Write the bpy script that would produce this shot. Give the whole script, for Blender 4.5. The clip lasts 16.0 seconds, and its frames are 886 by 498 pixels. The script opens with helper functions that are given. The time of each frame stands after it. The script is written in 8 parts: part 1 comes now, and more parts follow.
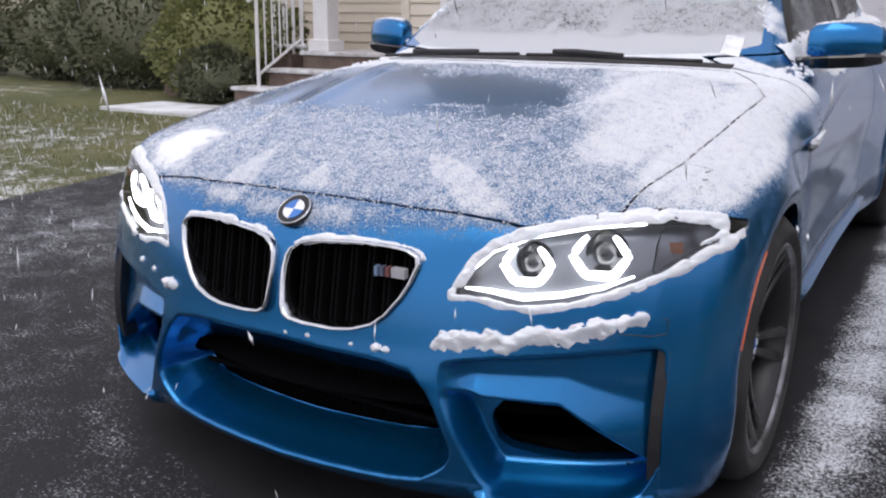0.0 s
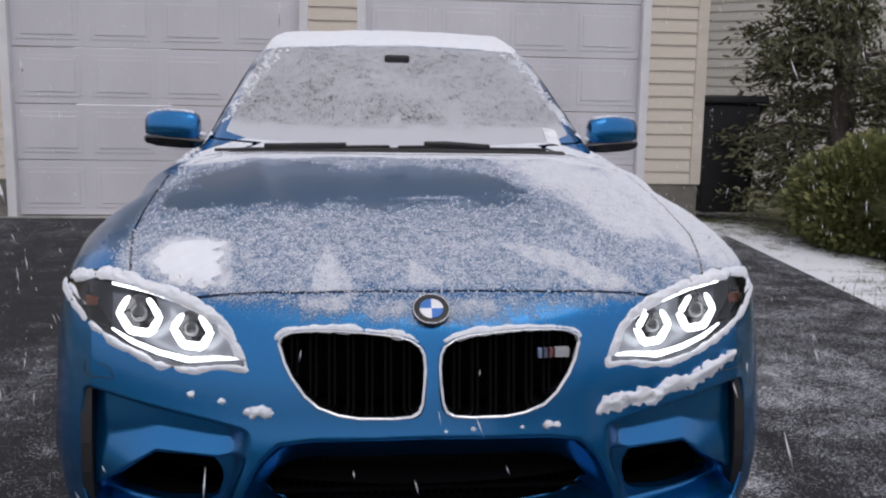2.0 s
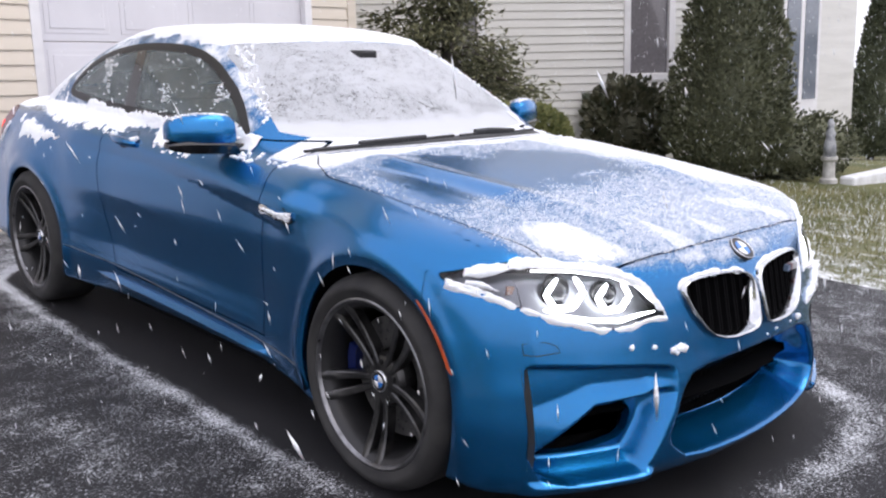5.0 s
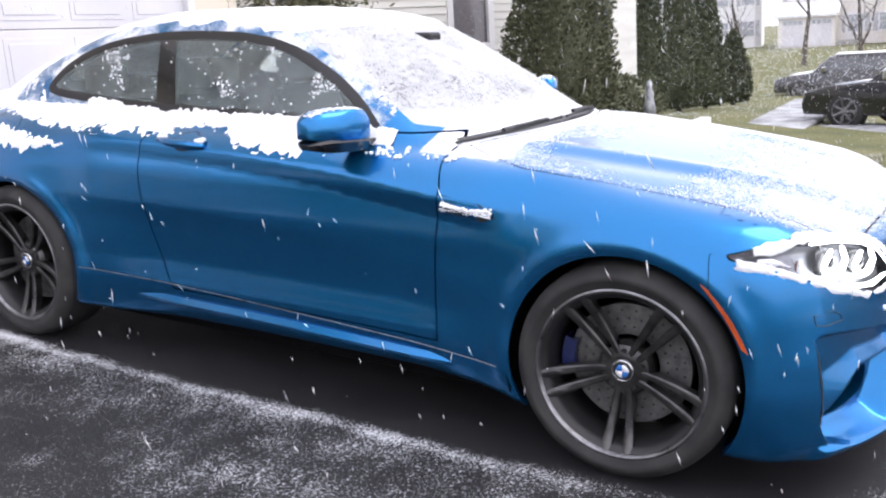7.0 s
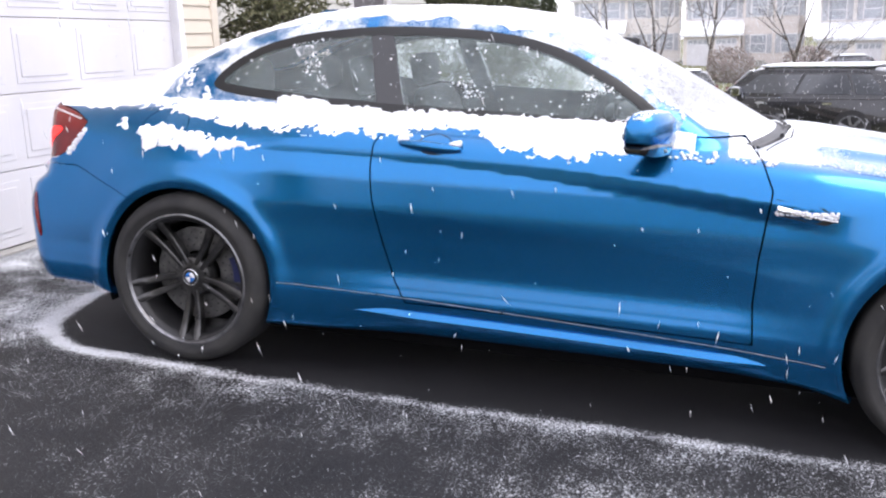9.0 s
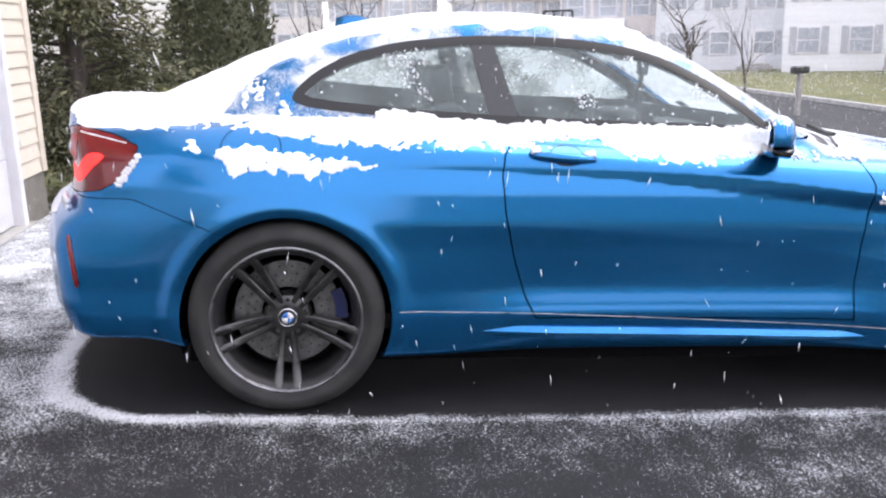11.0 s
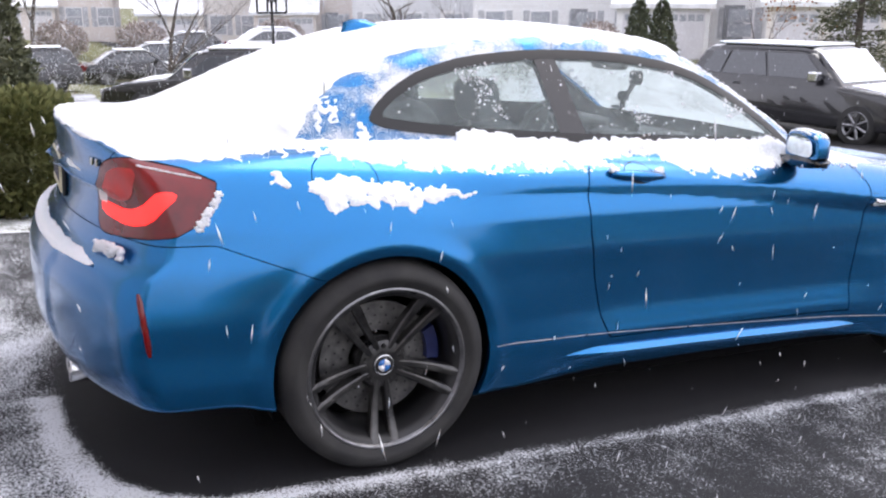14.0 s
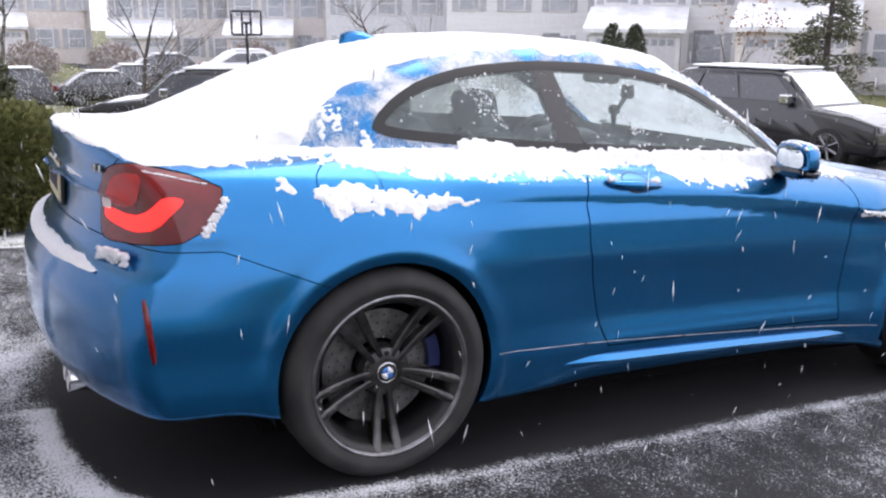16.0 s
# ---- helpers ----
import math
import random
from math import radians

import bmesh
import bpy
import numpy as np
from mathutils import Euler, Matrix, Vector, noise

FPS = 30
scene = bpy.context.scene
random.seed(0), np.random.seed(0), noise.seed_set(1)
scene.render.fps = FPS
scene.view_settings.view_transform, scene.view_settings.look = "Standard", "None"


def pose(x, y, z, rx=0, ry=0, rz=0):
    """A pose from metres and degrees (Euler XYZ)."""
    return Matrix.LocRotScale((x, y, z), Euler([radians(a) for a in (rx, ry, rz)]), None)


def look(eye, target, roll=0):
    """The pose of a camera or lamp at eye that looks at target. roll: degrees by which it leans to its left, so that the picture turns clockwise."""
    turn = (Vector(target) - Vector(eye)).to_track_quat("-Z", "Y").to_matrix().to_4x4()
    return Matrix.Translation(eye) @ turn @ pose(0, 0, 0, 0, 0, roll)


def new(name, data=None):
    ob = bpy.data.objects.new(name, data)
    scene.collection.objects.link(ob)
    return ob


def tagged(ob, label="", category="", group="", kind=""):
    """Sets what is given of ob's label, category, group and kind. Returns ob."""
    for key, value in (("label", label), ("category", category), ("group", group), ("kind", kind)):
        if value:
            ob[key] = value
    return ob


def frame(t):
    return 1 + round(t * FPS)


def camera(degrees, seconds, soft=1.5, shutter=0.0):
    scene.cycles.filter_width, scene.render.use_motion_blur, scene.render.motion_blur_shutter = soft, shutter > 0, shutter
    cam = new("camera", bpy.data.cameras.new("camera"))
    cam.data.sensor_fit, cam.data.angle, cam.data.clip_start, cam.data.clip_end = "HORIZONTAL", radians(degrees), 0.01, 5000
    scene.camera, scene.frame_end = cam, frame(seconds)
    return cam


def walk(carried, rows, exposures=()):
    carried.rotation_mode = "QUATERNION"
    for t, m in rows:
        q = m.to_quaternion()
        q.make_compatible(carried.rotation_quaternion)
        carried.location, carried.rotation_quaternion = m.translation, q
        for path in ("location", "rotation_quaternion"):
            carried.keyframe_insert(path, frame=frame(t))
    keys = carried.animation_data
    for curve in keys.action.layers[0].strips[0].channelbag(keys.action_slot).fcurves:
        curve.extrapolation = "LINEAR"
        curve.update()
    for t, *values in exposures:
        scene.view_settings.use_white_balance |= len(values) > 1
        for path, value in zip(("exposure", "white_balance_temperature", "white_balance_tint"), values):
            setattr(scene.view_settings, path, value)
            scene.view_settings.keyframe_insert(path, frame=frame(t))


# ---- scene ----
cam = camera(52.7, 16.0, 2.2)
PATH = [
    (0, (1.282, -2.115, 1.195), (0.278, -0.484, 0.619), -1.0),
    (0.5, (1.041, -2.193, 1.191), (0.287, -0.417, 0.667), -0.4),
    (1, (0.682, -2.304, 1.212), (0.138, -0.466, 0.642), 1.6),
    (1.5, (0.252, -2.505, 1.256), (0.115, -0.565, 0.791), 2.3),
    (2, (-0.169, -2.563, 1.256), (0.027, -0.616, 0.844), 1.2),
    (2.5, (-0.572, -2.676, 1.253), (-0.124, -0.78, 0.804), 2.2),
    (3, (-0.938, -2.602, 1.231), (-0.301, -0.78, 0.704), 2.5),
    (3.5, (-1.337, -2.499, 1.25), (-0.555, -0.722, 0.769), 2.0),
    (3.7, (-1.535, -2.451, 1.253), (-0.649, -0.72, 0.789), 2.4),
    (5.8, (-2.864, -1.491, 1.294), (-1.366, -0.262, 0.795), -0.5),
    (6, (-2.964, -1.374, 1.277), (-1.431, -0.197, 0.76), -0.4),
    (6.5, (-3.049, -1.08, 1.321), (-1.429, -0.03, 0.796), -1.0),
    (7, (-3.229, -0.772, 1.33), (-1.554, 0.199, 0.83), -0.9),
    (7.5, (-3.422, -0.461, 1.335), (-1.669, 0.376, 0.858), 0.3),
    (8, (-3.577, -0.013, 1.289), (-1.82, 0.816, 0.812), 0.4),
    (8.2, (-3.636, 0.148, 1.288), (-1.868, 0.952, 0.81), 0.6),
    (10.3, (-3.871, 1.975, 1.34), (-1.93, 1.951, 0.859), 1.8),
    (10.5, (-3.856, 2.146, 1.35), (-1.917, 2.059, 0.868), 1.8),
    (11, (-3.839, 2.518, 1.281), (-1.906, 2.288, 0.822), 1.8),
    (11.5, (-3.677, 2.841, 1.27), (-1.78, 2.43, 0.785), 2.2),
    (12, (-3.521, 3.114, 1.34), (-1.677, 2.534, 0.827), 3.1),
    (12.5, (-3.482, 3.341, 1.329), (-1.659, 2.677, 0.841), 2.8),
    (13, (-3.336, 3.507, 1.319), (-1.538, 2.772, 0.841), 2.6),
    (13.5, (-3.271, 3.588, 1.328), (-1.481, 2.831, 0.857), 2.9),
    (14, (-3.249, 3.721, 1.347), (-1.519, 2.839, 0.868), 3.1),
    (14.5, (-3.237, 3.782, 1.314), (-1.538, 2.831, 0.857), 2.8),
    (15, (-3.275, 3.726, 1.314), (-1.538, 2.84, 0.867), 2.5),
    (15.5, (-3.245, 3.768, 1.313), (-1.527, 2.842, 0.875), 3.2),
    (16, (-3.226, 3.812, 1.298), (-1.512, 2.872, 0.872), 3.4),
]
SLOPE = pose(0, 0, 0, 3.2)            # the driveway falls from the garage to the street
walk(cam, [(t, SLOPE @ look(eye, target, roll)) for t, eye, target, roll in PATH],
     exposures=[(0.0, 0.38), (1.0, 0.14), (2.2, -0.05), (3.0, 0.18), (3.6, 0.48), (5.8, 1.03), (6.6, 1.22), (7.5, 1.42), (8.2, 1.42), (10.4, 1.48), (12.5, 1.42), (14.0, 1.25), (16.0, 1.12)])

# ---- light: a bright overcast sky while snow falls ----
world = bpy.data.worlds.new("overcast_sky")
scene.world = world
world.use_nodes = True
wn, wl = world.node_tree.nodes, world.node_tree.links
sky = wn.new("ShaderNodeTexSky")
sky.sky_type, sky.sun_disc, sky.sun_elevation, sky.sun_rotation = 'NISHITA', False, radians(48), radians(200)
sky.air_density, sky.dust_density = 1.0, 4.0
dim = wn.new("ShaderNodeMix"); dim.data_type, dim.blend_type = 'RGBA', 'MULTIPLY'
dim.inputs[0].default_value, dim.inputs[7].default_value = 1.0, (0.1, 0.1, 0.1, 1)
cloud = wn.new("ShaderNodeMix"); cloud.data_type = 'RGBA'
cloud.inputs[0].default_value, cloud.inputs[7].default_value = 0.85, (0.950, 0.935, 1.07, 1)
wl.new(sky.outputs[0], dim.inputs[6])
wl.new(dim.outputs[2], cloud.inputs[6])
wl.new(cloud.outputs[2], wn["Background"].inputs[0])
wn["Background"].inputs[1].default_value = 0.95
sun = new("sun", bpy.data.lights.new("sun", 'SUN'))
sun.data.energy, sun.data.angle, sun.data.color = 0.7, radians(35), (1.0, 0.97, 0.93)
sun.matrix_world = look((0, 0, 0), (-0.25, 0.55, -1.0))


# ---- materials ----
def nodes_of(name):
    m = bpy.data.materials.new(name)
    m.use_nodes = True
    nt = m.node_tree
    return m, nt, nt.nodes["Principled BSDF"]


def rgb(c):
    return (*c, 1.0)


def noise_node(nt, scale, detail=4.0, rough=0.55, stretch=(1, 1, 1), where="Object"):
    tc, mp, n = nt.nodes.new("ShaderNodeTexCoord"), nt.nodes.new("ShaderNodeMapping"), nt.nodes.new("ShaderNodeTexNoise")
    mp.inputs["Scale"].default_value = stretch
    n.inputs["Scale"].default_value, n.inputs["Detail"].default_value, n.inputs["Roughness"].default_value = scale, detail, rough
    nt.links.new(tc.outputs[where], mp.inputs[0]); nt.links.new(mp.outputs[0], n.inputs["Vector"])
    return n.outputs["Fac"]


def ramp(nt, fac, stops):
    r = nt.nodes.new("ShaderNodeValToRGB")
    e = r.color_ramp.elements
    while len(e) < len(stops):
        e.new(0.5)
    for k, (p, c) in enumerate(stops):
        e[k].position, e[k].color = p, rgb(c)
    nt.links.new(fac, r.inputs[0])
    return r.outputs[0]


def mixc(nt, fac, a, b, kind='MIX'):
    m = nt.nodes.new("ShaderNodeMix"); m.data_type, m.blend_type = 'RGBA', kind
    for k, v in ((0, fac), (6, a), (7, b)):
        if isinstance(v, (int, float)):
            m.inputs[k].default_value = v
        elif isinstance(v, tuple):
            m.inputs[k].default_value = rgb(v)
        else:
            nt.links.new(v, m.inputs[k])
    return m.outputs[2]


def maths(nt, op, a, b=0.0, c=None, clamp=False):
    m = nt.nodes.new("ShaderNodeMath"); m.operation, m.use_clamp = op, clamp
    for k, v in enumerate((a, b) if c is None else (a, b, c)):
        if isinstance(v, (int, float)):
            m.inputs[k].default_value = v
        else:
            nt.links.new(v, m.inputs[k])
    return m.outputs[0]


def bump(nt, bsdf, fac, strength, distance):
    b = nt.nodes.new("ShaderNodeBump")
    b.inputs["Strength"].default_value, b.inputs["Distance"].default_value = strength, distance
    nt.links.new(fac, b.inputs["Height"]); nt.links.new(b.outputs[0], bsdf.inputs["Normal"])


def surface(name, c1, c2, scale, rough=0.6, metal=0.0, bumpy=0.0, dist=0.004, detail=5.0, fine=0.0, coat=0.0, stretch=(1, 1, 1), lo=0.35, hi=0.65, shift=0.08):
    """A worn surface: two colours mixed by coarse noise, grain by fine noise, slightly uneven gloss."""
    m, nt, p = nodes_of(name)
    n = noise_node(nt, scale, detail, stretch=stretch)
    col = ramp(nt, n, [(lo, c1), (hi, c2)])
    f = noise_node(nt, scale * 14, 3.0, stretch=stretch)
    if fine:
        col = mixc(nt, fine, col, ramp(nt, f, [(0.3, (0.25, 0.25, 0.25)), (0.7, (1, 1, 1))]), 'MULTIPLY')
    nt.links.new(col, p.inputs["Base Color"])
    nt.links.new(maths(nt, 'MULTIPLY_ADD', n, 2 * shift, rough - shift), p.inputs["Roughness"])
    p.inputs["Metallic"].default_value = metal
    p.inputs["Coat Weight"].default_value = coat
    if bumpy:
        bump(nt, p, f, bumpy, dist)
    return m


def snow_look(name, tone=(0.86, 0.88, 0.92)):
    m, nt, p = nodes_of(name)
    n = noise_node(nt, 30, 6.0)
    f = noise_node(nt, 220, 4.0)
    nt.links.new(ramp(nt, n, [(0.2, tuple(0.93 * t for t in tone)), (0.7, tone)]), p.inputs["Base Color"])
    p.inputs["Roughness"].default_value = 0.75
    p.inputs["Subsurface Weight"].default_value = 0.25
    p.inputs["Subsurface Radius"].default_value = (0.01, 0.012, 0.014)
    p.inputs["Subsurface Scale"].default_value = 0.4
    bump(nt, p, maths(nt, 'ADD', n, f), 0.7, 0.006)
    return m


def dusted(name, base, rough, metal, coat, snow_scale=190.0, clear=0.0, flake=True, patchy=0.33, contrast=2.2, through_snow=0.3):
    """Paint or glass on which fallen snow lies: the mesh's 'snow' attribute says how thickly, grain by grain."""
    m, nt, p = nodes_of(name)
    at = nt.nodes.new("ShaderNodeAttribute"); at.attribute_name = "snow"
    grain = noise_node(nt, snow_scale, 3.0, 0.7)
    clump = noise_node(nt, 34, 5.0, 0.6)
    g = maths(nt, 'ADD', maths(nt, 'MULTIPLY', grain, 0.75), maths(nt, 'MULTIPLY', clump, patchy))
    g = maths(nt, 'SUBTRACT', g, 0.375 + 0.5 * patchy)
    fac = maths(nt, 'MULTIPLY_ADD', g, contrast, at.outputs["Fac"])
    e = nt.nodes.new("ShaderNodeMapRange"); e.interpolation_type = 'SMOOTHSTEP'
    e.inputs[1].default_value, e.inputs[2].default_value = 0.30, 0.88
    nt.links.new(fac, e.inputs[0])
    has = nt.nodes.new("ShaderNodeMapRange"); has.inputs[1].default_value, has.inputs[2].default_value = 0.01, 0.06
    nt.links.new(at.outputs["Fac"], has.inputs[0])
    mask = maths(nt, 'MULTIPLY', e.outputs[0], has.outputs[0])
    if flake:
        fl = noise_node(nt, 900, 1.0)
        col = ramp(nt, fl, [(0.35, tuple(0.8 * c for c in base)), (0.7, tuple(1.25 * c for c in base))])
    else:
        col = base
    nt.links.new(mixc(nt, mask, col, (0.86, 0.88, 0.92)), p.inputs["Base Color"])
    inv = maths(nt, 'SUBTRACT', 1.0, mask)
    nt.links.new(maths(nt, 'MULTIPLY_ADD', mask, 0.7 - rough, rough), p.inputs["Roughness"])
    nt.links.new(maths(nt, 'MULTIPLY', inv, metal), p.inputs["Metallic"])
    nt.links.new(maths(nt, 'MULTIPLY', inv, coat), p.inputs["Coat Weight"])
    p.inputs["Coat Roughness"].default_value = 0.11
    if clear:
        p.inputs["Transmission Weight"].default_value, p.inputs["IOR"].default_value = 1.0, 1.1
        thin, thru, both_, whole_ = (nt.nodes.new(k) for k in ("ShaderNodeBsdfDiffuse", "ShaderNodeBsdfTranslucent", "ShaderNodeMixShader", "ShaderNodeMixShader"))
        thin.inputs[0].default_value = thru.inputs[0].default_value = (0.86, 0.88, 0.92, 1)
        both_.inputs[0].default_value = through_snow
        nt.links.new(thin.outputs[0], both_.inputs[1]); nt.links.new(thru.outputs[0], both_.inputs[2])
        nt.links.new(mask, whole_.inputs[0]); nt.links.new(p.outputs[0], whole_.inputs[1]); nt.links.new(both_.outputs[0], whole_.inputs[2])
        nt.links.new(whole_.outputs[0], nt.nodes["Material Output"].inputs["Surface"])
    bump(nt, p, maths(nt, 'MULTIPLY', mask, grain), 0.8, 0.005)
    return m


def plain(name, c, rough=0.5, metal=0.0, coat=0.0, scale=25.0, vary=0.12):
    return surface(name, tuple(max(0, v * (1 - vary)) for v in c), tuple(v * (1 + vary) for v in c), scale, rough, metal, coat=coat)


def glow(name, c, strength):
    m, nt, p = nodes_of(name)
    p.inputs["Base Color"].default_value = rgb(c)
    p.inputs["Emission Color"].default_value = rgb(c)
    p.inputs["Emission Strength"].default_value = strength
    return m


def clear_glass(name, c=(1, 1, 1), rough=0.02, ior=1.45, film=0.0):
    """A thin clear pane: light passes straight through, and the sky is mirrored more at a slant."""
    m, nt, p = nodes_of(name)
    thru, shine, fr, mx = (nt.nodes.new(k) for k in ("ShaderNodeBsdfTransparent", "ShaderNodeBsdfGlossy", "ShaderNodeFresnel", "ShaderNodeMixShader"))
    thru.inputs[0].default_value, shine.inputs["Roughness"].default_value, fr.inputs[0].default_value = rgb(c), rough, ior
    nt.links.new(fr.outputs[0], mx.inputs[0]); nt.links.new(thru.outputs[0], mx.inputs[1]); nt.links.new(shine.outputs[0], mx.inputs[2])
    out = mx.outputs[0]
    # thin melt film; its pale teal also paints brightness over the dark pane
    if film:
        wet, mist = nt.nodes.new("ShaderNodeBsdfDiffuse"), nt.nodes.new("ShaderNodeMixShader")
        wet.inputs[0].default_value = (0.62, 0.74, 0.75, 1)
        nt.links.new(maths(nt, 'MULTIPLY', noise_node(nt, 9, 4.0), 2 * film), mist.inputs[0])
        nt.links.new(out, mist.inputs[1]); nt.links.new(wet.outputs[0], mist.inputs[2])
        out = mist.outputs[0]
    nt.links.new(out, nt.nodes["Material Output"].inputs["Surface"])
    return m


BLUE = (0.0025, 0.145, 0.375)
PAINT = dusted("blue_metallic_paint", BLUE, 0.27, 0.88, 0.7, 260.0)
SCREEN = dusted("snowed_windscreen_glass", (0.85, 0.88, 0.9), 0.06, 0.0, 0.0, 150.0, 1.0, False, 0.22, 1.9, 0.42)
FARPANE = dusted("snowed_side_glass", (0.85, 0.92, 0.92), 0.06, 0.0, 0.0, 170.0, 1.0, False, 0.30, 1.2, 0.7)
SNOW = snow_look("fallen_snow")
# near-black with hardly any gloss: the shade of deep recesses as a colour
VOID = plain("recess_shade_black", (0.003, 0.003, 0.0035), 0.9)
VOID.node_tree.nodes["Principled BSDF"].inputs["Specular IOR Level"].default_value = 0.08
BLACK = plain("black_plastic", (0.012, 0.012, 0.013), 0.45)
GLOSSY = plain("gloss_black", (0.006, 0.006, 0.007), 0.15, coat=0.6)
RUBBER = surface("tyre_rubber", (0.010, 0.010, 0.011), (0.030, 0.029, 0.028), 9, 0.75, bumpy=0.3, dist=0.002)
RIM = surface("dark_alloy", (0.045, 0.045, 0.047), (0.115, 0.113, 0.111), 14, 0.30, 0.85, fine=0.2)
BARE = surface("machined_alloy", (0.14, 0.14, 0.145), (0.28, 0.28, 0.29), 20, 0.3, 0.9)
STEEL = surface("brake_steel", (0.10, 0.10, 0.10), (0.19, 0.185, 0.18), 30, 0.45, 0.7)
CHROME = plain("chrome", (0.62, 0.63, 0.65), 0.12, 1.0)
CALIPER = plain("blue_caliper", (0.006, 0.012, 0.07), 0.35, coat=0.5)
TINT = clear_glass("side_glass", (0.86, 0.96, 0.94), 0.01, 1.5, 0.13)
LENS = clear_glass("lamp_lens", (0.96, 0.97, 1.0), 0.02, 1.45)
REDLENS = surface("red_lamp_lens", (0.085, 0.001, 0.002), (0.16, 0.002, 0.004), 8, 0.18, coat=0.25)
REDGLOW = glow("lit_tail_lamp", (0.85, 0.016, 0.014), 1.3)
ORANGE = plain("orange_reflector", (0.55, 0.085, 0.015), 0.3, coat=0.5)
WHITEGLOW = glow("lit_ring_lamp", (0.95, 0.97, 1.0), 4.0)
LEATHER = surface("dark_leather", (0.02, 0.02, 0.021), (0.035, 0.034, 0.034), 40, 0.55, bumpy=0.2, dist=0.001)
WHITE = plain("white_enamel", (0.75, 0.76, 0.78), 0.3)
ROUNDEL = plain("blue_enamel", (0.03, 0.16, 0.5), 0.25, coat=0.5)
MIRROR = plain("mirror_glass", (0.75, 0.8, 0.82), 0.03, 1.0)


# ---- mesh helpers ----
def quads(name, v, f, mat, parent=None, label="", normals=None, attr=None, smooth=True):
    """A mesh object from arrays of vertices and quads (a triangle repeats its last corner)."""
    me = bpy.data.meshes.new(name)
    used = np.unique(f)
    back = np.zeros(len(v), int); back[used] = np.arange(len(used))
    faces = [tuple(q[:3]) if q[2] == q[3] else tuple(q) for q in back[f].tolist()]
    me.from_pydata(v[used].tolist(), [], faces)
    me.materials.append(mat)
    if attr is not None:
        me.attributes.new("snow", 'FLOAT', 'POINT').data.foreach_set("value", np.ascontiguousarray(attr[used], dtype=np.float32))
    if smooth:
        me.polygons.foreach_set("use_smooth", np.ones(len(me.polygons), bool))
    if normals is not None:
        me.normals_split_custom_set_from_vertices(normals[used].tolist())
    ob = new(name, me)
    if parent:
        ob.parent = parent
    if label:
        ob["label"] = label
    return ob


def part(name, bm, mat, parent=None, label="", smooth=False):
    me = bpy.data.meshes.new(name)
    bm.to_mesh(me); bm.free()
    me.materials.append(mat)
    if smooth:
        me.polygons.foreach_set("use_smooth", np.ones(len(me.polygons), bool))
    ob = new(name, me)
    if parent:
        ob.parent = parent
    if label:
        ob["label"] = label
    return ob


def box(bm, lo, hi, bev=0.0, m=None):
    r = bmesh.ops.create_cube(bm, size=1.0)
    vs = r["verts"]
    for v in vs:
        v.co = Vector([lo[i] + (v.co[i] + 0.5) * (hi[i] - lo[i]) for i in range(3)])
    if bev:
        es = list({e for v in vs for e in v.link_edges})
        out = bmesh.ops.bevel(bm, geom=es, offset=bev, segments=2, affect='EDGES', profile=0.5)
        vs = list({v for f in out["faces"] for v in f.verts} | {v for v in vs if v.is_valid})
    if m is not None:
        bmesh.ops.transform(bm, matrix=m, verts=[v for v in vs if v.is_valid])
    return bm


def boxed(name, lo, hi, mat, parent=None, label="", bev=0.0, m=None):
    return part(name, box(bmesh.new(), lo, hi, bev, m), mat, parent, label)


def tube(bm, pts, radius, sides=8, closed=False):
    """A round bar along points; radius may be a number or a list."""
    pts = [Vector(p) for p in pts]
    n = len(pts)
    rs = radius if isinstance(radius, (list, tuple)) else [radius] * n
    rings = []
    up = Vector((0.123, 0.2, 0.97))
    for i, p in enumerate(pts):
        a = pts[(i - 1) % n] if (i or closed) else p
        b = pts[(i + 1) % n] if (i < n - 1 or closed) else p
        t = (b - a).normalized()
        u = t.cross(up).normalized(); w = u.cross(t)
        rings.append([bm.verts.new(p + rs[i] * (math.cos(k * 2 * math.pi / sides) * u + math.sin(k * 2 * math.pi / sides) * w)) for k in range(sides)])
    for i in range(n if closed else n - 1):
        a, b = rings[i], rings[(i + 1) % n]
        for k in range(sides):
            bm.faces.new((a[k], a[(k + 1) % sides], b[(k + 1) % sides], b[k]))
    if not closed:
        bm.faces.new(rings[0]); bm.faces.new(rings[-1][::-1])
    return bm


def lathe(bm, prof, axis='x', seg=48, at=(0, 0, 0)):
    """Turn a profile of (along, radius) about an axis."""
    rings = []
    for a, r in prof:
        ring = []
        for k in range(seg):
            c, s = math.cos(k * 2 * math.pi / seg), math.sin(k * 2 * math.pi / seg)
            co = {'x': (a, r * c, r * s), 'y': (r * c, a, r * s), 'z': (r * c, r * s, a)}[axis]
            ring.append(bm.verts.new(Vector(co) + Vector(at)))
        rings.append(ring)
    for a, b in zip(rings, rings[1:]):
        for k in range(seg):
            bm.faces.new((a[k], a[(k + 1) % seg], b[(k + 1) % seg], b[k]))
    return bm


def prism(bm, poly, lo, hi, axis='z', m=None):
    """A flat outline pulled along an axis."""
    def at(p, h):
        return {'z': (p[0], p[1], h), 'y': (p[0], h, p[1]), 'x': (h, p[0], p[1])}[axis]
    a = [bm.verts.new(at(p, lo)) for p in poly]
    b = [bm.verts.new(at(p, hi)) for p in poly]
    bm.faces.new(a); bm.faces.new(b[::-1])
    for k in range(len(poly)):
        bm.faces.new((a[k], b[k], b[(k + 1) % len(poly)], a[(k + 1) % len(poly)]))
    if m is not None:
        bmesh.ops.transform(bm, matrix=m, verts=a + b)
    bmesh.ops.recalc_face_normals(bm, faces=bm.faces)
    return bm


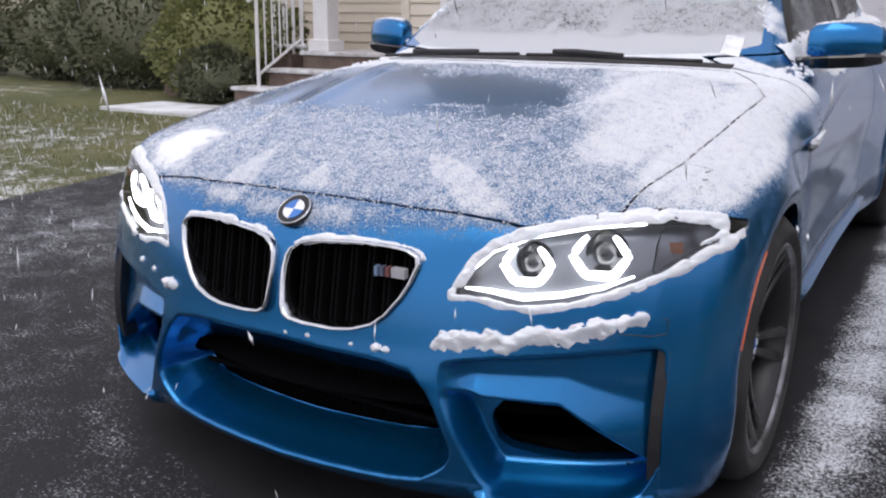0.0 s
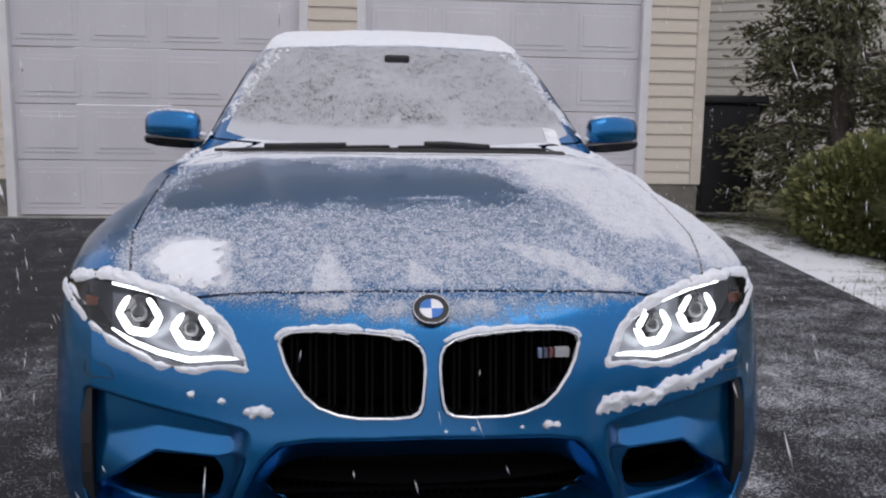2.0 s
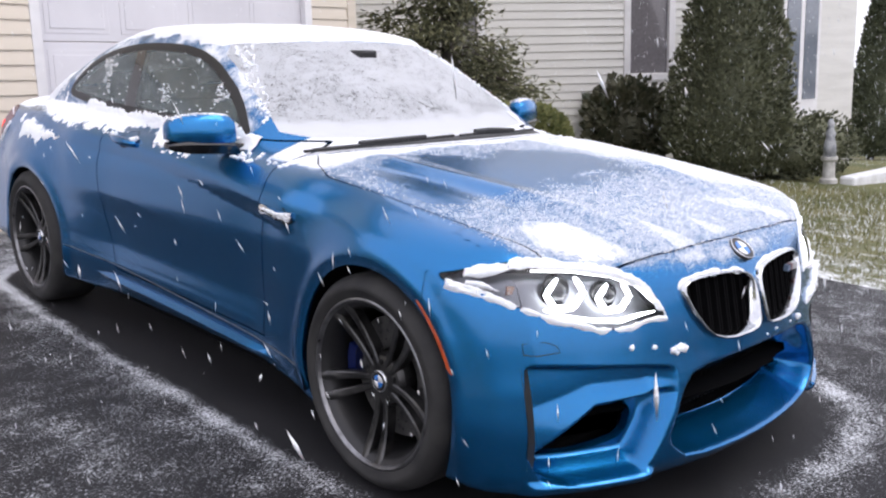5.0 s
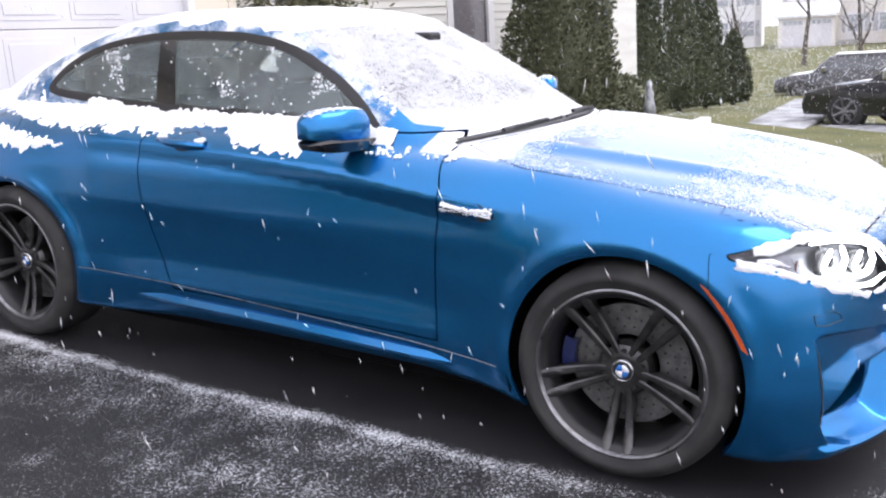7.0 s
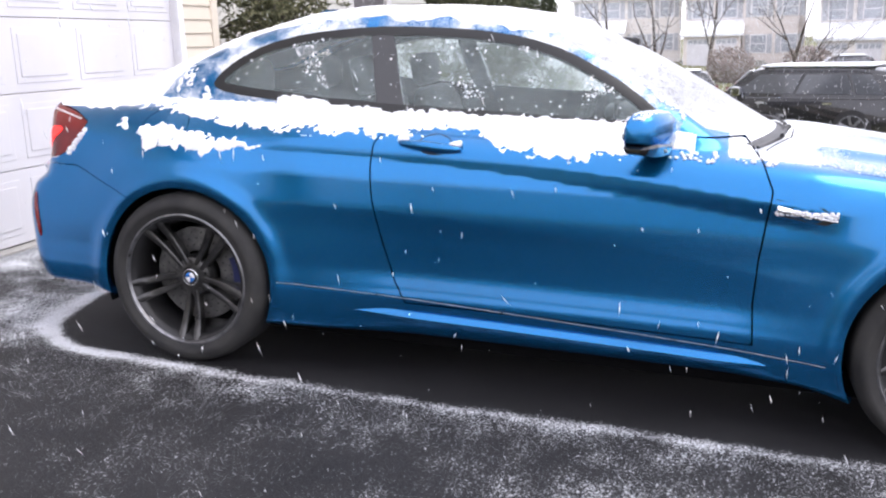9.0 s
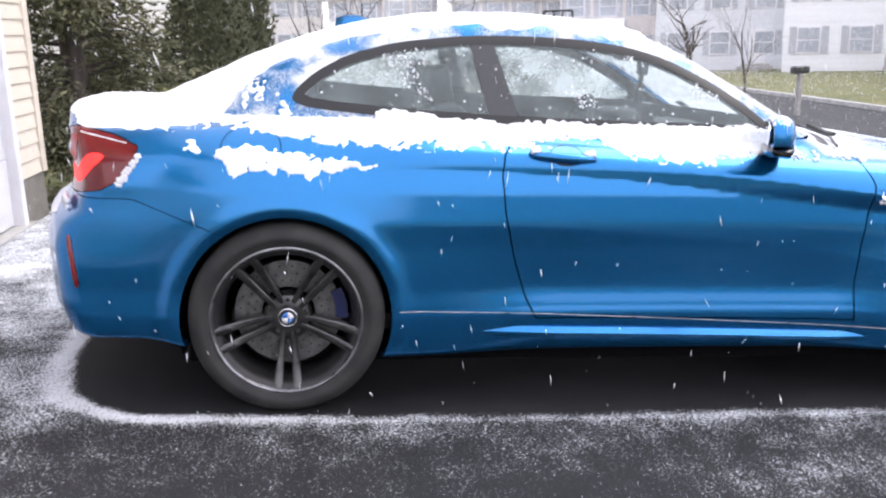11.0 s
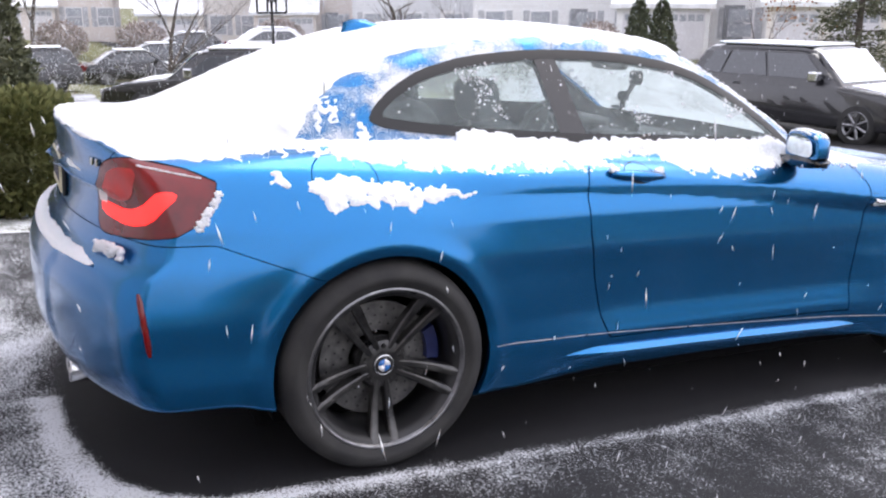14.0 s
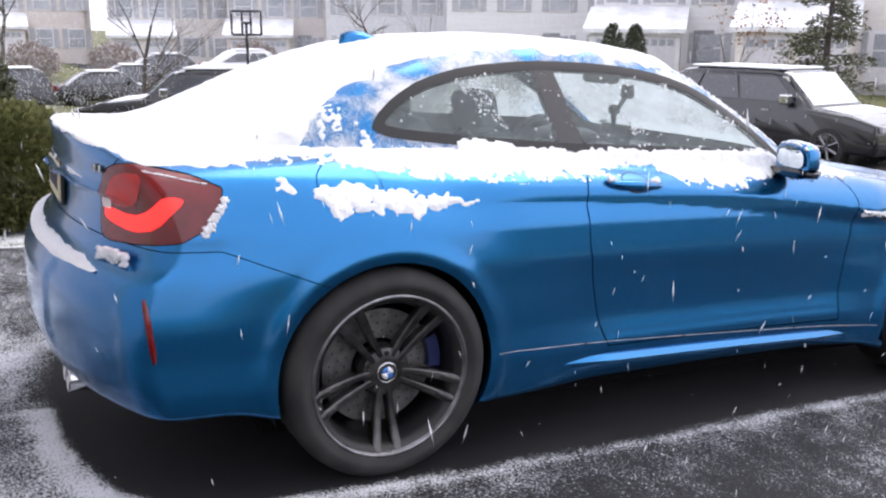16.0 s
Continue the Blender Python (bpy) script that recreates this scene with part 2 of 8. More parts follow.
def thing(name, label, category, m=None, group="", kind=""):
    e = new(name)
    e.empty_display_size = 0.1
    if m is not None:
        e.matrix_world = m
    return tagged(e, label, category, group, kind)


def vnoise(p, scale, seed=0):
    """Smooth random values from -1 to 1 at points (n, 3)."""
    q = np.asarray(p) * scale + seed * 17.31
    i = np.floor(q).astype(np.int64); f = q - i; f = f * f * (3 - 2 * f)
    def h(a, b, c):
        n = (a * 73856093) ^ (b * 19349663) ^ (c * 83492791) ^ (seed * 2654435)
        n = (n ^ (n >> 13)) * 1274126177 & 0x7fffffff
        return ((n ^ (n >> 16)) & 0xffff) / 32767.5 - 1
    r = 0
    for dx in (0, 1):
        for dy in (0, 1):
            for dz in (0, 1):
                w = (f[:, 0] if dx else 1 - f[:, 0]) * (f[:, 1] if dy else 1 - f[:, 1]) * (f[:, 2] if dz else 1 - f[:, 2])
                r = r + w * h(i[:, 0] + dx, i[:, 1] + dy, i[:, 2] + dz)
    return r


def fbm(p, scale, seed=0, octaves=3):
    return sum(vnoise(p, scale * 2 ** k, seed + k) * 0.5 ** k for k in range(octaves))


def soften(pts, times=2):
    """Round a closed outline's corners."""
    p = np.array(pts, float)
    for _ in range(times):
        q = np.roll(p, -1, 0)
        p = np.stack((0.8 * p + 0.2 * q, 0.2 * p + 0.8 * q), 1).reshape(-1, 2)
    return p


def inside(px, py, poly):
    """Signed distance to a closed outline, below zero inside."""
    poly = np.asarray(poly, float)
    best = np.full(px.shape, 1e9); odd = np.zeros(px.shape, bool)
    for (ax, ay), (bx, by) in zip(poly, np.roll(poly, -1, 0)):
        ex, ey = bx - ax, by - ay
        t = np.clip(((px - ax) * ex + (py - ay) * ey) / max(ex * ex + ey * ey, 1e-12), 0, 1)
        best = np.minimum(best, (px - ax - t * ex) ** 2 + (py - ay - t * ey) ** 2)
        if ay != by:
            odd ^= ((ay > py) != (by > py)) & (px < (bx - ax) * (py - ay) / (by - ay) + ax)
    return np.where(odd, -1, 1) * np.sqrt(best)


# ---- the car's body as a smooth solid: front axle at y = 0, nose towards -y, ground at z = 0 ----
def curve(ys, vs, soft=0.0):
    """A smooth function through knots (monotone cubic)."""
    ys, vs = np.array(ys, float), np.array(vs, float)
    h = np.diff(ys); d = np.diff(vs) / h
    m = np.zeros(len(ys))
    m[1:-1] = np.where(d[:-1] * d[1:] > 0, 2 * d[:-1] * d[1:] / np.where(d[:-1] + d[1:] == 0, 1, d[:-1] + d[1:]), 0)
    m[0], m[-1] = d[0], d[-1]
    def at(y):
        y = np.clip(np.asarray(y, float), ys[0] - 0.3, ys[-1] + 0.3)
        i = np.clip(np.searchsorted(ys, y) - 1, 0, len(h) - 1)
        t = (y - ys[i]) / h[i]
        lo, hi = t < 0, t > 1
        t = np.clip(t, 0, 1)
        r = ((1 + 2 * t) * (1 - t) ** 2 * vs[i] + t * (1 - t) ** 2 * h[i] * m[i]
             + t * t * (3 - 2 * t) * vs[i + 1] + t * t * (t - 1) * h[i] * m[i + 1])
        return r + np.where(lo, (y - ys[0]) * m[0], 0) + np.where(hi, (y - ys[-1]) * m[-1], 0)
    xs = np.linspace(ys[0] - 0.3, ys[-1] + 0.3, 6001)
    table = at(xs)
    return lambda y: np.interp(y, xs, table)


def step(a, b, v):
    t = np.minimum(np.maximum((v - a) / (b - a), 0), 1)
    return t * t * (3 - 2 * t)


def smax(a, b, r):
    h = np.minimum(np.maximum(0.5 + 0.5 * (a - b) / r, 0), 1)
    return b + (a - b) * h + r * h * (1 - h)


def smin(a, b, r):
    return -smax(-a, -b, r)


WHEELS = ((0.0, 0.327), (2.693, 0.334))
half_width = curve([-0.8, -0.5, -0.25, 0.0, 0.35, 0.8, 1.3, 1.8, 2.2, 2.6, 2.9, 3.2, 3.5, 3.8],
                   [0.90, 0.905, 0.912, 0.915, 0.893, 0.868, 0.862, 0.868, 0.893, 0.918, 0.915, 0.895, 0.865, 0.83])
hood_line = curve([-0.78, -0.70, -0.62, -0.5, -0.3, 0.0, 0.3, 0.55, 0.9, 2.3, 2.7, 3.0, 3.15, 3.32, 3.45, 3.52, 3.6],
                  [0.60, 0.69, 0.742, 0.785, 0.832, 0.878, 0.915, 0.938, 0.945, 0.99, 1.02, 1.008, 1.001, 0.994, 0.998, 1.003, 1.0])
hood_drop = curve([-0.8, -0.4, 0.0, 0.5, 1.0, 2.0, 2.6, 3.0, 3.6], [0.055, 0.062, 0.07, 0.07, 0.05, 0.05, 0.09, 0.10, 0.085])
crease_z = curve([0.3, 0.45, 1.0, 1.7, 2.3, 2.7], [0.757, 0.770, 0.832, 0.886, 0.905, 0.905])
nose_y = curve([0.12, 0.2, 0.3, 0.4, 0.48, 0.56, 0.64, 0.72, 0.80], [-0.73, -0.77, -0.775, -0.76, -0.74, -0.72, -0.695, -0.662, -0.60])
tail_y = curve([0.15, 0.25, 0.4, 0.55, 0.64, 0.70, 0.80, 0.95, 1.03, 1.10], [3.495, 3.575, 3.63, 3.638, 3.612, 3.548, 3.525, 3.535, 3.555, 3.57])
roof_line = curve([0.40, 0.6, 0.9, 1.15, 1.32, 1.5, 1.8, 2.1, 2.4, 2.65, 2.9, 3.15, 3.4],
                  [0.865, 0.969, 1.134, 1.257, 1.319, 1.349, 1.371, 1.365, 1.329, 1.262, 1.163, 1.052, 0.94])
side_in = curve([0.12, 0.2, 0.26, 0.335, 0.37, 0.44, 0.56, 0.68, 0.76, 0.84, 0.92, 1.0, 1.1],
                [0.09, 0.045, 0.022, 0.012, 0.017, 0.026, 0.019, 0.006, 0.006, 0.026, 0.066, 0.12, 0.20])


def side_x(y, z):
    """Half-width of the lower body: waist, shoulder crease, flared arches."""
    door = step(0.42, 0.75, y) * (1 - step(1.75, 2.25, y))
    inset = side_in(z) * (0.35 + 0.65 * (door + (1 - door) * step(0.45, 0.85, z)))
    c = z - crease_z(y)
    k = step(0.36, 0.6, y) * (1 - step(2.1, 2.75, y))
    under = np.where(c > 0, np.exp(-(c / 0.05) ** 2) * 0.0082, np.interp(c, (-0.24, -0.072, -0.060, -0.010, 0.0), (0.0, -0.0125, -0.0115, 0.0062, 0.0082)))
    w = half_width(y) - inset + k * under
    for wy, wz in WHEELS:
        d = np.hypot(y - wy, z - wz)
        roll = 0.08 * (1 - step(0.1, 0.5, y)) if wy < 1 else 0.045 * step(2.2, 2.6, y)
        w = w - roll * step(0.38, 0.66, d) * step(0.50, 0.80, z)
        w = w + 0.012 * np.exp(-((d - 0.385) / 0.035) ** 2) * step(0.1, 0.3, z)
    return w


def top_z(x, y):
    """Hood, scuttle and boot lid, with the hood's two ridges and the lip spoiler."""
    ax = np.abs(x)
    r = np.clip(ax / half_width(y), 0, 1.2)
    z = hood_line(y) - hood_drop(y) * (0.25 * r ** 2 + 0.75 * r ** 4)
    on_hood = step(-0.72, -0.3, y) * (1 - step(0.35, 0.6, y))
    ridge = 0.33 + 0.16 * step(-0.7, 0.5, y)
    z = z + on_hood * (0.012 * np.exp(-((ax - ridge) / 0.05) ** 2) - 0.006 * np.exp(-((ax - ridge - 0.10) / 0.06) ** 2))
    return z


def front_y(x, z):
    ax = np.abs(x)
    return nose_y(z) + 0.27 * ax ** 2 + 0.12 * ax ** 4 + 0.30 * np.clip(ax - 0.78, 0, 1) 


def rear_y(x, z):
    ax = np.abs(x)
    return tail_y(z) - 0.20 * ax ** 2 - 0.10 * ax ** 4 - 0.05 * step(0.28, 0.72, ax) * step(0.94, 1.02, z)


def cabin_x(y, z):
    t = z - 0.98
    base = 0.715 + 0.0 * y - 0.03 * step(2.2, 3.1, y) - 0.05 * step(2.7, 3.3, y)
    return base - 0.40 * t - 0.2 * np.clip(t, 0, 1) ** 2


def roof_z(x, y):
    r = np.abs(x) / 0.62
    front = 0.14 * r ** 2
    rear = 0.10 * r ** 2
    s = step(1.1, 2.4, y)
    return roof_line(y - front * (1 - s) + rear * s) - 0.025 * r ** 2


def body_f(x, y, z):
    """Below zero inside the car's body."""
    low = smax(np.abs(x) - side_x(y, z), z - top_z(x, y), 0.075)
    low = smax(low, (front_y(x, z) - y) * 0.9, 0.055)
    low = smax(low, (y - rear_y(x, z)) * 0.95, 0.05 - 0.028 * step(0.9, 1.0, z))
    low = smax(low, 0.13 + 0.055 * step(0.2, 0.5, y) + 0.075 * step(2.8, 3.2, y) - z, 0.03)
    cab = smax(np.abs(x) - cabin_x(y, z), (z - roof_z(x, y)) * 0.85, 0.07)
    return smin(low, np.maximum(cab, 0.86 - z), 0.03)


def cast(ox, oy, oz, dx, dy, dz, far=1.6):
    """Distance along rays from inside the body to its skin."""
    lo, hi = np.zeros_like(ox), np.full_like(ox, 0.0)
    t = np.zeros_like(ox); done = np.zeros(ox.shape, bool)
    for k in range(1, 29):
        tk = far * k / 28
        out = body_f(ox + dx * tk, oy + dy * tk, oz + dz * tk) > 0
        fresh = out & ~done
        hi = np.where(fresh, tk, hi); lo = np.where(fresh, tk - far / 28, lo)
        done |= out
    for _ in range(15):
        m = (lo + hi) / 2
        out = body_f(ox + dx * m, oy + dy * m, oz + dz * m) > 0
        hi = np.where(out, m, hi); lo = np.where(out, lo, m)
    return (lo + hi) / 2
# ---- the skin of the right half of the car, as a grid ----
def skin(oy, phi, theta):
    """Points where rays from the car's spine leave its body: columns along the car, rows from the sill up to the middle of the roof."""
    a, b = np.meshgrid(np.radians(phi), np.radians(theta), indexing='ij')
    o = np.repeat(np.asarray(oy, float)[:, None], len(theta), 1)
    dx, dy, dz = -np.sin(a) * np.cos(b), -np.cos(a) * np.cos(b), np.sin(b)
    dx[np.abs(dx) < 1e-9] = 0
    oz = np.full_like(o, 0.55)
    t = cast(np.zeros_like(o), o, oz, dx, dy, dz)
    v = np.stack((dx * t, o + dy * t, oz + dz * t), -1)
    nc, nr = o.shape
    i = np.arange(nc * nr).reshape(nc, nr)
    f = np.stack((i[:-1, :-1], i[:-1, 1:], i[1:, 1:], i[1:, :-1]), -1).reshape(-1, 4)
    return v.reshape(-1, 3), f


def slope_of(v):
    e = 0.002
    x, y, z = v.T
    g = np.stack((body_f(x + e, y, z) - body_f(x - e, y, z), body_f(x, y + e, z) - body_f(x, y - e, z), body_f(x, y, z + e) - body_f(x, y, z - e)), 1)
    return g / np.maximum(np.linalg.norm(g, axis=1, keepdims=True), 1e-9)


class Sheet:
    """Vertices, normals and faces that can be cut along the zero line of a field."""
    def __init__(self, v, n, f):
        self.v, self.n, self.f = v, n, f

    def cut(self, field):
        """The sheets where the field is below and above zero. field: a function of vertices."""
        d = field(self.v)
        d = np.where(np.abs(d) < 1e-7, 1e-7, d)
        s = d[self.f] < 0
        every, some = s.all(1), s.any(1)
        v, n = [self.v], [self.n]
        count, extra_v, extra_n, made = len(self.v), [], [], {}
        lo, hi = [], []

        def split(a, b):
            key = (a, b) if a < b else (b, a)
            if key not in made:
                t = d[a] / (d[a] - d[b])
                extra_v.append(self.v[a] + (self.v[b] - self.v[a]) * t)
                q = self.n[a] + (self.n[b] - self.n[a]) * t
                extra_n.append(q / max(np.linalg.norm(q), 1e-9))
                made[key] = count + len(extra_v) - 1
            return made[key]
        for face in self.f[some & ~every].tolist():
            ring = face if face[2] != face[3] else face[:3]
            inn, out = [], []
            for k, a in enumerate(ring):
                b = ring[(k + 1) % len(ring)]
                (inn if d[a] < 0 else out).append(a)
                if (d[a] < 0) != (d[b] < 0):
                    c = split(a, b); inn.append(c); out.append(c)
            for ring2, dest in ((inn, lo), (out, hi)):
                for k in range(1, len(ring2) - 1, 2):
                    dest.append([ring2[0], ring2[k], ring2[k + 1], ring2[min(k + 2, len(ring2) - 1)]])
        vv = np.vstack(v + ([np.array(extra_v)] if extra_v else []))
        nn = np.vstack(n + ([np.array(extra_n)] if extra_n else []))
        fl = np.vstack([self.f[every]] + ([np.array(lo)] if lo else []))
        fh = np.vstack([self.f[~some]] + ([np.array(hi)] if hi else []))
        return Sheet(vv, nn, fl), Sheet(vv, nn, fh)

    def edge(self):
        """The open border: directed pairs of vertices."""
        f = self.f
        pairs = {}
        for q in f.tolist():
            ring = q if q[2] != q[3] else q[:3]
            for k, a in enumerate(ring):
                b = ring[(k + 1) % len(ring)]
                if a != b:
                    if (b, a) in pairs:
                        del pairs[(b, a)]
                    else:
                        pairs[(a, b)] = 1
        return list(pairs)

    def rim(self, depth, skip_mid=True):
        """Turn the border inwards by depth, so that the sheet reads as a thick panel."""
        e = [(a, b) for a, b in self.edge() if not (skip_mid and abs(self.v[a][0]) < 1e-4 and abs(self.v[b][0]) < 1e-4)]
        if not e:
            return self
        a, b = np.array(e).T
        va, vb, na, nb = self.v[a], self.v[b], self.n[a], self.n[b]
        side = np.cross(vb - va, na); side /= np.maximum(np.linalg.norm(side, axis=1, keepdims=True), 1e-9)
        k = len(e); c = len(self.v)
        v = np.vstack((self.v, va, vb, vb - nb * depth, va - na * depth))
        n = np.vstack((self.n, side, side, side, side))
        r = np.arange(k)
        return Sheet(v, n, np.vstack((self.f, np.stack((c + r + k, c + r, c + r + 3 * k, c + r + 2 * k), 1))))

    def both(self):
        """Joined with its mirror image across the middle of the car."""
        o = self.other()
        return Sheet(np.vstack((self.v, o.v)), np.vstack((self.n, o.n)), np.vstack((self.f, o.f + len(self.v))))

    def other(self):
        m = np.array((-1, 1, 1.0))
        return Sheet(self.v * m, self.n * m, np.where((self.f[:, 2] == self.f[:, 3])[:, None], self.f[:, [0, 2, 1, 1]], self.f[:, ::-1]))

    def lift(self, d):
        return Sheet(self.v + self.n * d, self.n, self.f)


front_phi = np.concatenate((np.linspace(0, 50, 270), np.linspace(50, 90, 81)[1:]))
mid_y = np.linspace(0.45, 3.10, 215)[1:]
rear_phi = np.linspace(90, 180, 90)[1:]
COL_Y = np.concatenate((np.full(350, 0.45), mid_y, np.full(89, 3.10)))
COL_P = np.concatenate((front_phi, np.full(214, 90.0), rear_phi))
ROWS = np.concatenate((np.linspace(-52, -29, 24), np.linspace(-29, -1, 141)[1:], np.linspace(-1, 38, 66)[1:], np.linspace(38, 90, 70)[1:]))

# outlines on the body, in metres: (x or unrolled x, z) from the front, (y, z) from the side, (x, y) from above
KIDNEY = soften([(0.345, 0.655), (0.308, 0.674), (0.2, 0.678), (0.06, 0.668), (0.017, 0.645), (0.010, 0.60), (0.017, 0.512), (0.038, 0.494), (0.18, 0.491), (0.264, 0.515), (0.32, 0.586)])
LAMP = soften([(1.005, 0.708), (0.90, 0.735), (0.76, 0.757), (0.646, 0.745), (0.533, 0.722), (0.453, 0.684), (0.398, 0.583), (0.451, 0.588), (0.541, 0.570), (0.636, 0.582), (0.73, 0.615), (0.80, 0.650), (0.89, 0.683)], 1)
INTAKE = soften([(-0.2, 0.447), (0.0, 0.449), (0.325, 0.438), (0.385, 0.38), (0.432, 0.268), (0.415, 0.228), (0.345, 0.180), (0.0, 0.168), (-0.2, 0.168)], 1)
MOUTH = soften([(-0.2, 0.362), (0.335, 0.355), (0.380, 0.30), (0.370, 0.255), (0.31, 0.230), (0.0, 0.221), (-0.2, 0.221)], 1)
POCKET = soften([(0.806, 0.482), (0.780, 0.499), (0.51, 0.470), (0.375, 0.449), (0.412, 0.37), (0.462, 0.25), (0.52, 0.150), (0.66, 0.150), (0.812, 0.200)], 1)
DUCT = soften([(0.778, 0.226), (0.700, 0.292), (0.622, 0.358), (0.50, 0.360), (0.466, 0.318), (0.488, 0.246), (0.60, 0.222)], 1)
HOOD = [(0.2, -0.609), (0.0, -0.609), (-0.3, -0.602), (-0.525, -0.573), (-0.60, -0.535), (-0.69, -0.475), (-0.735, -0.25), (-0.75, 0.0), (-0.762, 0.38), (-0.70, 0.52), (-0.62, 0.63), (-0.3, 0.53), (0.0, 0.50), (0.2, 0.52)]
DOOR = [(0.70, 0.955), (0.645, 0.90), (0.611, 0.82), (0.632, 0.60), (0.636, 0.45), (0.624, 0.312), (1.22, 0.318), (1.822, 0.322), (1.865, 0.40), (1.914, 0.549), (1.95, 0.70), (1.963, 0.824), (1.955, 0.895), (1.915, 0.95), (1.885, 0.992), (1.5, 0.985), (1.0, 0.965)]
WINDOWS = soften([(0.905, 0.962), (1.10, 0.972), (1.5, 0.978), (1.9, 0.987), (2.3, 1.005), (2.62, 1.03), (2.69, 1.055), (2.665, 1.10), (2.60, 1.155), (2.49, 1.215), (2.32, 1.262), (2.065, 1.292), (1.85, 1.296), (1.65, 1.290), (1.47, 1.268), (1.32, 1.226), (1.141, 1.140), (1.02, 1.062)], 1)
TAIL = soften([(3.165, 0.893), (3.30, 0.930), (3.42, 0.945), (3.52, 0.957), (3.62, 0.945), (3.70, 0.92), (3.735, 0.86), (3.74, 0.76), (3.69, 0.727), (3.45, 0.742), (3.215, 0.766)], 1)
SCREENS = ([(0.2, 0.955), (-0.55, 0.965), (-0.645, 0.985), (-0.565, 1.255), (-0.51, 1.298), (0.2, 1.318)],
           [(0.2, 1.07), (-0.50, 1.075), (-0.545, 1.10), (-0.50, 1.245), (-0.44, 1.27), (0.2, 1.285)])


def lamp_u(v):
    return np.abs(v[:, 0]) + 0.5 * np.maximum(0, v[:, 1] + 0.47)


def tail_u(v):
    return v[:, 1] + 0.8 - np.abs(v[:, 0])


V, F = skin(COL_Y, COL_P, ROWS)
N = slope_of(V)
ax, fz = np.abs(V[:, 0]), V[:, 2]
fore = V[:, 1] < 0.0
dent = np.zeros(len(V))
d_in = inside(ax[fore], fz[fore], INTAKE)
d_po = inside(ax[fore], fz[fore], POCKET)
fx, fh = ax[fore], fz[fore]
crest = np.interp(fx, (0.36, 0.50, 0.80), (0.449, 0.470, 0.499)) - fh      # how far below the pocket's upper edge
blade = np.interp(fx, (0.36, 0.47, 0.62, 0.79), (0.412, 0.374, 0.368, 0.246))  # lower edge of the upper blade
span = np.clip((crest - 0.010) / np.maximum(crest + fh - blade - 0.010, 0.02), 0, 1)
plate = step(0.0, 0.014, crest) * np.interp(span, (0.0, 0.50, 1.0), (0.050, 0.056, 0.036))
throat = plate + 0.085 * np.clip((blade - fh) / 0.014, 0, 1)
fin = 0.100 * np.clip((fh - 0.166) / 0.050, 0, 1)
hollow = np.minimum(throat, fin) * step(0.395, 0.455, fx + 0.25 * np.clip(0.40 - fh, 0, 0.2) * 0.4)
proud = 0.026 * step(0.455, 0.50, fx) * (1 - step(0.800, 0.812, fx)) * (1 - step(0.168, 0.188, fh)) * step(0.125, 0.145, fh)
dent[fore] = 0.020 * step(0.0, 0.014, -d_in) + 0.135 * np.clip(-d_in / (0.050 + 0.055 * step(0.26, 0.36, fh)), 0, 1) + np.where(d_po < 0, step(0.0, 0.010, -d_po), 0.0) * hollow - proud
mesh_d = dent.reshape(len(COL_Y), len(ROWS))
for _ in range(2):
    mesh_d[1:-1, 1:-1] = 0.5 * mesh_d[1:-1, 1:-1] + 0.125 * (mesh_d[:-2, 1:-1] + mesh_d[2:, 1:-1] + mesh_d[1:-1, :-2] + mesh_d[1:-1, 2:])
    mesh_d[0] = mesh_d[1]
aft = V[:, 1] > 3.2
BACKDUCT = soften([(0.74, 0.645), (0.62, 0.665), (0.35, 0.665), (0.30, 0.33), (0.72, 0.33), (0.835, 0.345), (0.825, 0.60)], 1)
dent_r = np.zeros(len(V))
dent_r[aft] = 0.008 * step(0.0, 0.06, -inside(ax[aft], fz[aft], BACKDUCT))
V = V + np.stack((np.zeros(len(V)), dent - dent_r, np.zeros(len(V))), 1)
grid = V.reshape(len(COL_Y), len(ROWS), 3)
along, upward = np.gradient(grid, axis=0), np.gradient(grid, axis=1)
flat = np.cross(upward.reshape(-1, 3), along.reshape(-1, 3))
flat /= np.maximum(np.linalg.norm(flat, axis=1, keepdims=True), 1e-9)
flat *= np.sign(np.median((flat * N).sum(1)))
moved = np.abs(dent) + dent_r > 1e-5
N = np.where(moved[:, None], flat, N)

# snow that dusts paint and glass, 0 to 1
PATCHES = ([(-0.68, -0.43), (-0.64, -0.30), (-0.47, -0.35), (-0.45, -0.57), (-0.6, -0.53)],
           [(-0.245, -0.30), (-0.28, -0.61), (-0.17, -0.61)],
           [(-0.31, -0.60), (-0.16, -0.61), (-0.20, -0.68), (-0.30, -0.66)],
           [(-0.04, -0.48), (-0.05, -0.60), (0.07, -0.60)],
           [(0.13, -0.34), (0.38, -0.59), (0.52, -0.57), (0.31, -0.44)],
           [(-0.16, -0.63), (0.13, -0.62), (0.22, -0.69), (-0.15, -0.69)])
CLEAR = soften([(-0.74, 0.40), (-0.70, -0.10), (-0.36, -0.14), (0.0, -0.14), (0.26, -0.10), (0.33, 0.12), (0.20, 0.30), (-0.2, 0.37)], 2)
THICK = soften([(0.30, 0.42), (0.34, 0.20), (0.44, -0.05), (0.46, -0.25), (0.66, -0.36), (0.74, -0.2), (0.74, 0.35), (0.5, 0.5)], 2)


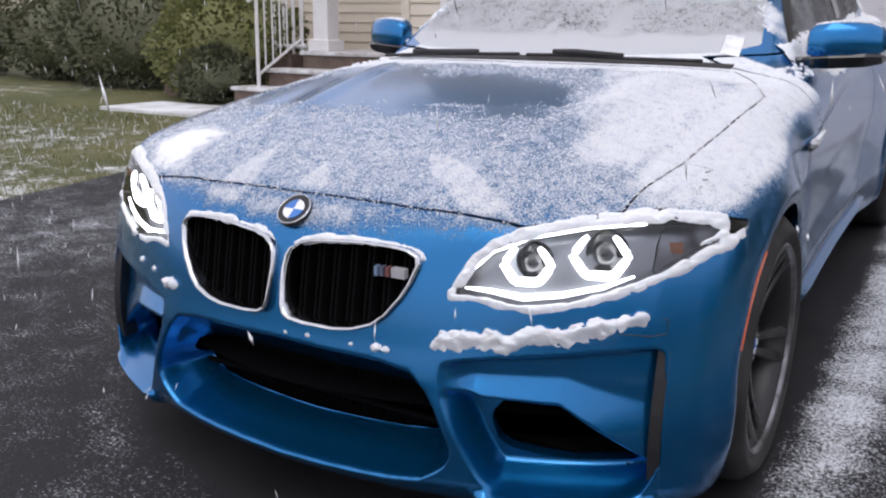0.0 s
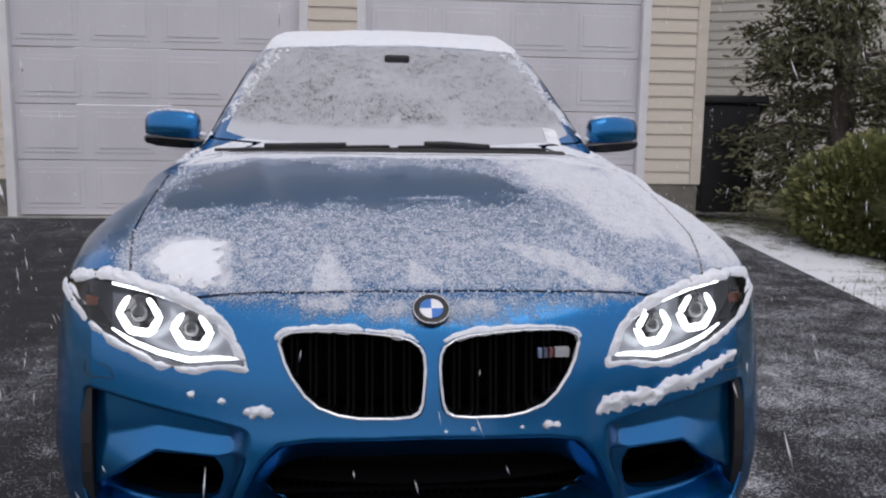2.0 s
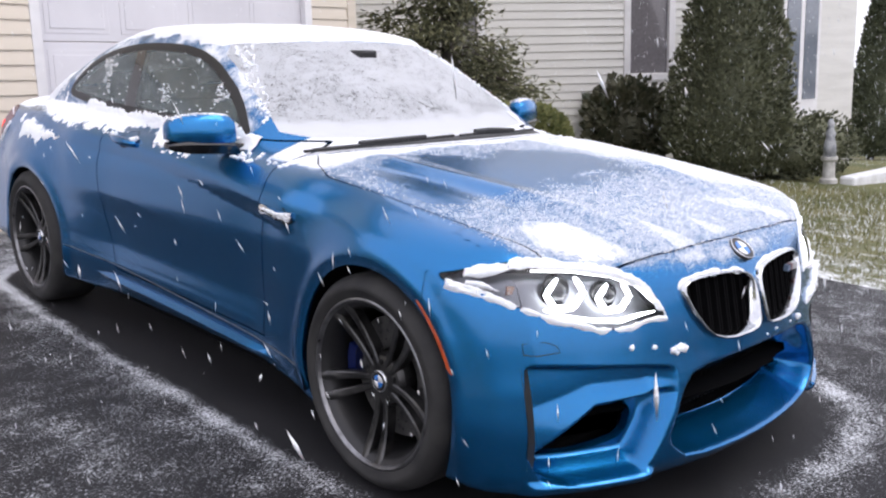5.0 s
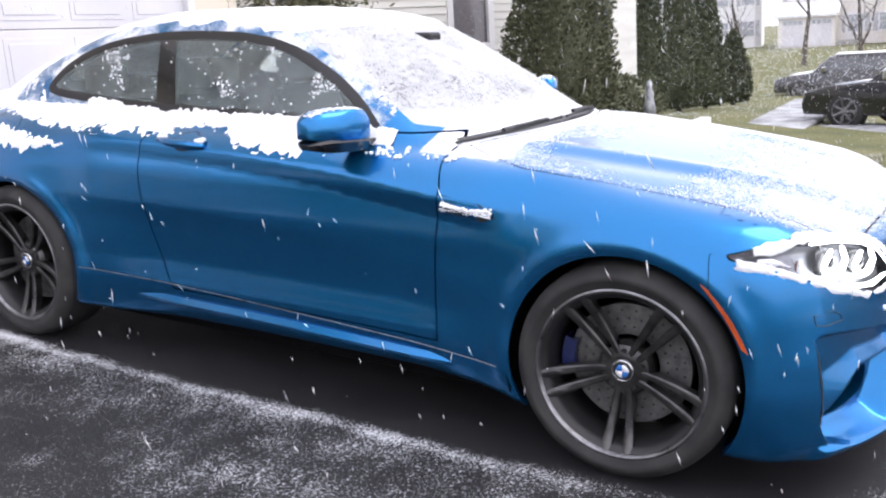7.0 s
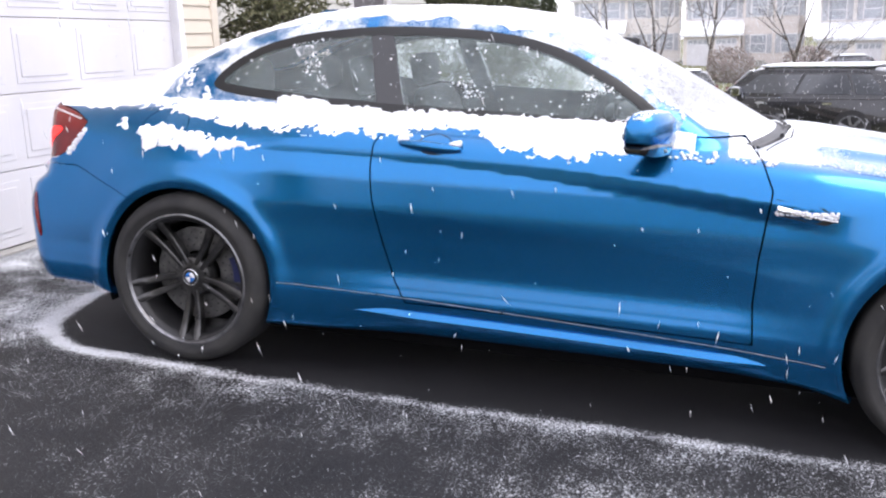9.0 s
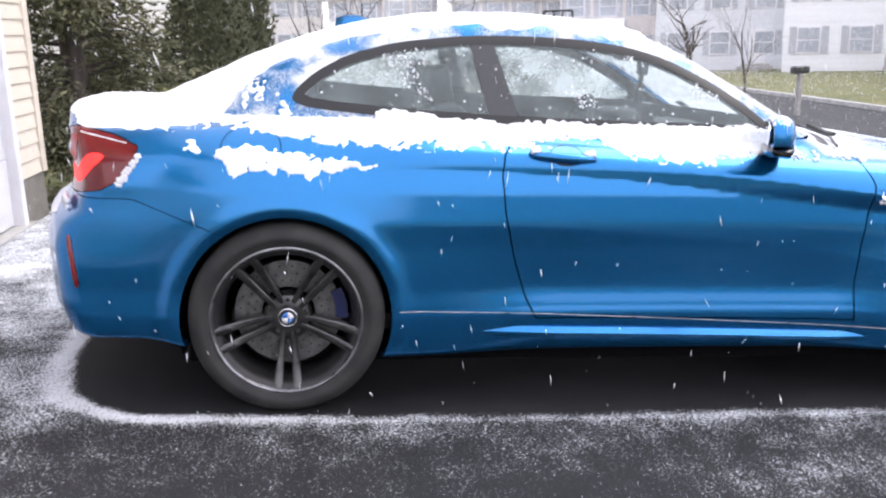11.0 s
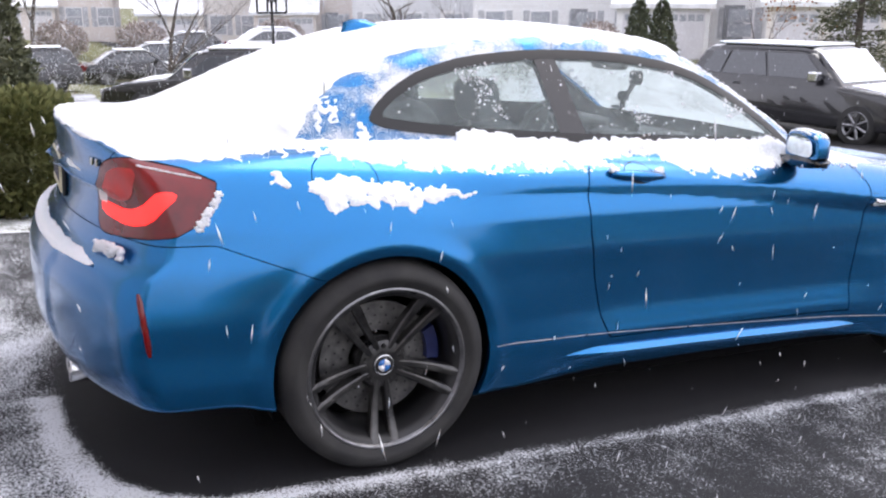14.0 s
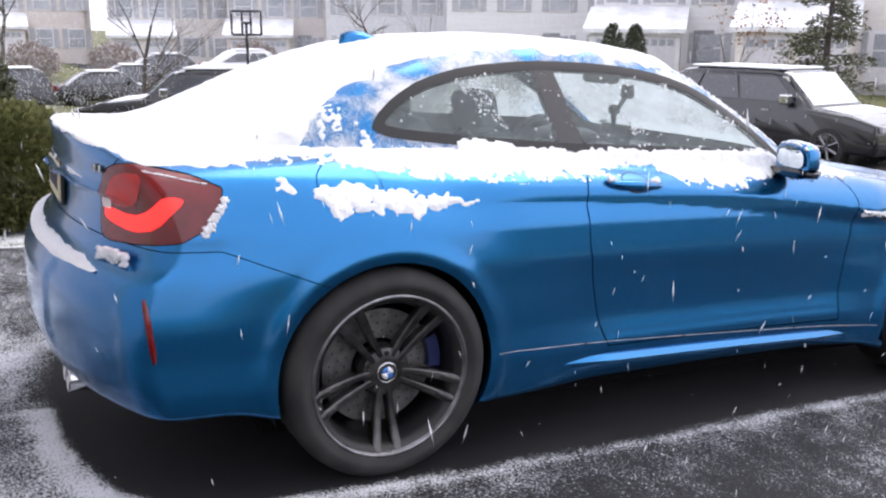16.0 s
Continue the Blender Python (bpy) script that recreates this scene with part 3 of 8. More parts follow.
def dusting(v, n):
    x, y, z = v.T
    wob = 0.05 * fbm(v, 9, 3)
    up = step(0.35, 0.75, n[:, 2])
    hood = 0.46 + 0.10 * step(0.1, 0.45, -y)
    hood = hood - 0.46 * step(-0.05, 0.08, -inside(x, y, CLEAR) + 1.6 * wob)
    hood = hood + 0.36 * step(-0.08, 0.08, -inside(x, y, THICK) + wob)
    for p in PATCHES:
        hood = np.maximum(hood, 0.75 * step(-0.02, 0.015, -inside(x, y, p) + 0.3 * wob))
    streak = 0.5 * np.exp(-((y + 0.05 - 0.1 * x) / 0.02) ** 2) * step(-0.1, 0.0, x) * (1 - step(0.1, 0.2, x))
    hood = np.maximum(hood, streak + 0.02)
    hood = np.where(y < -0.60, np.maximum(0.22, hood - 0.1), hood)
    hood = np.maximum(hood, 0.9 * step(0.40, 0.50, y + 0.5 * wob))
    fender = 0.62 * step(0.62, 0.70, x) * step(-0.55, -0.35, y) + 0.25 * step(0.45, 0.6, x)
    hood = np.maximum(hood, np.where(x > 0.6, fender, 0))
    hood = np.where(x < -0.72, hood * (1 - step(0.72, 0.78, -x)), hood)
    low = up * hood * (y < 0.75) * (z < 1.0) * step(0.60, 0.66, z)
    roof = np.where((z > 0.98) & (y > 0.9), 0.42 * step(0.15, 0.5, n[:, 2]) + 0.1 + 0.55 * fbm(v, 11, 33, 2), 0.0) * step(0.1, 0.3, n[:, 2])
    return np.clip(np.maximum(low, roof), 0, 1)


def glass_dust(v, n):
    x, y, z = v.T
    wob = fbm(v, 7, 8)
    d = 0.69 + 0.06 * wob + 0.04 * fbm(v * (1, 1, 0.35), 30, 9, 2)
    d = d + 0.4 * (1 - step(0.98, 1.03, z + 0.02 * wob)) + 0.3 * step(1.30, 1.35, z)
    for cx, top in ((-0.02, 1.10), (0.20, 1.13)):
        d = np.maximum(d, 0.8 * step(-0.02, 0.02, (top - z) * 0.45 - np.abs(x - cx + 0.5 * (z - 0.98) * (cx - 0.1))))
    d = np.maximum(d, 0.7 * np.exp(-((x - 0.33 + 0.5 * (z - 1.2)) / 0.015) ** 2) * step(1.12, 1.16, z) * (1 - step(1.25, 1.3, z)))
    return np.clip(d, 0, 1)

# ---- the car ----
car = thing("car", "blue two-door coupe dusted with snow, lamps lit, on the driveway", "car", SLOPE)


def panel(name, sheet, label="", both=False, depth=0.018, mat=PAINT, dust=dusting):
    s = sheet.rim(depth)
    if both:
        s = s.both()
    return quads(name, s.v, s.f, mat, car, label, s.n, dust(s.v, s.n) if dust else None)


def pair(name, sheet, label="", depth=0.018, mat=PAINT, dust=dusting):
    panel(name, sheet, label, False, depth, mat, dust)
    return panel(name, sheet.other(), label, False, depth, mat, dust)


def field(v, where, across, up, poly, gap):
    """Distance to an outline where it applies, and 1 elsewhere."""
    d = np.ones(len(v))
    d[where] = inside(across[where], up[where], np.asarray(poly)) + gap
    return d


def side_field(poly, gap):
    return lambda v: field(v, np.abs(v[:, 0]) > 0.40, v[:, 1], v[:, 2], poly, gap)


def front_field(poly, gap, u=None):
    return lambda v: field(v, v[:, 1] < 0.1, np.abs(v[:, 0]) if u is None else u(v), v[:, 2], poly, gap)


def top_field(poly, gap):
    return lambda v: field(v, (v[:, 2] > 0.66) & (v[:, 1] < 1.0), v[:, 0], v[:, 1], poly, gap)


def tail_field(gap):
    return lambda v: field(v, v[:, 1] > 2.9, tail_u(v), v[:, 2], TAIL, gap)


def screen_field(k, gap):
    return lambda v: field(v, (v[:, 1] < 1.6) & (v[:, 1] > 0.4) if k == 0 else v[:, 1] > 2.2, v[:, 0], v[:, 2], SCREENS[k], gap)


def arch_field(v):
    return np.minimum(*[np.where(np.abs(v[:, 0]) > 0.5, np.hypot(v[:, 1] - y, v[:, 2] - z) - 0.356, 1.0) for y, z in WHEELS])


G = 0.0028
whole = Sheet(V, N, F)
_, rest = whole.cut(arch_field)
# glass and its black surround
dlo, rest = rest.cut(side_field(WINDOWS, 0.0))
glass, trim = dlo.cut(side_field(WINDOWS, 0.031))
door_glass, g2 = glass.cut(lambda v: (v[:, 1] - (1.878 + (v[:, 2] - 0.98) * 0.33)))
pillar, quarter_glass = g2.cut(lambda v: (v[:, 1] - (1.985 + (v[:, 2] - 0.98) * 0.26)))
wind, rest = rest.cut(screen_field(0, 0.0))
rearw, rest = rest.cut(screen_field(1, 0.0))
# lamps and openings
lamp, rest = rest.cut(front_field(LAMP, 0.0, lamp_u))
_, rest = rest.cut(front_field(LAMP, -G, lamp_u))
tail, rest = rest.cut(tail_field(0.0))
_, rest = rest.cut(tail_field(-G))
_, rest = rest.cut(front_field(KIDNEY, 0.0))
_, rest = rest.cut(front_field(MOUTH, 0.0))
_, rest = rest.cut(front_field(DUCT, 0.0))
# panels with their shut lines
hood, rest = rest.cut(top_field(HOOD, G))
_, rest = rest.cut(top_field(HOOD, -G))
door, rest = rest.cut(side_field(DOOR, G))
_, rest = rest.cut(side_field(DOOR, -G))


def nose_cut(g):
    return lambda v: np.maximum(v[:, 1] + 0.235 + 0.10 * np.clip(0.70 - v[:, 2], 0, 1) + g, np.where(np.abs(v[:, 0]) > 0.80, v[:, 2] - 0.715, -1.0))


def tail_cut(g):
    return lambda v: np.maximum(v[:, 2] - np.clip(0.632 + (v[:, 1] - 2.91) * 0.36, 0.55, 0.735) + g, 2.85 - v[:, 1] + g)


nose, rest = rest.cut(nose_cut(0.0012))
_, rest = rest.cut(nose_cut(-0.0012))
stern, rest = rest.cut(tail_cut(0.0015))
_, rest = rest.cut(tail_cut(-0.0015))
LID = [(0.2, 3.03), (-0.50, 3.03), (-0.60, 3.10), (-0.625, 3.45), (-0.60, 3.9), (0.2, 3.9)]
lid, rest = rest.cut(lambda v: np.where(v[:, 2] > 0.74, inside(v[:, 0], v[:, 1], np.array(LID)) + G, 1.0))
_, rest = rest.cut(lambda v: np.where(v[:, 2] > 0.74, inside(v[:, 0], v[:, 1], np.array(LID)) - G, 1.0))
FLAP = [(2.812 + 0.102 * math.cos(a * 0.2618) * (1.0 if abs(math.cos(a * 0.2618)) < 0.9 else 0.98), 0.905 + 0.068 * math.sin(a * 0.2618)) for a in range(24)]
flap, shell = rest.cut(side_field(FLAP, 0.0015))
_, shell = shell.cut(side_field(FLAP, -0.0015))
sill, shell = shell.cut(lambda v: np.where((v[:, 1] > 0.36) & (v[:, 1] < 2.36), v[:, 2] - (0.272 + 0.045 * (v[:, 1] - 0.36)), 1.0))

panel("body_shell", shell, "blue metallic wings, quarters and roof", True)
panel("front_bumper", nose, "blue bumper with deep air intakes", True, 0.03)
panel("rear_bumper", stern, "blue rear bumper", True, 0.03)
panel("bonnet", hood, "blue bonnet thinly dusted with snow", True)
panel("boot_lid", lid, "blue boot lid with lip spoiler", True)
pair("door", door, "long blue door")
pair("side_skirt", sill, "", 0.03)
panel("fuel_flap", flap)
panel("fuel_flap", flap.other())
panel("windscreen", wind, "windscreen greyed by clinging snow", True, 0.004, SCREEN, glass_dust)
panel("rear_window", rearw, "rear window under snow", True, 0.004, SCREEN, glass_dust)
def pane_dust(v, n):
    return np.clip(0.50 + 0.20 * fbm(v, 6, 19) + 0.25 * step(1.15, 1.28, v[:, 2]) * fbm(v, 3, 29), 0, 1)


panel("door_window", door_glass, "clear side window", False, 0.004, TINT, None).visible_shadow = False
panel("door_window", door_glass.other(), "side window misted with snow", False, 0.004, FARPANE, pane_dust).visible_shadow = False
panel("quarter_window", quarter_glass, "clear side window", False, 0.004, TINT, None).visible_shadow = False
panel("quarter_window", quarter_glass.other(), "side window misted with snow", False, 0.004, FARPANE, pane_dust).visible_shadow = False
pair("window_trim", trim.lift(0.002), "satin black window surround", 0.02, plain("black_window_trim", (0.006, 0.006, 0.0065), 0.38), None)
pair("door_pillar", pillar.lift(0.001), "gloss black pillar", 0.02, GLOSSY, None)

# black inner shell: cabin lining, and painted shade behind gaps, lamps and grilles
lin_y = np.concatenate((np.full(50, 0.45), np.linspace(0.45, 3.10, 80)[1:], np.full(30, 3.10)))
lin_p = np.concatenate((np.linspace(0, 90, 50), np.full(79, 90.0), np.linspace(90, 180, 31)[1:]))
lv, lf = skin(lin_y, lin_p, np.linspace(-52, 90, 90))
ln = slope_of(lv)
inset = 0.03 + 0.16 * (1 - step(-0.45, -0.1, lv[:, 1])) + 0.03 * step(3.2, 3.4, lv[:, 1])
lining = Sheet(lv - ln * inset[:, None], ln, lf)
_, lining = lining.cut(lambda v: arch_field(v) - 0.012)
_, lining = lining.cut(lambda v: field(v, (np.abs(v[:, 0]) > 0.40) & (v[:, 2] > 0.93), v[:, 1], v[:, 2], WINDOWS, 0.032))
_, lining = lining.cut(screen_field(0, 0.02))
_, lining = lining.cut(screen_field(1, -0.01))
lb = lining.both()
quads("inner_lining_shade", lb.v, lb.f, VOID, car, "black lining and painted shade behind the gaps", lb.n)
# under tray, set low and wide to darken the ground beneath the car
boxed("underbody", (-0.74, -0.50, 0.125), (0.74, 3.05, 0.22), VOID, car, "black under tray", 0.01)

# wheel wells
for y, z in WHEELS:
    for sgn in (-1, 1):
        bm = bmesh.new()
        arc = [(y + 0.372 * math.cos(radians(a)), z + 0.372 * math.sin(radians(a))) for a in range(-20, 201, 10)]
        o = [bm.verts.new((sgn * 0.895, *p)) for p in arc]
        i = [bm.verts.new((sgn * 0.52, *p)) for p in arc]
        for k in range(len(arc) - 1):
            bm.faces.new((o[k], o[k + 1], i[k + 1], i[k]))
        bm.faces.new(i)
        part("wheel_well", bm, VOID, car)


# wheels: axis along x, outer face towards -x, middle of the tread at the origin
def wheel_meshes(radius):
    rim_r = 0.2455
    tyre = bmesh.new()
    w = 0.122
    prof = [(0.105, rim_r + 0.002), (w, rim_r + 0.016), (w + 0.004, rim_r + 0.034), (w + 0.0065, rim_r + 0.037), (w + 0.005, rim_r + 0.05), (w - 0.004, radius - 0.022), (w - 0.022, radius - 0.005), (w - 0.05, radius)]
    prof = prof + [(-a, r) for a, r in prof[::-1]]
    lathe(tyre, prof, 'x', 72)
    rim = bmesh.new()
    spokes = []
    lathe(rim, [(-0.065, 0.002), (-0.072, 0.03), (-0.072, 0.045), (-0.062, 0.075), (-0.045, 0.085), (0.0, 0.08)], 'x', 40)
    for k in range(5):
        base = -90 + 72 * k
        for s in (-1, 1):
            bar = bmesh.new()
            path = []
            for j in range(9):
                t = j / 8
                r = 0.05 + t * (rim_r - 0.044)
                off = s * (0.0135 + 0.0215 * t ** 0.9)
                dx = -0.070 - 0.046 * t ** 2.0
                path.append((r, off, dx, 0.0090 + 0.0062 * t, 0.032 + 0.006 * (1 - t)))
            ang = radians(base)
            er, eo = Vector((0, math.cos(ang), math.sin(ang))), Vector((0, -math.sin(ang), math.cos(ang)))
            rows = []
            for r, off, dx, hw, dp in path:
                c = er * r + eo * off
                rows.append([bar.verts.new(c + eo * (q * hw) + Vector((dx + dd, 0, 0))) for q, dd in ((-1, dp), (-1.0, 0.004), (-0.6, 0), (0.6, 0), (1.0, 0.004), (1, dp))])
            for a, b in zip(rows, rows[1:]):
                for q in range(5):
                    bar.faces.new((a[q], a[q + 1], b[q + 1], b[q]))
            bmesh.ops.recalc_face_normals(bar, faces=bar.faces)
            spokes.append(bar)
    bmesh.ops.recalc_face_normals(rim, faces=rim.faces)
    for k in range(5):
        a = radians(-54 + 72 * k)
        c = Vector((-0.058, 0.058 * math.cos(a), 0.058 * math.sin(a)))
        lathe(rim, [(-0.070, 0.001), (-0.071, 0.008), (-0.06, 0.010)], 'x', 6, (0, c.y, c.z))
    return tyre, rim, spokes


def finish(name, bm, mat, angle=None):
    me = bpy.data.meshes.new(name)
    bm.to_mesh(me); bm.free()
    me.materials.append(mat)
    me.polygons.foreach_set("use_smooth", np.ones(len(me.polygons), bool))
    if angle:
        me.set_sharp_from_angle(angle=radians(angle))
    return me


def disc_mesh():
    bm = bmesh.new()
    lathe(bm, [(0.0, 0.09), (-0.002, 0.092), (-0.002, 0.185), (0.02, 0.185), (0.02, 0.09)], 'x', 60)
    return bm


cap = bmesh.new(); lathe(cap, [(-0.0, 0.034), (-0.012, 0.034), (-0.014, 0.030), (-0.013, 0.0285)], 'x', 40)
cap_me = finish("hub_cap", cap, CHROME)


def roundel(radius, name="badge_field"):
    """Four quarters, white and blue, with a dark outer ring: a plain round badge facing -y."""
    out = []
    for k, mat in enumerate((WHITE, ROUNDEL, WHITE, ROUNDEL)):
        bm = bmesh.new()
        pts = [(0, 0)] + [(radius * 0.64 * math.cos(radians(a)), radius * 0.64 * math.sin(radians(a))) for a in range(90 * k, 90 * k + 91, 10)]
        prism(bm, pts, 0.0, -0.003, 'y')
        out.append((bm, mat))
    return out


disc_me = finish("brake_disc", disc_mesh(), STEEL, 40)
holes = bmesh.new()
for k in range(24):
    for r in (0.115, 0.14, 0.165):
        a = radians(15 * k + r * 300)
        lathe(holes, [(-0.0032, 0.0001), (-0.0032, 0.004)], 'x', 6, (0, r * math.cos(a), r * math.sin(a)))
holes_me = finish("disc_holes", holes, BLACK)
cal = bmesh.new()
prism(cal, [(0.205 * math.cos(radians(a)), 0.205 * math.sin(radians(a))) for a in range(-16, 18, 4)] + [(0.165 * math.cos(radians(a)), 0.165 * math.sin(radians(a))) for a in range(16, -17, -4)], -0.030, 0.045, 'x')
barrel = bmesh.new()
lathe(barrel, [(0.11, 0.2355), (0.10, 0.2235), (-0.055, 0.2175), (-0.085, 0.2235), (-0.104, 0.2325), (-0.111, 0.244)], 'x', 72)
barrel_me = finish("rim_barrel", barrel, BLACK, 50)
lip = bmesh.new()
lathe(lip, [(-0.109, 0.243), (-0.118, 0.2475), (-0.1225, 0.2515), (-0.1225, 0.2545), (-0.119, 0.2595), (-0.108, 0.2585)], 'x', 96)
lip_me = finish("rim_lip", lip, BARE, 60)
cal_me = finish("brake_caliper", cal, CALIPER, 40)
quarter_me = [finish("badge_quarter", bm, mat) for bm, mat in roundel(0.031)]
ringb = bmesh.new(); lathe(ringb, [(-0.0125, 0.020), (-0.0135, 0.021), (-0.0135, 0.0285), (-0.012, 0.029)], 'x', 32)
ring_me = finish("badge_ring", ringb, BLACK)
for (y, z), track in zip(WHEELS, (0.790, 0.800)):
    t_bm, r_bm, s_bm = wheel_meshes(z)
    spoke_me = [finish("spoke", q, RIM, 35) for q in s_bm]
    tyre_me, rim_me = finish("tyre", t_bm, RUBBER, 50), finish("wheel", r_bm, RIM, 35)
    for sgn in (-1, 1):
        w = new("wheel", rim_me); w.parent = car
        w["label"] = "dark alloy wheel with five double spokes"
        w.matrix_local = pose(sgn * track, y, z, 0, 0, 0 if sgn < 0 else 180)
        def sub(name, me, m=Matrix.Identity(4)):
            o = new(name, me); o.parent = w; o.matrix_local = m
            return o
        sub("tyre", tyre_me)
        sub("rim_barrel", barrel_me)
        sub("rim_lip", lip_me)
        for q in spoke_me:
            sub("spoke", q)
        sub("brake_disc", disc_me, pose(-0.005, 0, 0))
        sub("disc_drilling", holes_me, pose(-0.005, 0, 0))["kind"] = "stuff"
        sub("brake_caliper", cal_me, pose(-0.005, 0, 0, 2 if sgn < 0 else 178) if y < 1 else pose(-0.005, 0, 0, 168 if sgn < 0 else 12))
        sub("hub_cap", cap_me, pose(-0.066, 0, 0))
        sub("badge_ring", ring_me, pose(-0.066, 0, 0))
        for q in quarter_me:
            sub("badge_quarter", q, pose(-0.078, 0, 0) @ Matrix.Rotation(radians(-90), 4, 'Z'))


# ---- front of the car ----
def nose_at(x, z):
    """y of the front face at each x, z."""
    x, z = np.asarray(x, float), np.asarray(z, float)
    lo, hi = np.full(x.shape, -1.1), np.full(x.shape, 0.3)
    for _ in range(17):
        m = (lo + hi) / 2
        out = body_f(x, m, z) > 0
        lo, hi = np.where(out, m, lo), np.where(out, hi, m)
    return lo


def side_at(y, z):
    """Half-width of the car at each y, z."""
    y, z = np.asarray(y, float), np.asarray(z, float)
    lo, hi = np.full(y.shape, 0.2), np.full(y.shape, 1.2)
    for _ in range(17):
        m = (lo + hi) / 2
        out = body_f(m, y, z) > 0
        lo, hi = np.where(out, lo, m), np.where(out, m, hi)
    return hi


def top_at(x, y):
    x, y = np.asarray(x, float), np.asarray(y, float)
    lo, hi = np.full(x.shape, 0.6), np.full(x.shape, 1.6)
    for _ in range(17):
        m = (lo + hi) / 2
        out = body_f(x, y, m) > 0
        lo, hi = np.where(out, lo, m), np.where(out, m, hi)
    return hi


def on_nose(x, z, out=0.0):
    return Vector((x, float(nose_at([x], [z])[0]) - out, z))


def on_side(y, z, out=0.0, sgn=-1):
    return Vector((sgn * (float(side_at([y], [z])[0]) + out), y, z))


def on_top(x, y, out=0.0):
    return Vector((x, y, float(top_at([x], [y])[0]) + out))


for sgn in (-1, 1):
    ring = [on_nose(sgn * x, z, 0.004) for x, z in KIDNEY[::2]]
    bm = bmesh.new()
    n = len(ring)
    mid = sum(ring, Vector()) / n
    loops = []
    for shrink, out in ((1.0, -0.03), (1.0, 0.004), (0.99, 0.013), (0.965, 0.015), (0.93, 0.006), (0.92, -0.05)):
        loops.append([bm.verts.new(mid + (p - mid) * shrink + Vector((0, -out, 0)) + Vector((0, (p - mid).y * (1 - shrink), 0))) for p in ring])
    for a, b in zip(loops, loops[1:]):
        for k in range(n):
            bm.faces.new((a[k], a[(k + 1) % n], b[(k + 1) % n], b[k]))
    bmesh.ops.recalc_face_normals(bm, faces=bm.faces)
    g = part("kidney_grille", bm, CHROME, car, "chrome-rimmed kidney grille with black slats", True)
    back = bmesh.new()
    prism(back, [(mid.x + (p.x - mid.x) * 0.98, mid.z + (p.z - mid.z) * 0.98) for p in ring], mid.y + 0.075, mid.y + 0.085, 'y')
    part("grille_backing", back, VOID, g)
    for k in range(7):
        x = sgn * (0.055 + 0.041 * k)
        cross = []
        for a, b in zip(ring, ring[1:] + ring[:1]):
            if (a.x - x) * (b.x - x) < 0:
                cross.append(a.z + (b.z - a.z) * (x - a.x) / (b.x - a.x))
        if len(cross) >= 2:
            y0 = on_nose(x, 0.6).y
            for dx in (-0.006, 0.006):
                bm = bmesh.new()
                top, bot = max(cross) - 0.008, min(cross) + 0.008
                for i in range(1):
                    box(bm, (x + dx - 0.0025, y0 + 0.02, bot), (x + dx + 0.0025, y0 + 0.07, top), 0.001)
                for v in bm.verts:
                    v.co.y += (0.64 - v.co.z) * -0.22 + 0.0
                part("grille_slat", bm, VOID, g)
    if sgn > 0:
        for k, (c, w) in enumerate((((0.16, 0.22, 0.32), 0.010), ((0.10, 0.11, 0.16), 0.010), ((0.22, 0.09, 0.09), 0.010), ((0.42, 0.42, 0.44), 0.034))):
            x = 0.238 + 0.013 * k
            y = on_nose(x, 0.61).y
            boxed("badge_bar", (x, y - 0.004, 0.612), (x + w - 0.002, y + 0.012, 0.632), plain("badge_enamel", c, 0.3), g)

# round badge on the nose
n0 = on_nose(0.0, 0.712, 0.0)
tilt = pose(n0.x, n0.y - 0.002, n0.z + 0.001, -52)
bm = bmesh.new(); lathe(bm, [(0.004, 0.042), (-0.004, 0.042), (-0.006, 0.040), (-0.005, 0.026)], 'y', 48)
badge = part("badge", bm, BLACK, car, "round blue and white badge with black rim", True)
badge.matrix_local = tilt
bm = bmesh.new(); lathe(bm, [(-0.004, 0.0415), (-0.0075, 0.041), (-0.0075, 0.039), (-0.004, 0.0385)], 'y', 48)
part("badge_rim", bm, CHROME, badge, "", True)
for bm, mat in roundel(0.041):
    for v in bm.verts:
        v.co.y -= 0.004
    part("badge_quarter", bm, mat, badge)

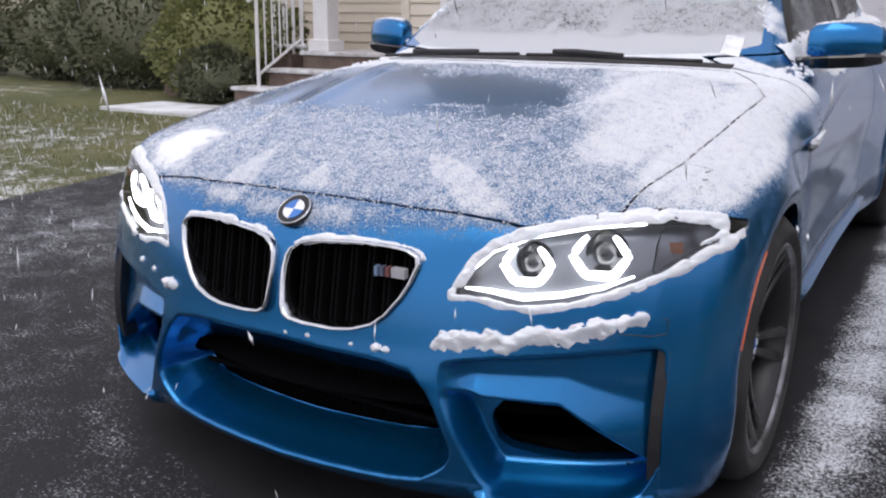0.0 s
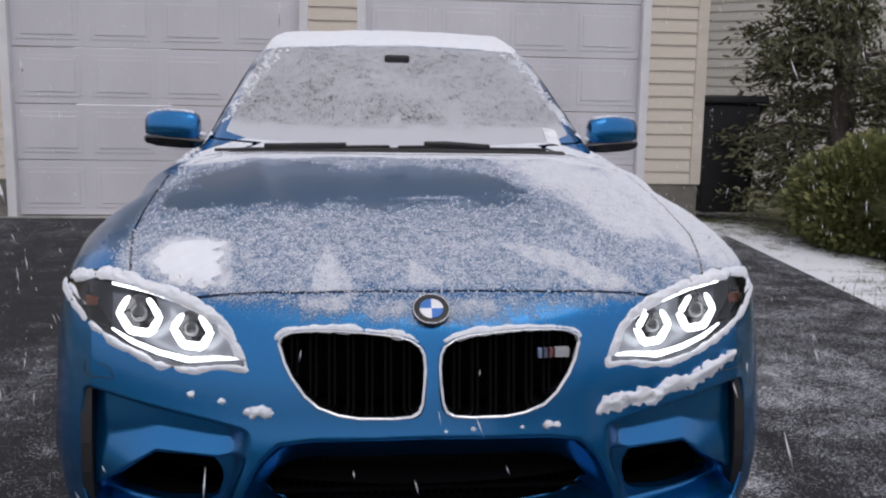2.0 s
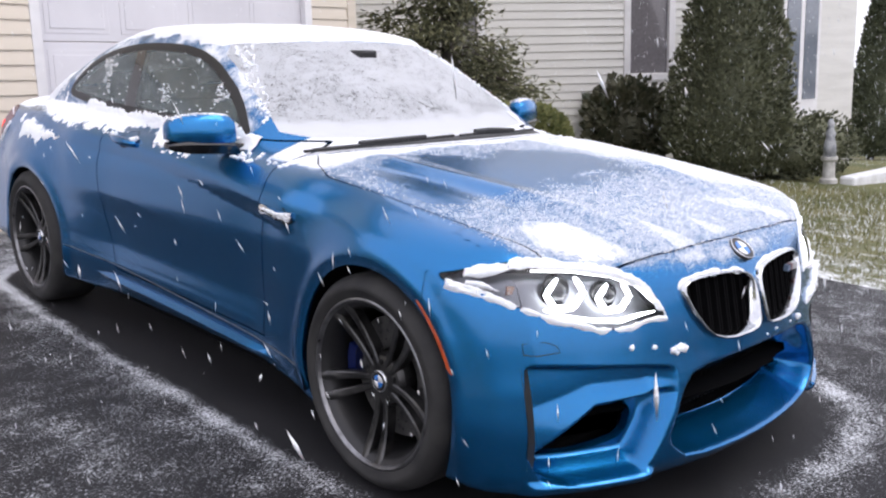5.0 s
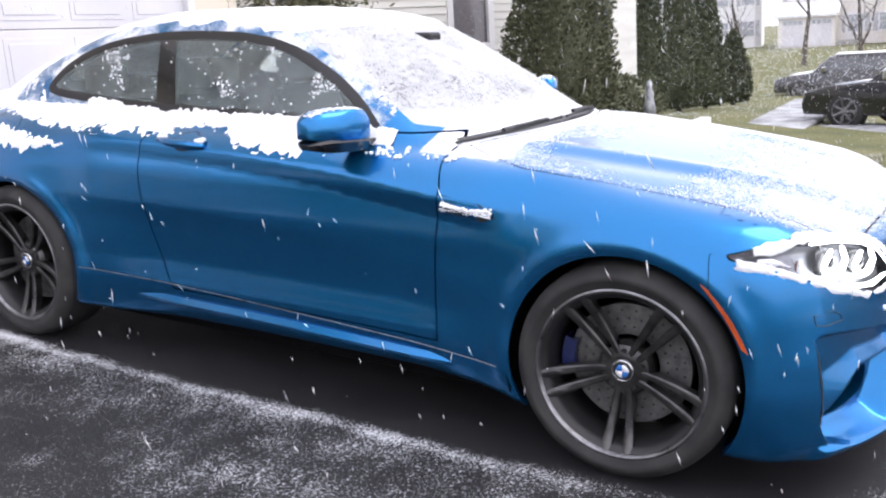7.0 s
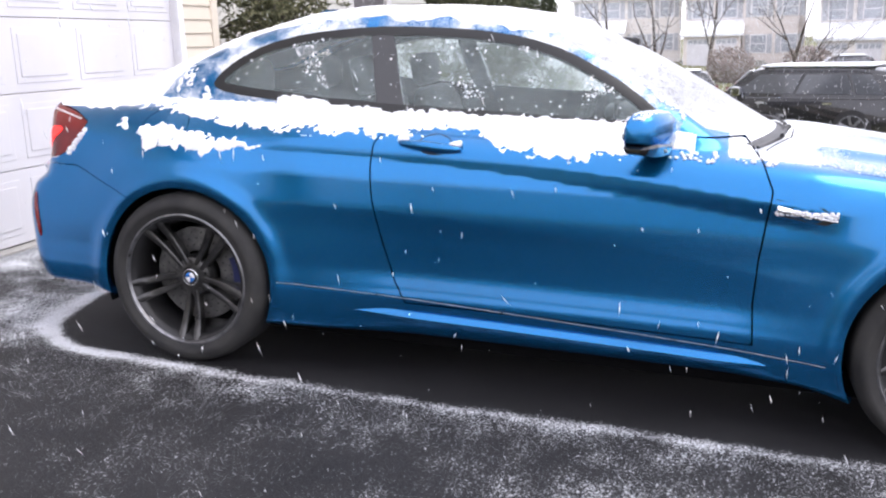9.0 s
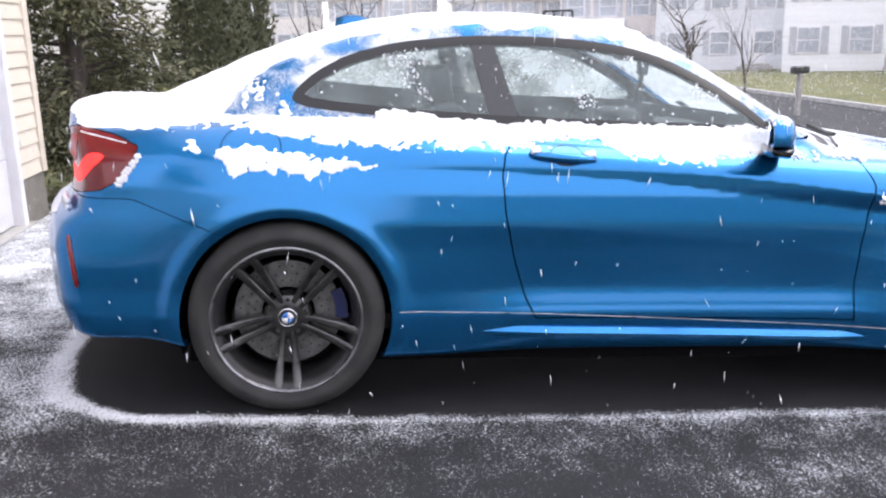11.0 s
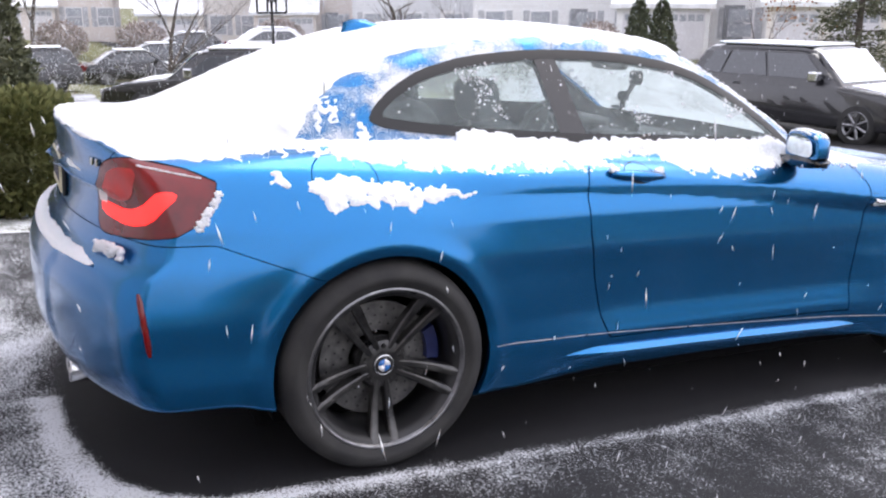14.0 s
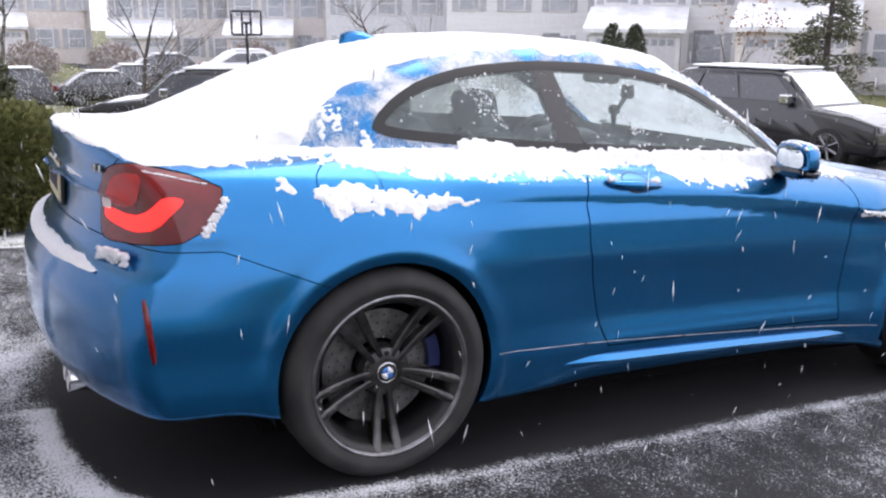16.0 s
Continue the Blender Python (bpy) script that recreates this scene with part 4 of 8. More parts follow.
# mesh, bar and radiator take the shade black so the intake stays dark
# lower grille mesh, ducts, blades
bm = bmesh.new()
for k in range(40):
    x = -0.39 + 0.02 * k
    y = on_nose(min(abs(x), 0.38), 0.27).y + 0.165
    tube(bm, [(x - 0.02, y, 0.17), (x + 0.02, y, 0.36)], 0.0016, 4)
    tube(bm, [(x + 0.02, y, 0.17), (x - 0.02, y, 0.36)], 0.0016, 4)
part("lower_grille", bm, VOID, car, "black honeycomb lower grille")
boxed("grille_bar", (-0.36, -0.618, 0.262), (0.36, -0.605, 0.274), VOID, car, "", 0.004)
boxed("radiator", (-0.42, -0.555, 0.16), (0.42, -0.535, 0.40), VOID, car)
for sgn in (-1, 1):
    bm = bmesh.new()
    pts = [on_nose(sgn * 0.797, z, -0.012) for z in (0.215, 0.29, 0.36, 0.43, 0.490)]
    for k in range(4):
        a, b = pts[k], pts[k + 1]
        vs = [bm.verts.new(p + Vector((sgn * dx, dy, 0))) for p in (a, b) for dx, dy in ((0.013, 0.0), (-0.012, 0.0), (-0.012, 0.05), (0.013, 0.05))]
        for f in ((0, 1, 5, 4), (1, 2, 6, 5), (2, 3, 7, 6), (3, 0, 4, 7)):
            bm.faces.new([vs[i] for i in f])
    part("air_curtain", bm, BLACK, car, "black vertical air slot")
    # side marker
    bm = bmesh.new()
    pts = [(-0.228, 0.630), (-0.262, 0.59), (-0.297, 0.545), (-0.325, 0.50), (-0.345, 0.462)]
    wdt = [0.008, 0.012, 0.0125, 0.0115, 0.009]
    a = [bm.verts.new(on_side(y + w, z + w * 0.6, 0.003, sgn)) for (y, z), w in zip(pts, wdt)]
    b = [bm.verts.new(on_side(y - w, z - w * 0.6, 0.003, sgn)) for (y, z), w in zip(pts, wdt)]
    for k in range(4):
        bm.faces.new((a[k], a[k + 1], b[k + 1], b[k]))
    ext = bmesh.ops.extrude_face_region(bm, geom=bm.faces[:])
    bmesh.ops.translate(bm, vec=(-sgn * 0.008, 0, 0), verts=[e for e in ext["geom"] if isinstance(e, bmesh.types.BMVert)])
    bmesh.ops.recalc_face_normals(bm, faces=bm.faces)
    part("side_marker", bm, ORANGE, car, "orange side marker")
    # washer cover
    bm = bmesh.new()
    pts = [on_nose(sgn * x, z, 0.0008) for x, z in ((0.80, 0.552), (0.75, 0.556), (0.726, 0.545), (0.72, 0.528), (0.775, 0.522), (0.80, 0.525), (0.80, 0.552))]
    tube(bm, pts, 0.0013, 4)
    part("washer_cover", bm, BLACK, car)


def lamp_shell(sheet, sgn):
    s = sheet if sgn < 0 else sheet.other()
    cover = quads("headlamp", s.v + s.n * 0.001, s.f, LENS, car, "clear lensed headlamp with two lit rings", s.n)
    cover.visible_shadow = False
    c = s.v[np.unique(s.f)].mean(0)
    return cover, Vector(c)


def lamp_ring(bm, c, radius, tilt_x, sgn):
    pts = []
    for k in range(25):
        a = radians(62 - 304 * k / 24)
        r = radius * 0.90 / max(abs(math.cos((a % (math.pi / 3)) - math.pi / 6)), 0.6)
        pts.append(c + Vector((r * math.cos(a), tilt_x * r * math.cos(a), r * 0.92 * math.sin(a))))
    tube(bm, pts, [0.004] + [0.0062 + 0.003 * math.sin(math.pi * k / 24) for k in range(1, 24)] + [0.004], 8)


REFLECT = plain("lamp_reflector", (0.20, 0.205, 0.22), 0.32, 0.8)
for sgn in (-1, 1):
    cover, mid = lamp_shell(lamp, sgn)
    bowl = (lamp if sgn < 0 else lamp.other()).rim(0.06)
    b2 = bowl.f[len(lamp.f):]
    quads("lamp_wall", bowl.v, b2, GLOSSY, cover, "", None)
    deep = (lamp if sgn < 0 else lamp.other())
    quads("lamp_bowl", deep.v - deep.n * 0.055, deep.f, REFLECT, cover, "grey reflector bowl", deep.n)
    for x, z, r in ((0.664, 0.668, 0.049), (0.535, 0.648, 0.043)):
        p = on_nose(sgn * x, z, -0.024)
        bm = bmesh.new(); lamp_ring(bm, p, r, sgn * 0.42, sgn)
        part("ring_light", bm, WHITEGLOW, cover, "glowing white ring", True)
        bm = bmesh.new(); lathe(bm, [(0.03, r * 0.86), (0.0, r * 0.80), (0.008, r * 0.55), (-0.004, r * 0.5), (-0.014, r * 0.3), (-0.018, 0.001)], 'y', 28, p + Vector((0, 0.018, 0)))
        part("projector", bm, GLOSSY, cover, "dark glass projector", True)
    # thin lit guide along the upper edge
    bm = bmesh.new()
    tube(bm, [on_nose(sgn * x, z, -0.012) for x, z in ((0.735, 0.729), (0.64, 0.722), (0.54, 0.702), (0.47, 0.672), (0.43, 0.628))], 0.0028, 6)
    part("glow_tube", bm, WHITEGLOW, cover, "", True)
    # added glowing tube, not a lamp part, to whiten the bowl's lower half
    bm = bmesh.new()
    tube(bm, [on_nose(sgn * x, z, -0.016) for x, z in ((0.425, 0.600), (0.47, 0.598), (0.54, 0.588), (0.61, 0.596), (0.68, 0.612), (0.73, 0.632))], [0.002, 0.005, 0.007, 0.006, 0.005, 0.002], 6)
    part("glow_tube", bm, WHITEGLOW, cover, "", True)
    bm = bmesh.new()
    prism(bm, [(0, 0), (0.028, 0.006), (0.03, -0.018), (0.006, -0.02)], 0, 0.004, 'y', Matrix.Translation(on_nose(sgn * 0.775, 0.69, -0.03)) @ Matrix.Diagonal((sgn, 1, 1, 1)))
    part("turn_reflector", bm, plain("amber_reflector", (0.16, 0.05, 0.02), 0.3), cover)

# ---- rear lamps ----
for sgn in (-1, 1):
    s = tail if sgn < 0 else tail.other()
    ob = quads("tail_lamp", s.v, s.f, REDLENS, car, "red L-shaped tail lamp, lit", s.n)
    BAR = soften([(3.270, 0.872), (3.345, 0.880), (3.40, 0.838), (3.50, 0.812), (3.70, 0.822), (3.70, 0.785), (3.50, 0.768), (3.36, 0.790)], 1)
    BAR2 = soften([(3.45, 0.93), (3.56, 0.93), (3.66, 0.90), (3.68, 0.84), (3.56, 0.83), (3.47, 0.85)], 1)
    for bar, mat, nm in ((BAR, REDGLOW, "lit_bar"), (BAR2, plain("bright_red_lens", (0.40, 0.006, 0.006), 0.35, coat=0.1), "upper_lens")):
        lit, _ = s.cut(lambda v: inside(tail_u(v), v[:, 2], bar))
        quads(nm, lit.v + lit.n * 0.0015, lit.f, mat, ob, "", lit.n)
    w, _ = s.cut(lambda v: inside(tail_u(v), v[:, 2], np.array([(3.65, 0.845), (3.72, 0.845), (3.72, 0.815), (3.65, 0.815)])))
    quads("reverse_lens", w.v + w.n * 0.0018, w.f, plain("clear_lens", (0.6, 0.55, 0.55), 0.2), ob, "", w.n)

# ---- sides: strakes, handles, vents, mirrors, badges ----
for sgn in (-1, 1):
    bm = bmesh.new()
    rows = []
    for k in range(31):
        y = 0.52 + (2.085 - 0.52) * k / 30
        t = step(0.52, 0.75, y) * (1 - step(1.75, 2.085, y))
        z = 0.205 + 0.022 * (y - 0.52)
        base = on_side(y, z + 0.04, -0.02, sgn)
        w = 0.016 + 0.034 * float(t)
        rows.append([bm.verts.new(base + Vector((sgn * dx, 0, dz))) for dx, dz in ((0, 0.028), (w * 0.6, 0.018), (w, 0.0), (w * 0.9, -0.012), (0, -0.03))])
    for a, b in zip(rows, rows[1:]):
        for q in range(4):
            bm.faces.new((a[q], a[q + 1], b[q + 1], b[q]))
    bmesh.ops.recalc_face_normals(bm, faces=bm.faces)
    part("sill_strake", bm, PAINT, car, "blue blade along the sill")
    # light pinstripe gap along the sill top
    bm = bmesh.new()
    tube(bm, [on_side(y, 0.273 + 0.045 * (y - 0.36), 0.0005, sgn) for y in np.linspace(0.40, 2.31, 26)], 0.0018, 4)
    part("sill_seam", bm, BARE, car)
    # handle
    bm = bmesh.new()
    rows = []
    for k in range(13):
        t = k / 12
        y = 1.635 + 0.225 * t
        z = 0.886 + 0.012 * t
        h = 0.019 * math.sin(math.pi * min(max(t, 0.06), 0.94)) ** 0.4
        o = 0.042 * math.sin(math.pi * min(max(t, 0.03), 0.97)) ** 0.35
        c = on_side(y, z, 0, sgn)
        rows.append([bm.verts.new(c + Vector((sgn * o * (0.45 + 0.55 * math.cos(a)), 0, h * math.sin(a)))) for a in (-2.2, -1.4, -0.7, 0.0, 0.7, 1.4, 2.2)])
    for a, b in zip(rows, rows[1:]):
        for q in range(6):
            bm.faces.new((a[q], a[q + 1], b[q + 1], b[q]))
    bm.faces.new(rows[0]); bm.faces.new(rows[-1])
    bmesh.ops.recalc_face_normals(bm, faces=bm.faces)
    part("door_handle", bm, PAINT, car, "blue pull handle", True)
    # flat oval on the door, the hollow's shade painted as a darker blue
    bm = bmesh.new()
    pts = [on_side(1.735 + 0.064 * math.cos(a), 0.896 + 0.034 * math.sin(a), 0.0015, sgn) for a in np.linspace(0, 2 * math.pi, 20)[:-1]]
    bm.faces.new([bm.verts.new(p) for p in pts])
    part("handle_recess_shade", bm, plain("shaded_recess_blue", (0.002, 0.016, 0.04), 0.5), car)
    # wing vent
    bm = bmesh.new()
    pts = [on_side(y, z, 0.0015, sgn) for y, z in ((0.600, 0.800), (0.46, 0.782), (0.412, 0.745), (0.45, 0.728), (0.600, 0.748))]
    bm.faces.new([bm.verts.new(p) for p in pts])
    v = part("wing_vent", bm, BLACK, car, "black wing vent with chrome blade")
    bm = bmesh.new()
    rows = []
    for k in range(9):
        t = k / 8
        c = on_side(0.594 - 0.176 * t, 0.768 - 0.024 * t, 0.003, sgn)
        h = 0.013 * (1 - 0.6 * t)
        rows.append([bm.verts.new(c + Vector((sgn * d, 0, hh))) for d, hh in ((0, h), (0.012, h * 0.6), (0.014, -h * 0.4), (0, -h))])
    for a, b in zip(rows, rows[1:]):
        for q in range(3):
            bm.faces.new((a[q], a[q + 1], b[q + 1], b[q]))
    part("chrome_blade", bm, CHROME, v, "", True)
    # mirror: housing, black foot, glass
    bm = bmesh.new()
    rows = []
    for t, top, bot, fwd, aft_ in ((0.0, 0.050, 0.002, 0.020, 0.030), (0.03, 0.078, -0.003, 0.036, 0.037), (0.12, 0.093, -0.006, 0.050, 0.038), (0.32, 0.098, -0.006, 0.058, 0.038),
                                  (0.58, 0.097, -0.005, 0.060, 0.037), (0.80, 0.091, -0.004, 0.054, 0.035), (0.92, 0.080, -0.002, 0.044, 0.033), (0.98, 0.062, 0.002, 0.030, 0.029), (1.0, 0.046, 0.008, 0.016, 0.022)):
        c = Vector((sgn * (0.758 + 0.222 * t), 0.963 + 0.079 * t, 0.953 + 0.004 * t))
        h = top - bot
        sec = ((aft_, bot), (aft_, bot + 0.5 * h), (aft_ * 0.96, bot + 0.88 * h), (aft_ * 0.7, bot + 0.98 * h), (0.0, top), (-fwd * 0.62, bot + 0.95 * h), (-fwd * 0.90, bot + 0.76 * h), (-fwd, bot + 0.40 * h), (-fwd * 1.0, bot + 0.06 * h), (-fwd * 0.92, bot))
        rows.append([bm.verts.new(c + Vector((0, yy, zz))) for yy, zz in sec])
    for a, b in zip(rows, rows[1:]):
        for q in range(10):
            bm.faces.new((a[q], a[(q + 1) % 10], b[(q + 1) % 10], b[q]))
    bm.faces.new(rows[0]); bm.faces.new(rows[-1])
    bmesh.ops.recalc_face_normals(bm, faces=bm.faces)
    m = part("door_mirror", bm, PAINT, car, "blue door mirror with black base", True)
    m.data.set_sharp_from_angle(angle=radians(42))
    bm = bmesh.new()
    rows = []
    for t, hw, hz in ((0.0, 0.042, 0.018), (0.18, 0.038, 0.015), (0.26, 0.052, 0.020), (0.45, 0.060, 0.023), (0.8, 0.056, 0.022), (0.96, 0.044, 0.014), (1.0, 0.022, 0.006)):
        c = Vector((sgn * (0.70 + 0.284 * t), 0.955 + 0.082 * t, 0.925 + 0.012 * t))
        rows.append([bm.verts.new(c + Vector((0, y * hw, z * hz))) for y, z in ((-1, 0.5), (-0.9, 1), (0.8, 1), (0.85, 0.3), (0.6, -0.8), (-0.7, -1))])
    for a, b in zip(rows, rows[1:]):
        for q in range(6):
            bm.faces.new((a[q], a[(q + 1) % 6], b[(q + 1) % 6], b[q]))
    bm.faces.new(rows[-1])
    bmesh.ops.recalc_face_normals(bm, faces=bm.faces)
    part("mirror_foot", bm, GLOSSY, m)
    bm = bmesh.new()
    pts = soften([(sgn * px, pz_) for px, pz_ in ((0.775, 0.957), (0.790, 1.028), (0.84, 1.038), (0.91, 1.032), (0.952, 1.010), (0.958, 0.972), (0.935, 0.957))], 2).tolist()
    prism(bm, pts, 1.0045, 1.0085, 'y')
    for p in bm.verts:
        p.co.y += 0.364 * (p.co.x * sgn - 0.764)
    part("mirror_glass", bm, MIRROR, m)
    # triangular sail behind the pillar foot
    bm = bmesh.new()
    pts = [on_side(y, z, 0.004, sgn) for y, z in ((0.93, 0.972), (1.06, 0.980), (1.045, 1.065))]
    bm.faces.new([bm.verts.new(p) for p in pts])
    part("mirror_sail", bm, BLACK, car)

# wipers
for pts in (((-0.66, 0.66), (-0.45, 0.575), (-0.2, 0.545), (-0.05, 0.54)), ((-0.02, 0.535), (0.10, 0.545), (0.3, 0.56), (0.52, 0.635))):
    bm = bmesh.new()
    p = [on_top(x, y, 0.016) for x, y in pts]
    tube(bm, p, 0.006, 6)
    tube(bm, [p[1] + Vector((-0.03, 0.0, 0.010)), p[1] + Vector((0.05, -0.005, 0.012)), p[2] + Vector((0, -0.01, 0.008))], 0.009, 6)
    part("wiper", bm, BLACK, car, "black wiper arm and blade", True)
# shut-line trim at the pillar foot and scuttle
bm = bmesh.new()
for k in range(24):
    x = -0.6 + 1.2 * k / 24
    a, b = on_top(x, 0.525 + 0.13 * (x / 0.6) ** 2, 0.001), on_top(x + 0.05, 0.525 + 0.13 * ((x + 0.05) / 0.6) ** 2, 0.001)
    vs = [bm.verts.new(a), bm.verts.new(b), bm.verts.new(on_top(b.x, b.y + 0.045, 0.001)), bm.verts.new(on_top(a.x, a.y + 0.045, 0.001))]
    bm.faces.new(vs)
part("scuttle", bm, BLACK, car)
# roof aerial fin
bm = bmesh.new()
prof = [(2.36, 0.0, 0.032), (2.40, 0.025, 0.028), (2.45, 0.048, 0.020), (2.50, 0.058, 0.013), (2.535, 0.055, 0.008), (2.545, 0.0, 0.012)]
rows = []
for y, h, w in prof:
    b = on_top(0, y, -0.004)
    rows.append([bm.verts.new(b + Vector((dx, 0, hz))) for dx, hz in ((-w, 0), (-w * 0.55, h * 0.6), (0, h), (w * 0.55, h * 0.6), (w, 0))])
for a, b in zip(rows, rows[1:]):
    for q in range(4):
        bm.faces.new((a[q], a[q + 1], b[q + 1], b[q]))
bmesh.ops.recalc_face_normals(bm, faces=bm.faces)
part("aerial_fin", bm, PAINT, car, "blue shark-fin aerial", True)
# pipes, plate, rear diffuser, boot badge, reflectors
for x in (-0.40, -0.30, 0.30, 0.40):
    bm = bmesh.new()
    lathe(bm, [(3.40, 0.040), (3.55, 0.042), (3.557, 0.040), (3.55, 0.036), (3.42, 0.034), (3.42, 0.001)], 'y', 28, (x, 0, 0.252))
    part("exhaust_pipe", bm, CHROME, car, "chrome exhaust pipe", True)
boxed("diffuser", (-0.44, 3.10, 0.262), (0.44, 3.46, 0.33), BLACK, car, "black rear diffuser", 0.02)
pl = boxed("number_plate", (-0.155, 3.530, 0.765), (0.155, 3.542, 0.885), plain("cream_plate", (0.6, 0.55, 0.38), 0.4), car, "cream number plate in a black frame", 0.003)
boxed("plate_frame", (-0.165, 3.524, 0.755), (0.165, 3.536, 0.895), BLACK, pl, "", 0.004)
for k in range(6):
    boxed("plate_mark", (-0.125 + 0.043 * k, 3.541, 0.795), (-0.095 + 0.043 * k, 3.5435, 0.850), plain("plate_ink", (0.03, 0.03, 0.06), 0.5), pl)
for k, w in enumerate((0.030, 0.024)):
    x = -0.50 - 0.036 * k
    y = float(rear_y(np.array([x]), np.array([0.925]))[0]) + 0.001
    boxed("boot_badge", (x - w, y - 0.004, 0.912), (x, y + 0.004, 0.934), CHROME, car, "", 0.002)
for sgn in (-1, 1):
    bm = bmesh.new()
    tube(bm, [on_side(3.405 - 0.003 * k, 0.615 - 0.022 * k, 0.001, sgn) for k in range(9)], [0.004] + [0.009] * 7 + [0.004], 6)
    part("rear_reflector", bm, REDLENS, car, "slim red reflector")

# ---- cabin ----
def soft_block(name, c, size, mat, parent, e=0.45, m=None, label=""):
    bm = bmesh.new()
    bmesh.ops.create_uvsphere(bm, u_segments=20, v_segments=14, radius=1.0)
    for p in bm.verts:
        p.co = Vector([math.copysign(abs(v) ** e, v) * s for v, s in zip(p.co, size)])
    bmesh.ops.transform(bm, matrix=Matrix.Translation(c) @ (m or Matrix.Identity(4)), verts=bm.verts)
    return part(name, bm, mat, parent, label, True)


for x in (-0.37, 0.37):
    s = soft_block("front_seat", (x, 1.75, 0.62), (0.25, 0.27, 0.10), LEATHER, car, label="dark leather bucket seat")
    soft_block("backrest", (x, 2.04, 0.80), (0.23, 0.07, 0.24), LEATHER, s, m=pose(0, 0, 0, -18))
    soft_block("headrest", (x, 2.15, 1.105), (0.115, 0.05, 0.075), LEATHER, s, 0.5, pose(0, 0, 0, -12))
    r = soft_block("rear_seat", (x, 2.55, 0.60), (0.28, 0.24, 0.09), LEATHER, car)
    soft_block("backrest", (x, 2.79, 0.76), (0.28, 0.07, 0.22), LEATHER, r, m=pose(0, 0, 0, -22))
    soft_block("headrest", (x, 2.66, 1.075), (0.11, 0.045, 0.075), LEATHER, r, 0.5)
soft_block("dashboard", (0, 1.02, 0.80), (0.70, 0.24, 0.14), LEATHER, car, 0.4, label="dark dashboard")
soft_block("instrument_hood", (0.37, 1.18, 0.945), (0.18, 0.10, 0.04), LEATHER, car, 0.6)
bm = bmesh.new()
tube(bm, [Vector((0.37 + 0.18 * math.cos(a), 1.40 - 0.06 * math.sin(a), 0.86 + 0.17 * math.sin(a))) for a in np.linspace(0, 2 * math.pi, 33)[:-1]], 0.016, 8, True)
tube(bm, [(0.20, 1.395, 0.86), (0.37, 1.36, 0.85), (0.54, 1.395, 0.86)], 0.016, 6)
part("steering_wheel", bm, LEATHER, car, "", True)
soft_block("inside_mirror", (0.0, 1.30, 1.245), (0.12, 0.018, 0.035), BLACK, car, 0.4, label="inside mirror")
boxed("mirror_sensor", (-0.05, 1.12, 1.235), (0.05, 1.25, 1.275), BLACK, car, "", 0.01)
boxed("screen", (-0.10, 1.18, 0.945), (0.10, 1.20, 1.035), GLOSSY, car, "dashboard screen", 0.005)
bm = bmesh.new()
tube(bm, [(-0.02, 1.22, 1.03), (-0.04, 1.24, 1.09), (-0.09, 1.25, 1.12), (-0.13, 1.26, 1.16)], [0.012, 0.014, 0.010, 0.012], 8)
part("camera_mount", bm, BLACK, car, "small black ball-head mount", True)
soft_block("small_camera", (-0.15, 1.265, 1.185), (0.028, 0.02, 0.03), BLACK, car, 0.4)
soft_block("mount_knob", (-0.035, 1.235, 1.10), (0.028, 0.02, 0.022), BLACK, car, 0.7)
boxed("parcel_shelf", (-0.55, 2.86, 0.93), (0.55, 3.15, 0.96), LEATHER, car)
boxed("cabin_floor", (-0.72, 0.6, 0.24), (0.72, 2.9, 0.30), LEATHER, car)
bm = bmesh.new()
bm.faces.new([bm.verts.new(on_top(x, y, 0.003)) for x, y in ((0.545, 0.73), (0.60, 0.74), (0.595, 0.83), (0.54, 0.82))])
part("sticker", bm, WHITE, car, "small pale sticker")

# ---- ground ----
def ground_z(x, y):
    k = step(-7.0, -2.0, y)
    street = -0.05 * np.clip(x - 3.0, 0, 6) - 0.02 * np.clip(x - 26.0, 0, 40)
    lawn = -0.058 * np.clip(x - 3.0, 0, 30) + 0.03 * np.clip(x - 40.0, 0, 25)
    return 0.0559 * np.clip(y, -9.0, 4.6) + street + (lawn - street) * k


def gz(x, y):
    return float(ground_z(np.float64(x), np.float64(y)))


def sheet_mesh(name, xs, ys, lift, mat, label, attr=None, keep=None, rough=0.0):
    a, b = np.meshgrid(xs, ys, indexing='ij')
    v = np.stack((a.ravel(), b.ravel(), (ground_z(a, b) + lift).ravel()), 1)
    if rough:
        v[:, 2] += rough * fbm(v * (1, 1, 0), 1.7, 5)
    i = np.arange(a.size).reshape(a.shape)
    f = np.stack((i[:-1, :-1], i[1:, :-1], i[1:, 1:], i[:-1, 1:]), -1).reshape(-1, 4)
    if keep is not None:
        c = v[f].mean(1)
        f = f[keep(c)]
    return tagged(quads(name, v, f, mat, None, "", None, None if attr is None else attr(v)), label, name, "", "structure")


def grow(lo, hi, stepv, far, n=22):
    core = np.arange(lo, hi + 1e-6, stepv)
    out = np.geomspace(stepv * 2, far, n)
    return np.concatenate((lo - out[::-1], core, hi + out))


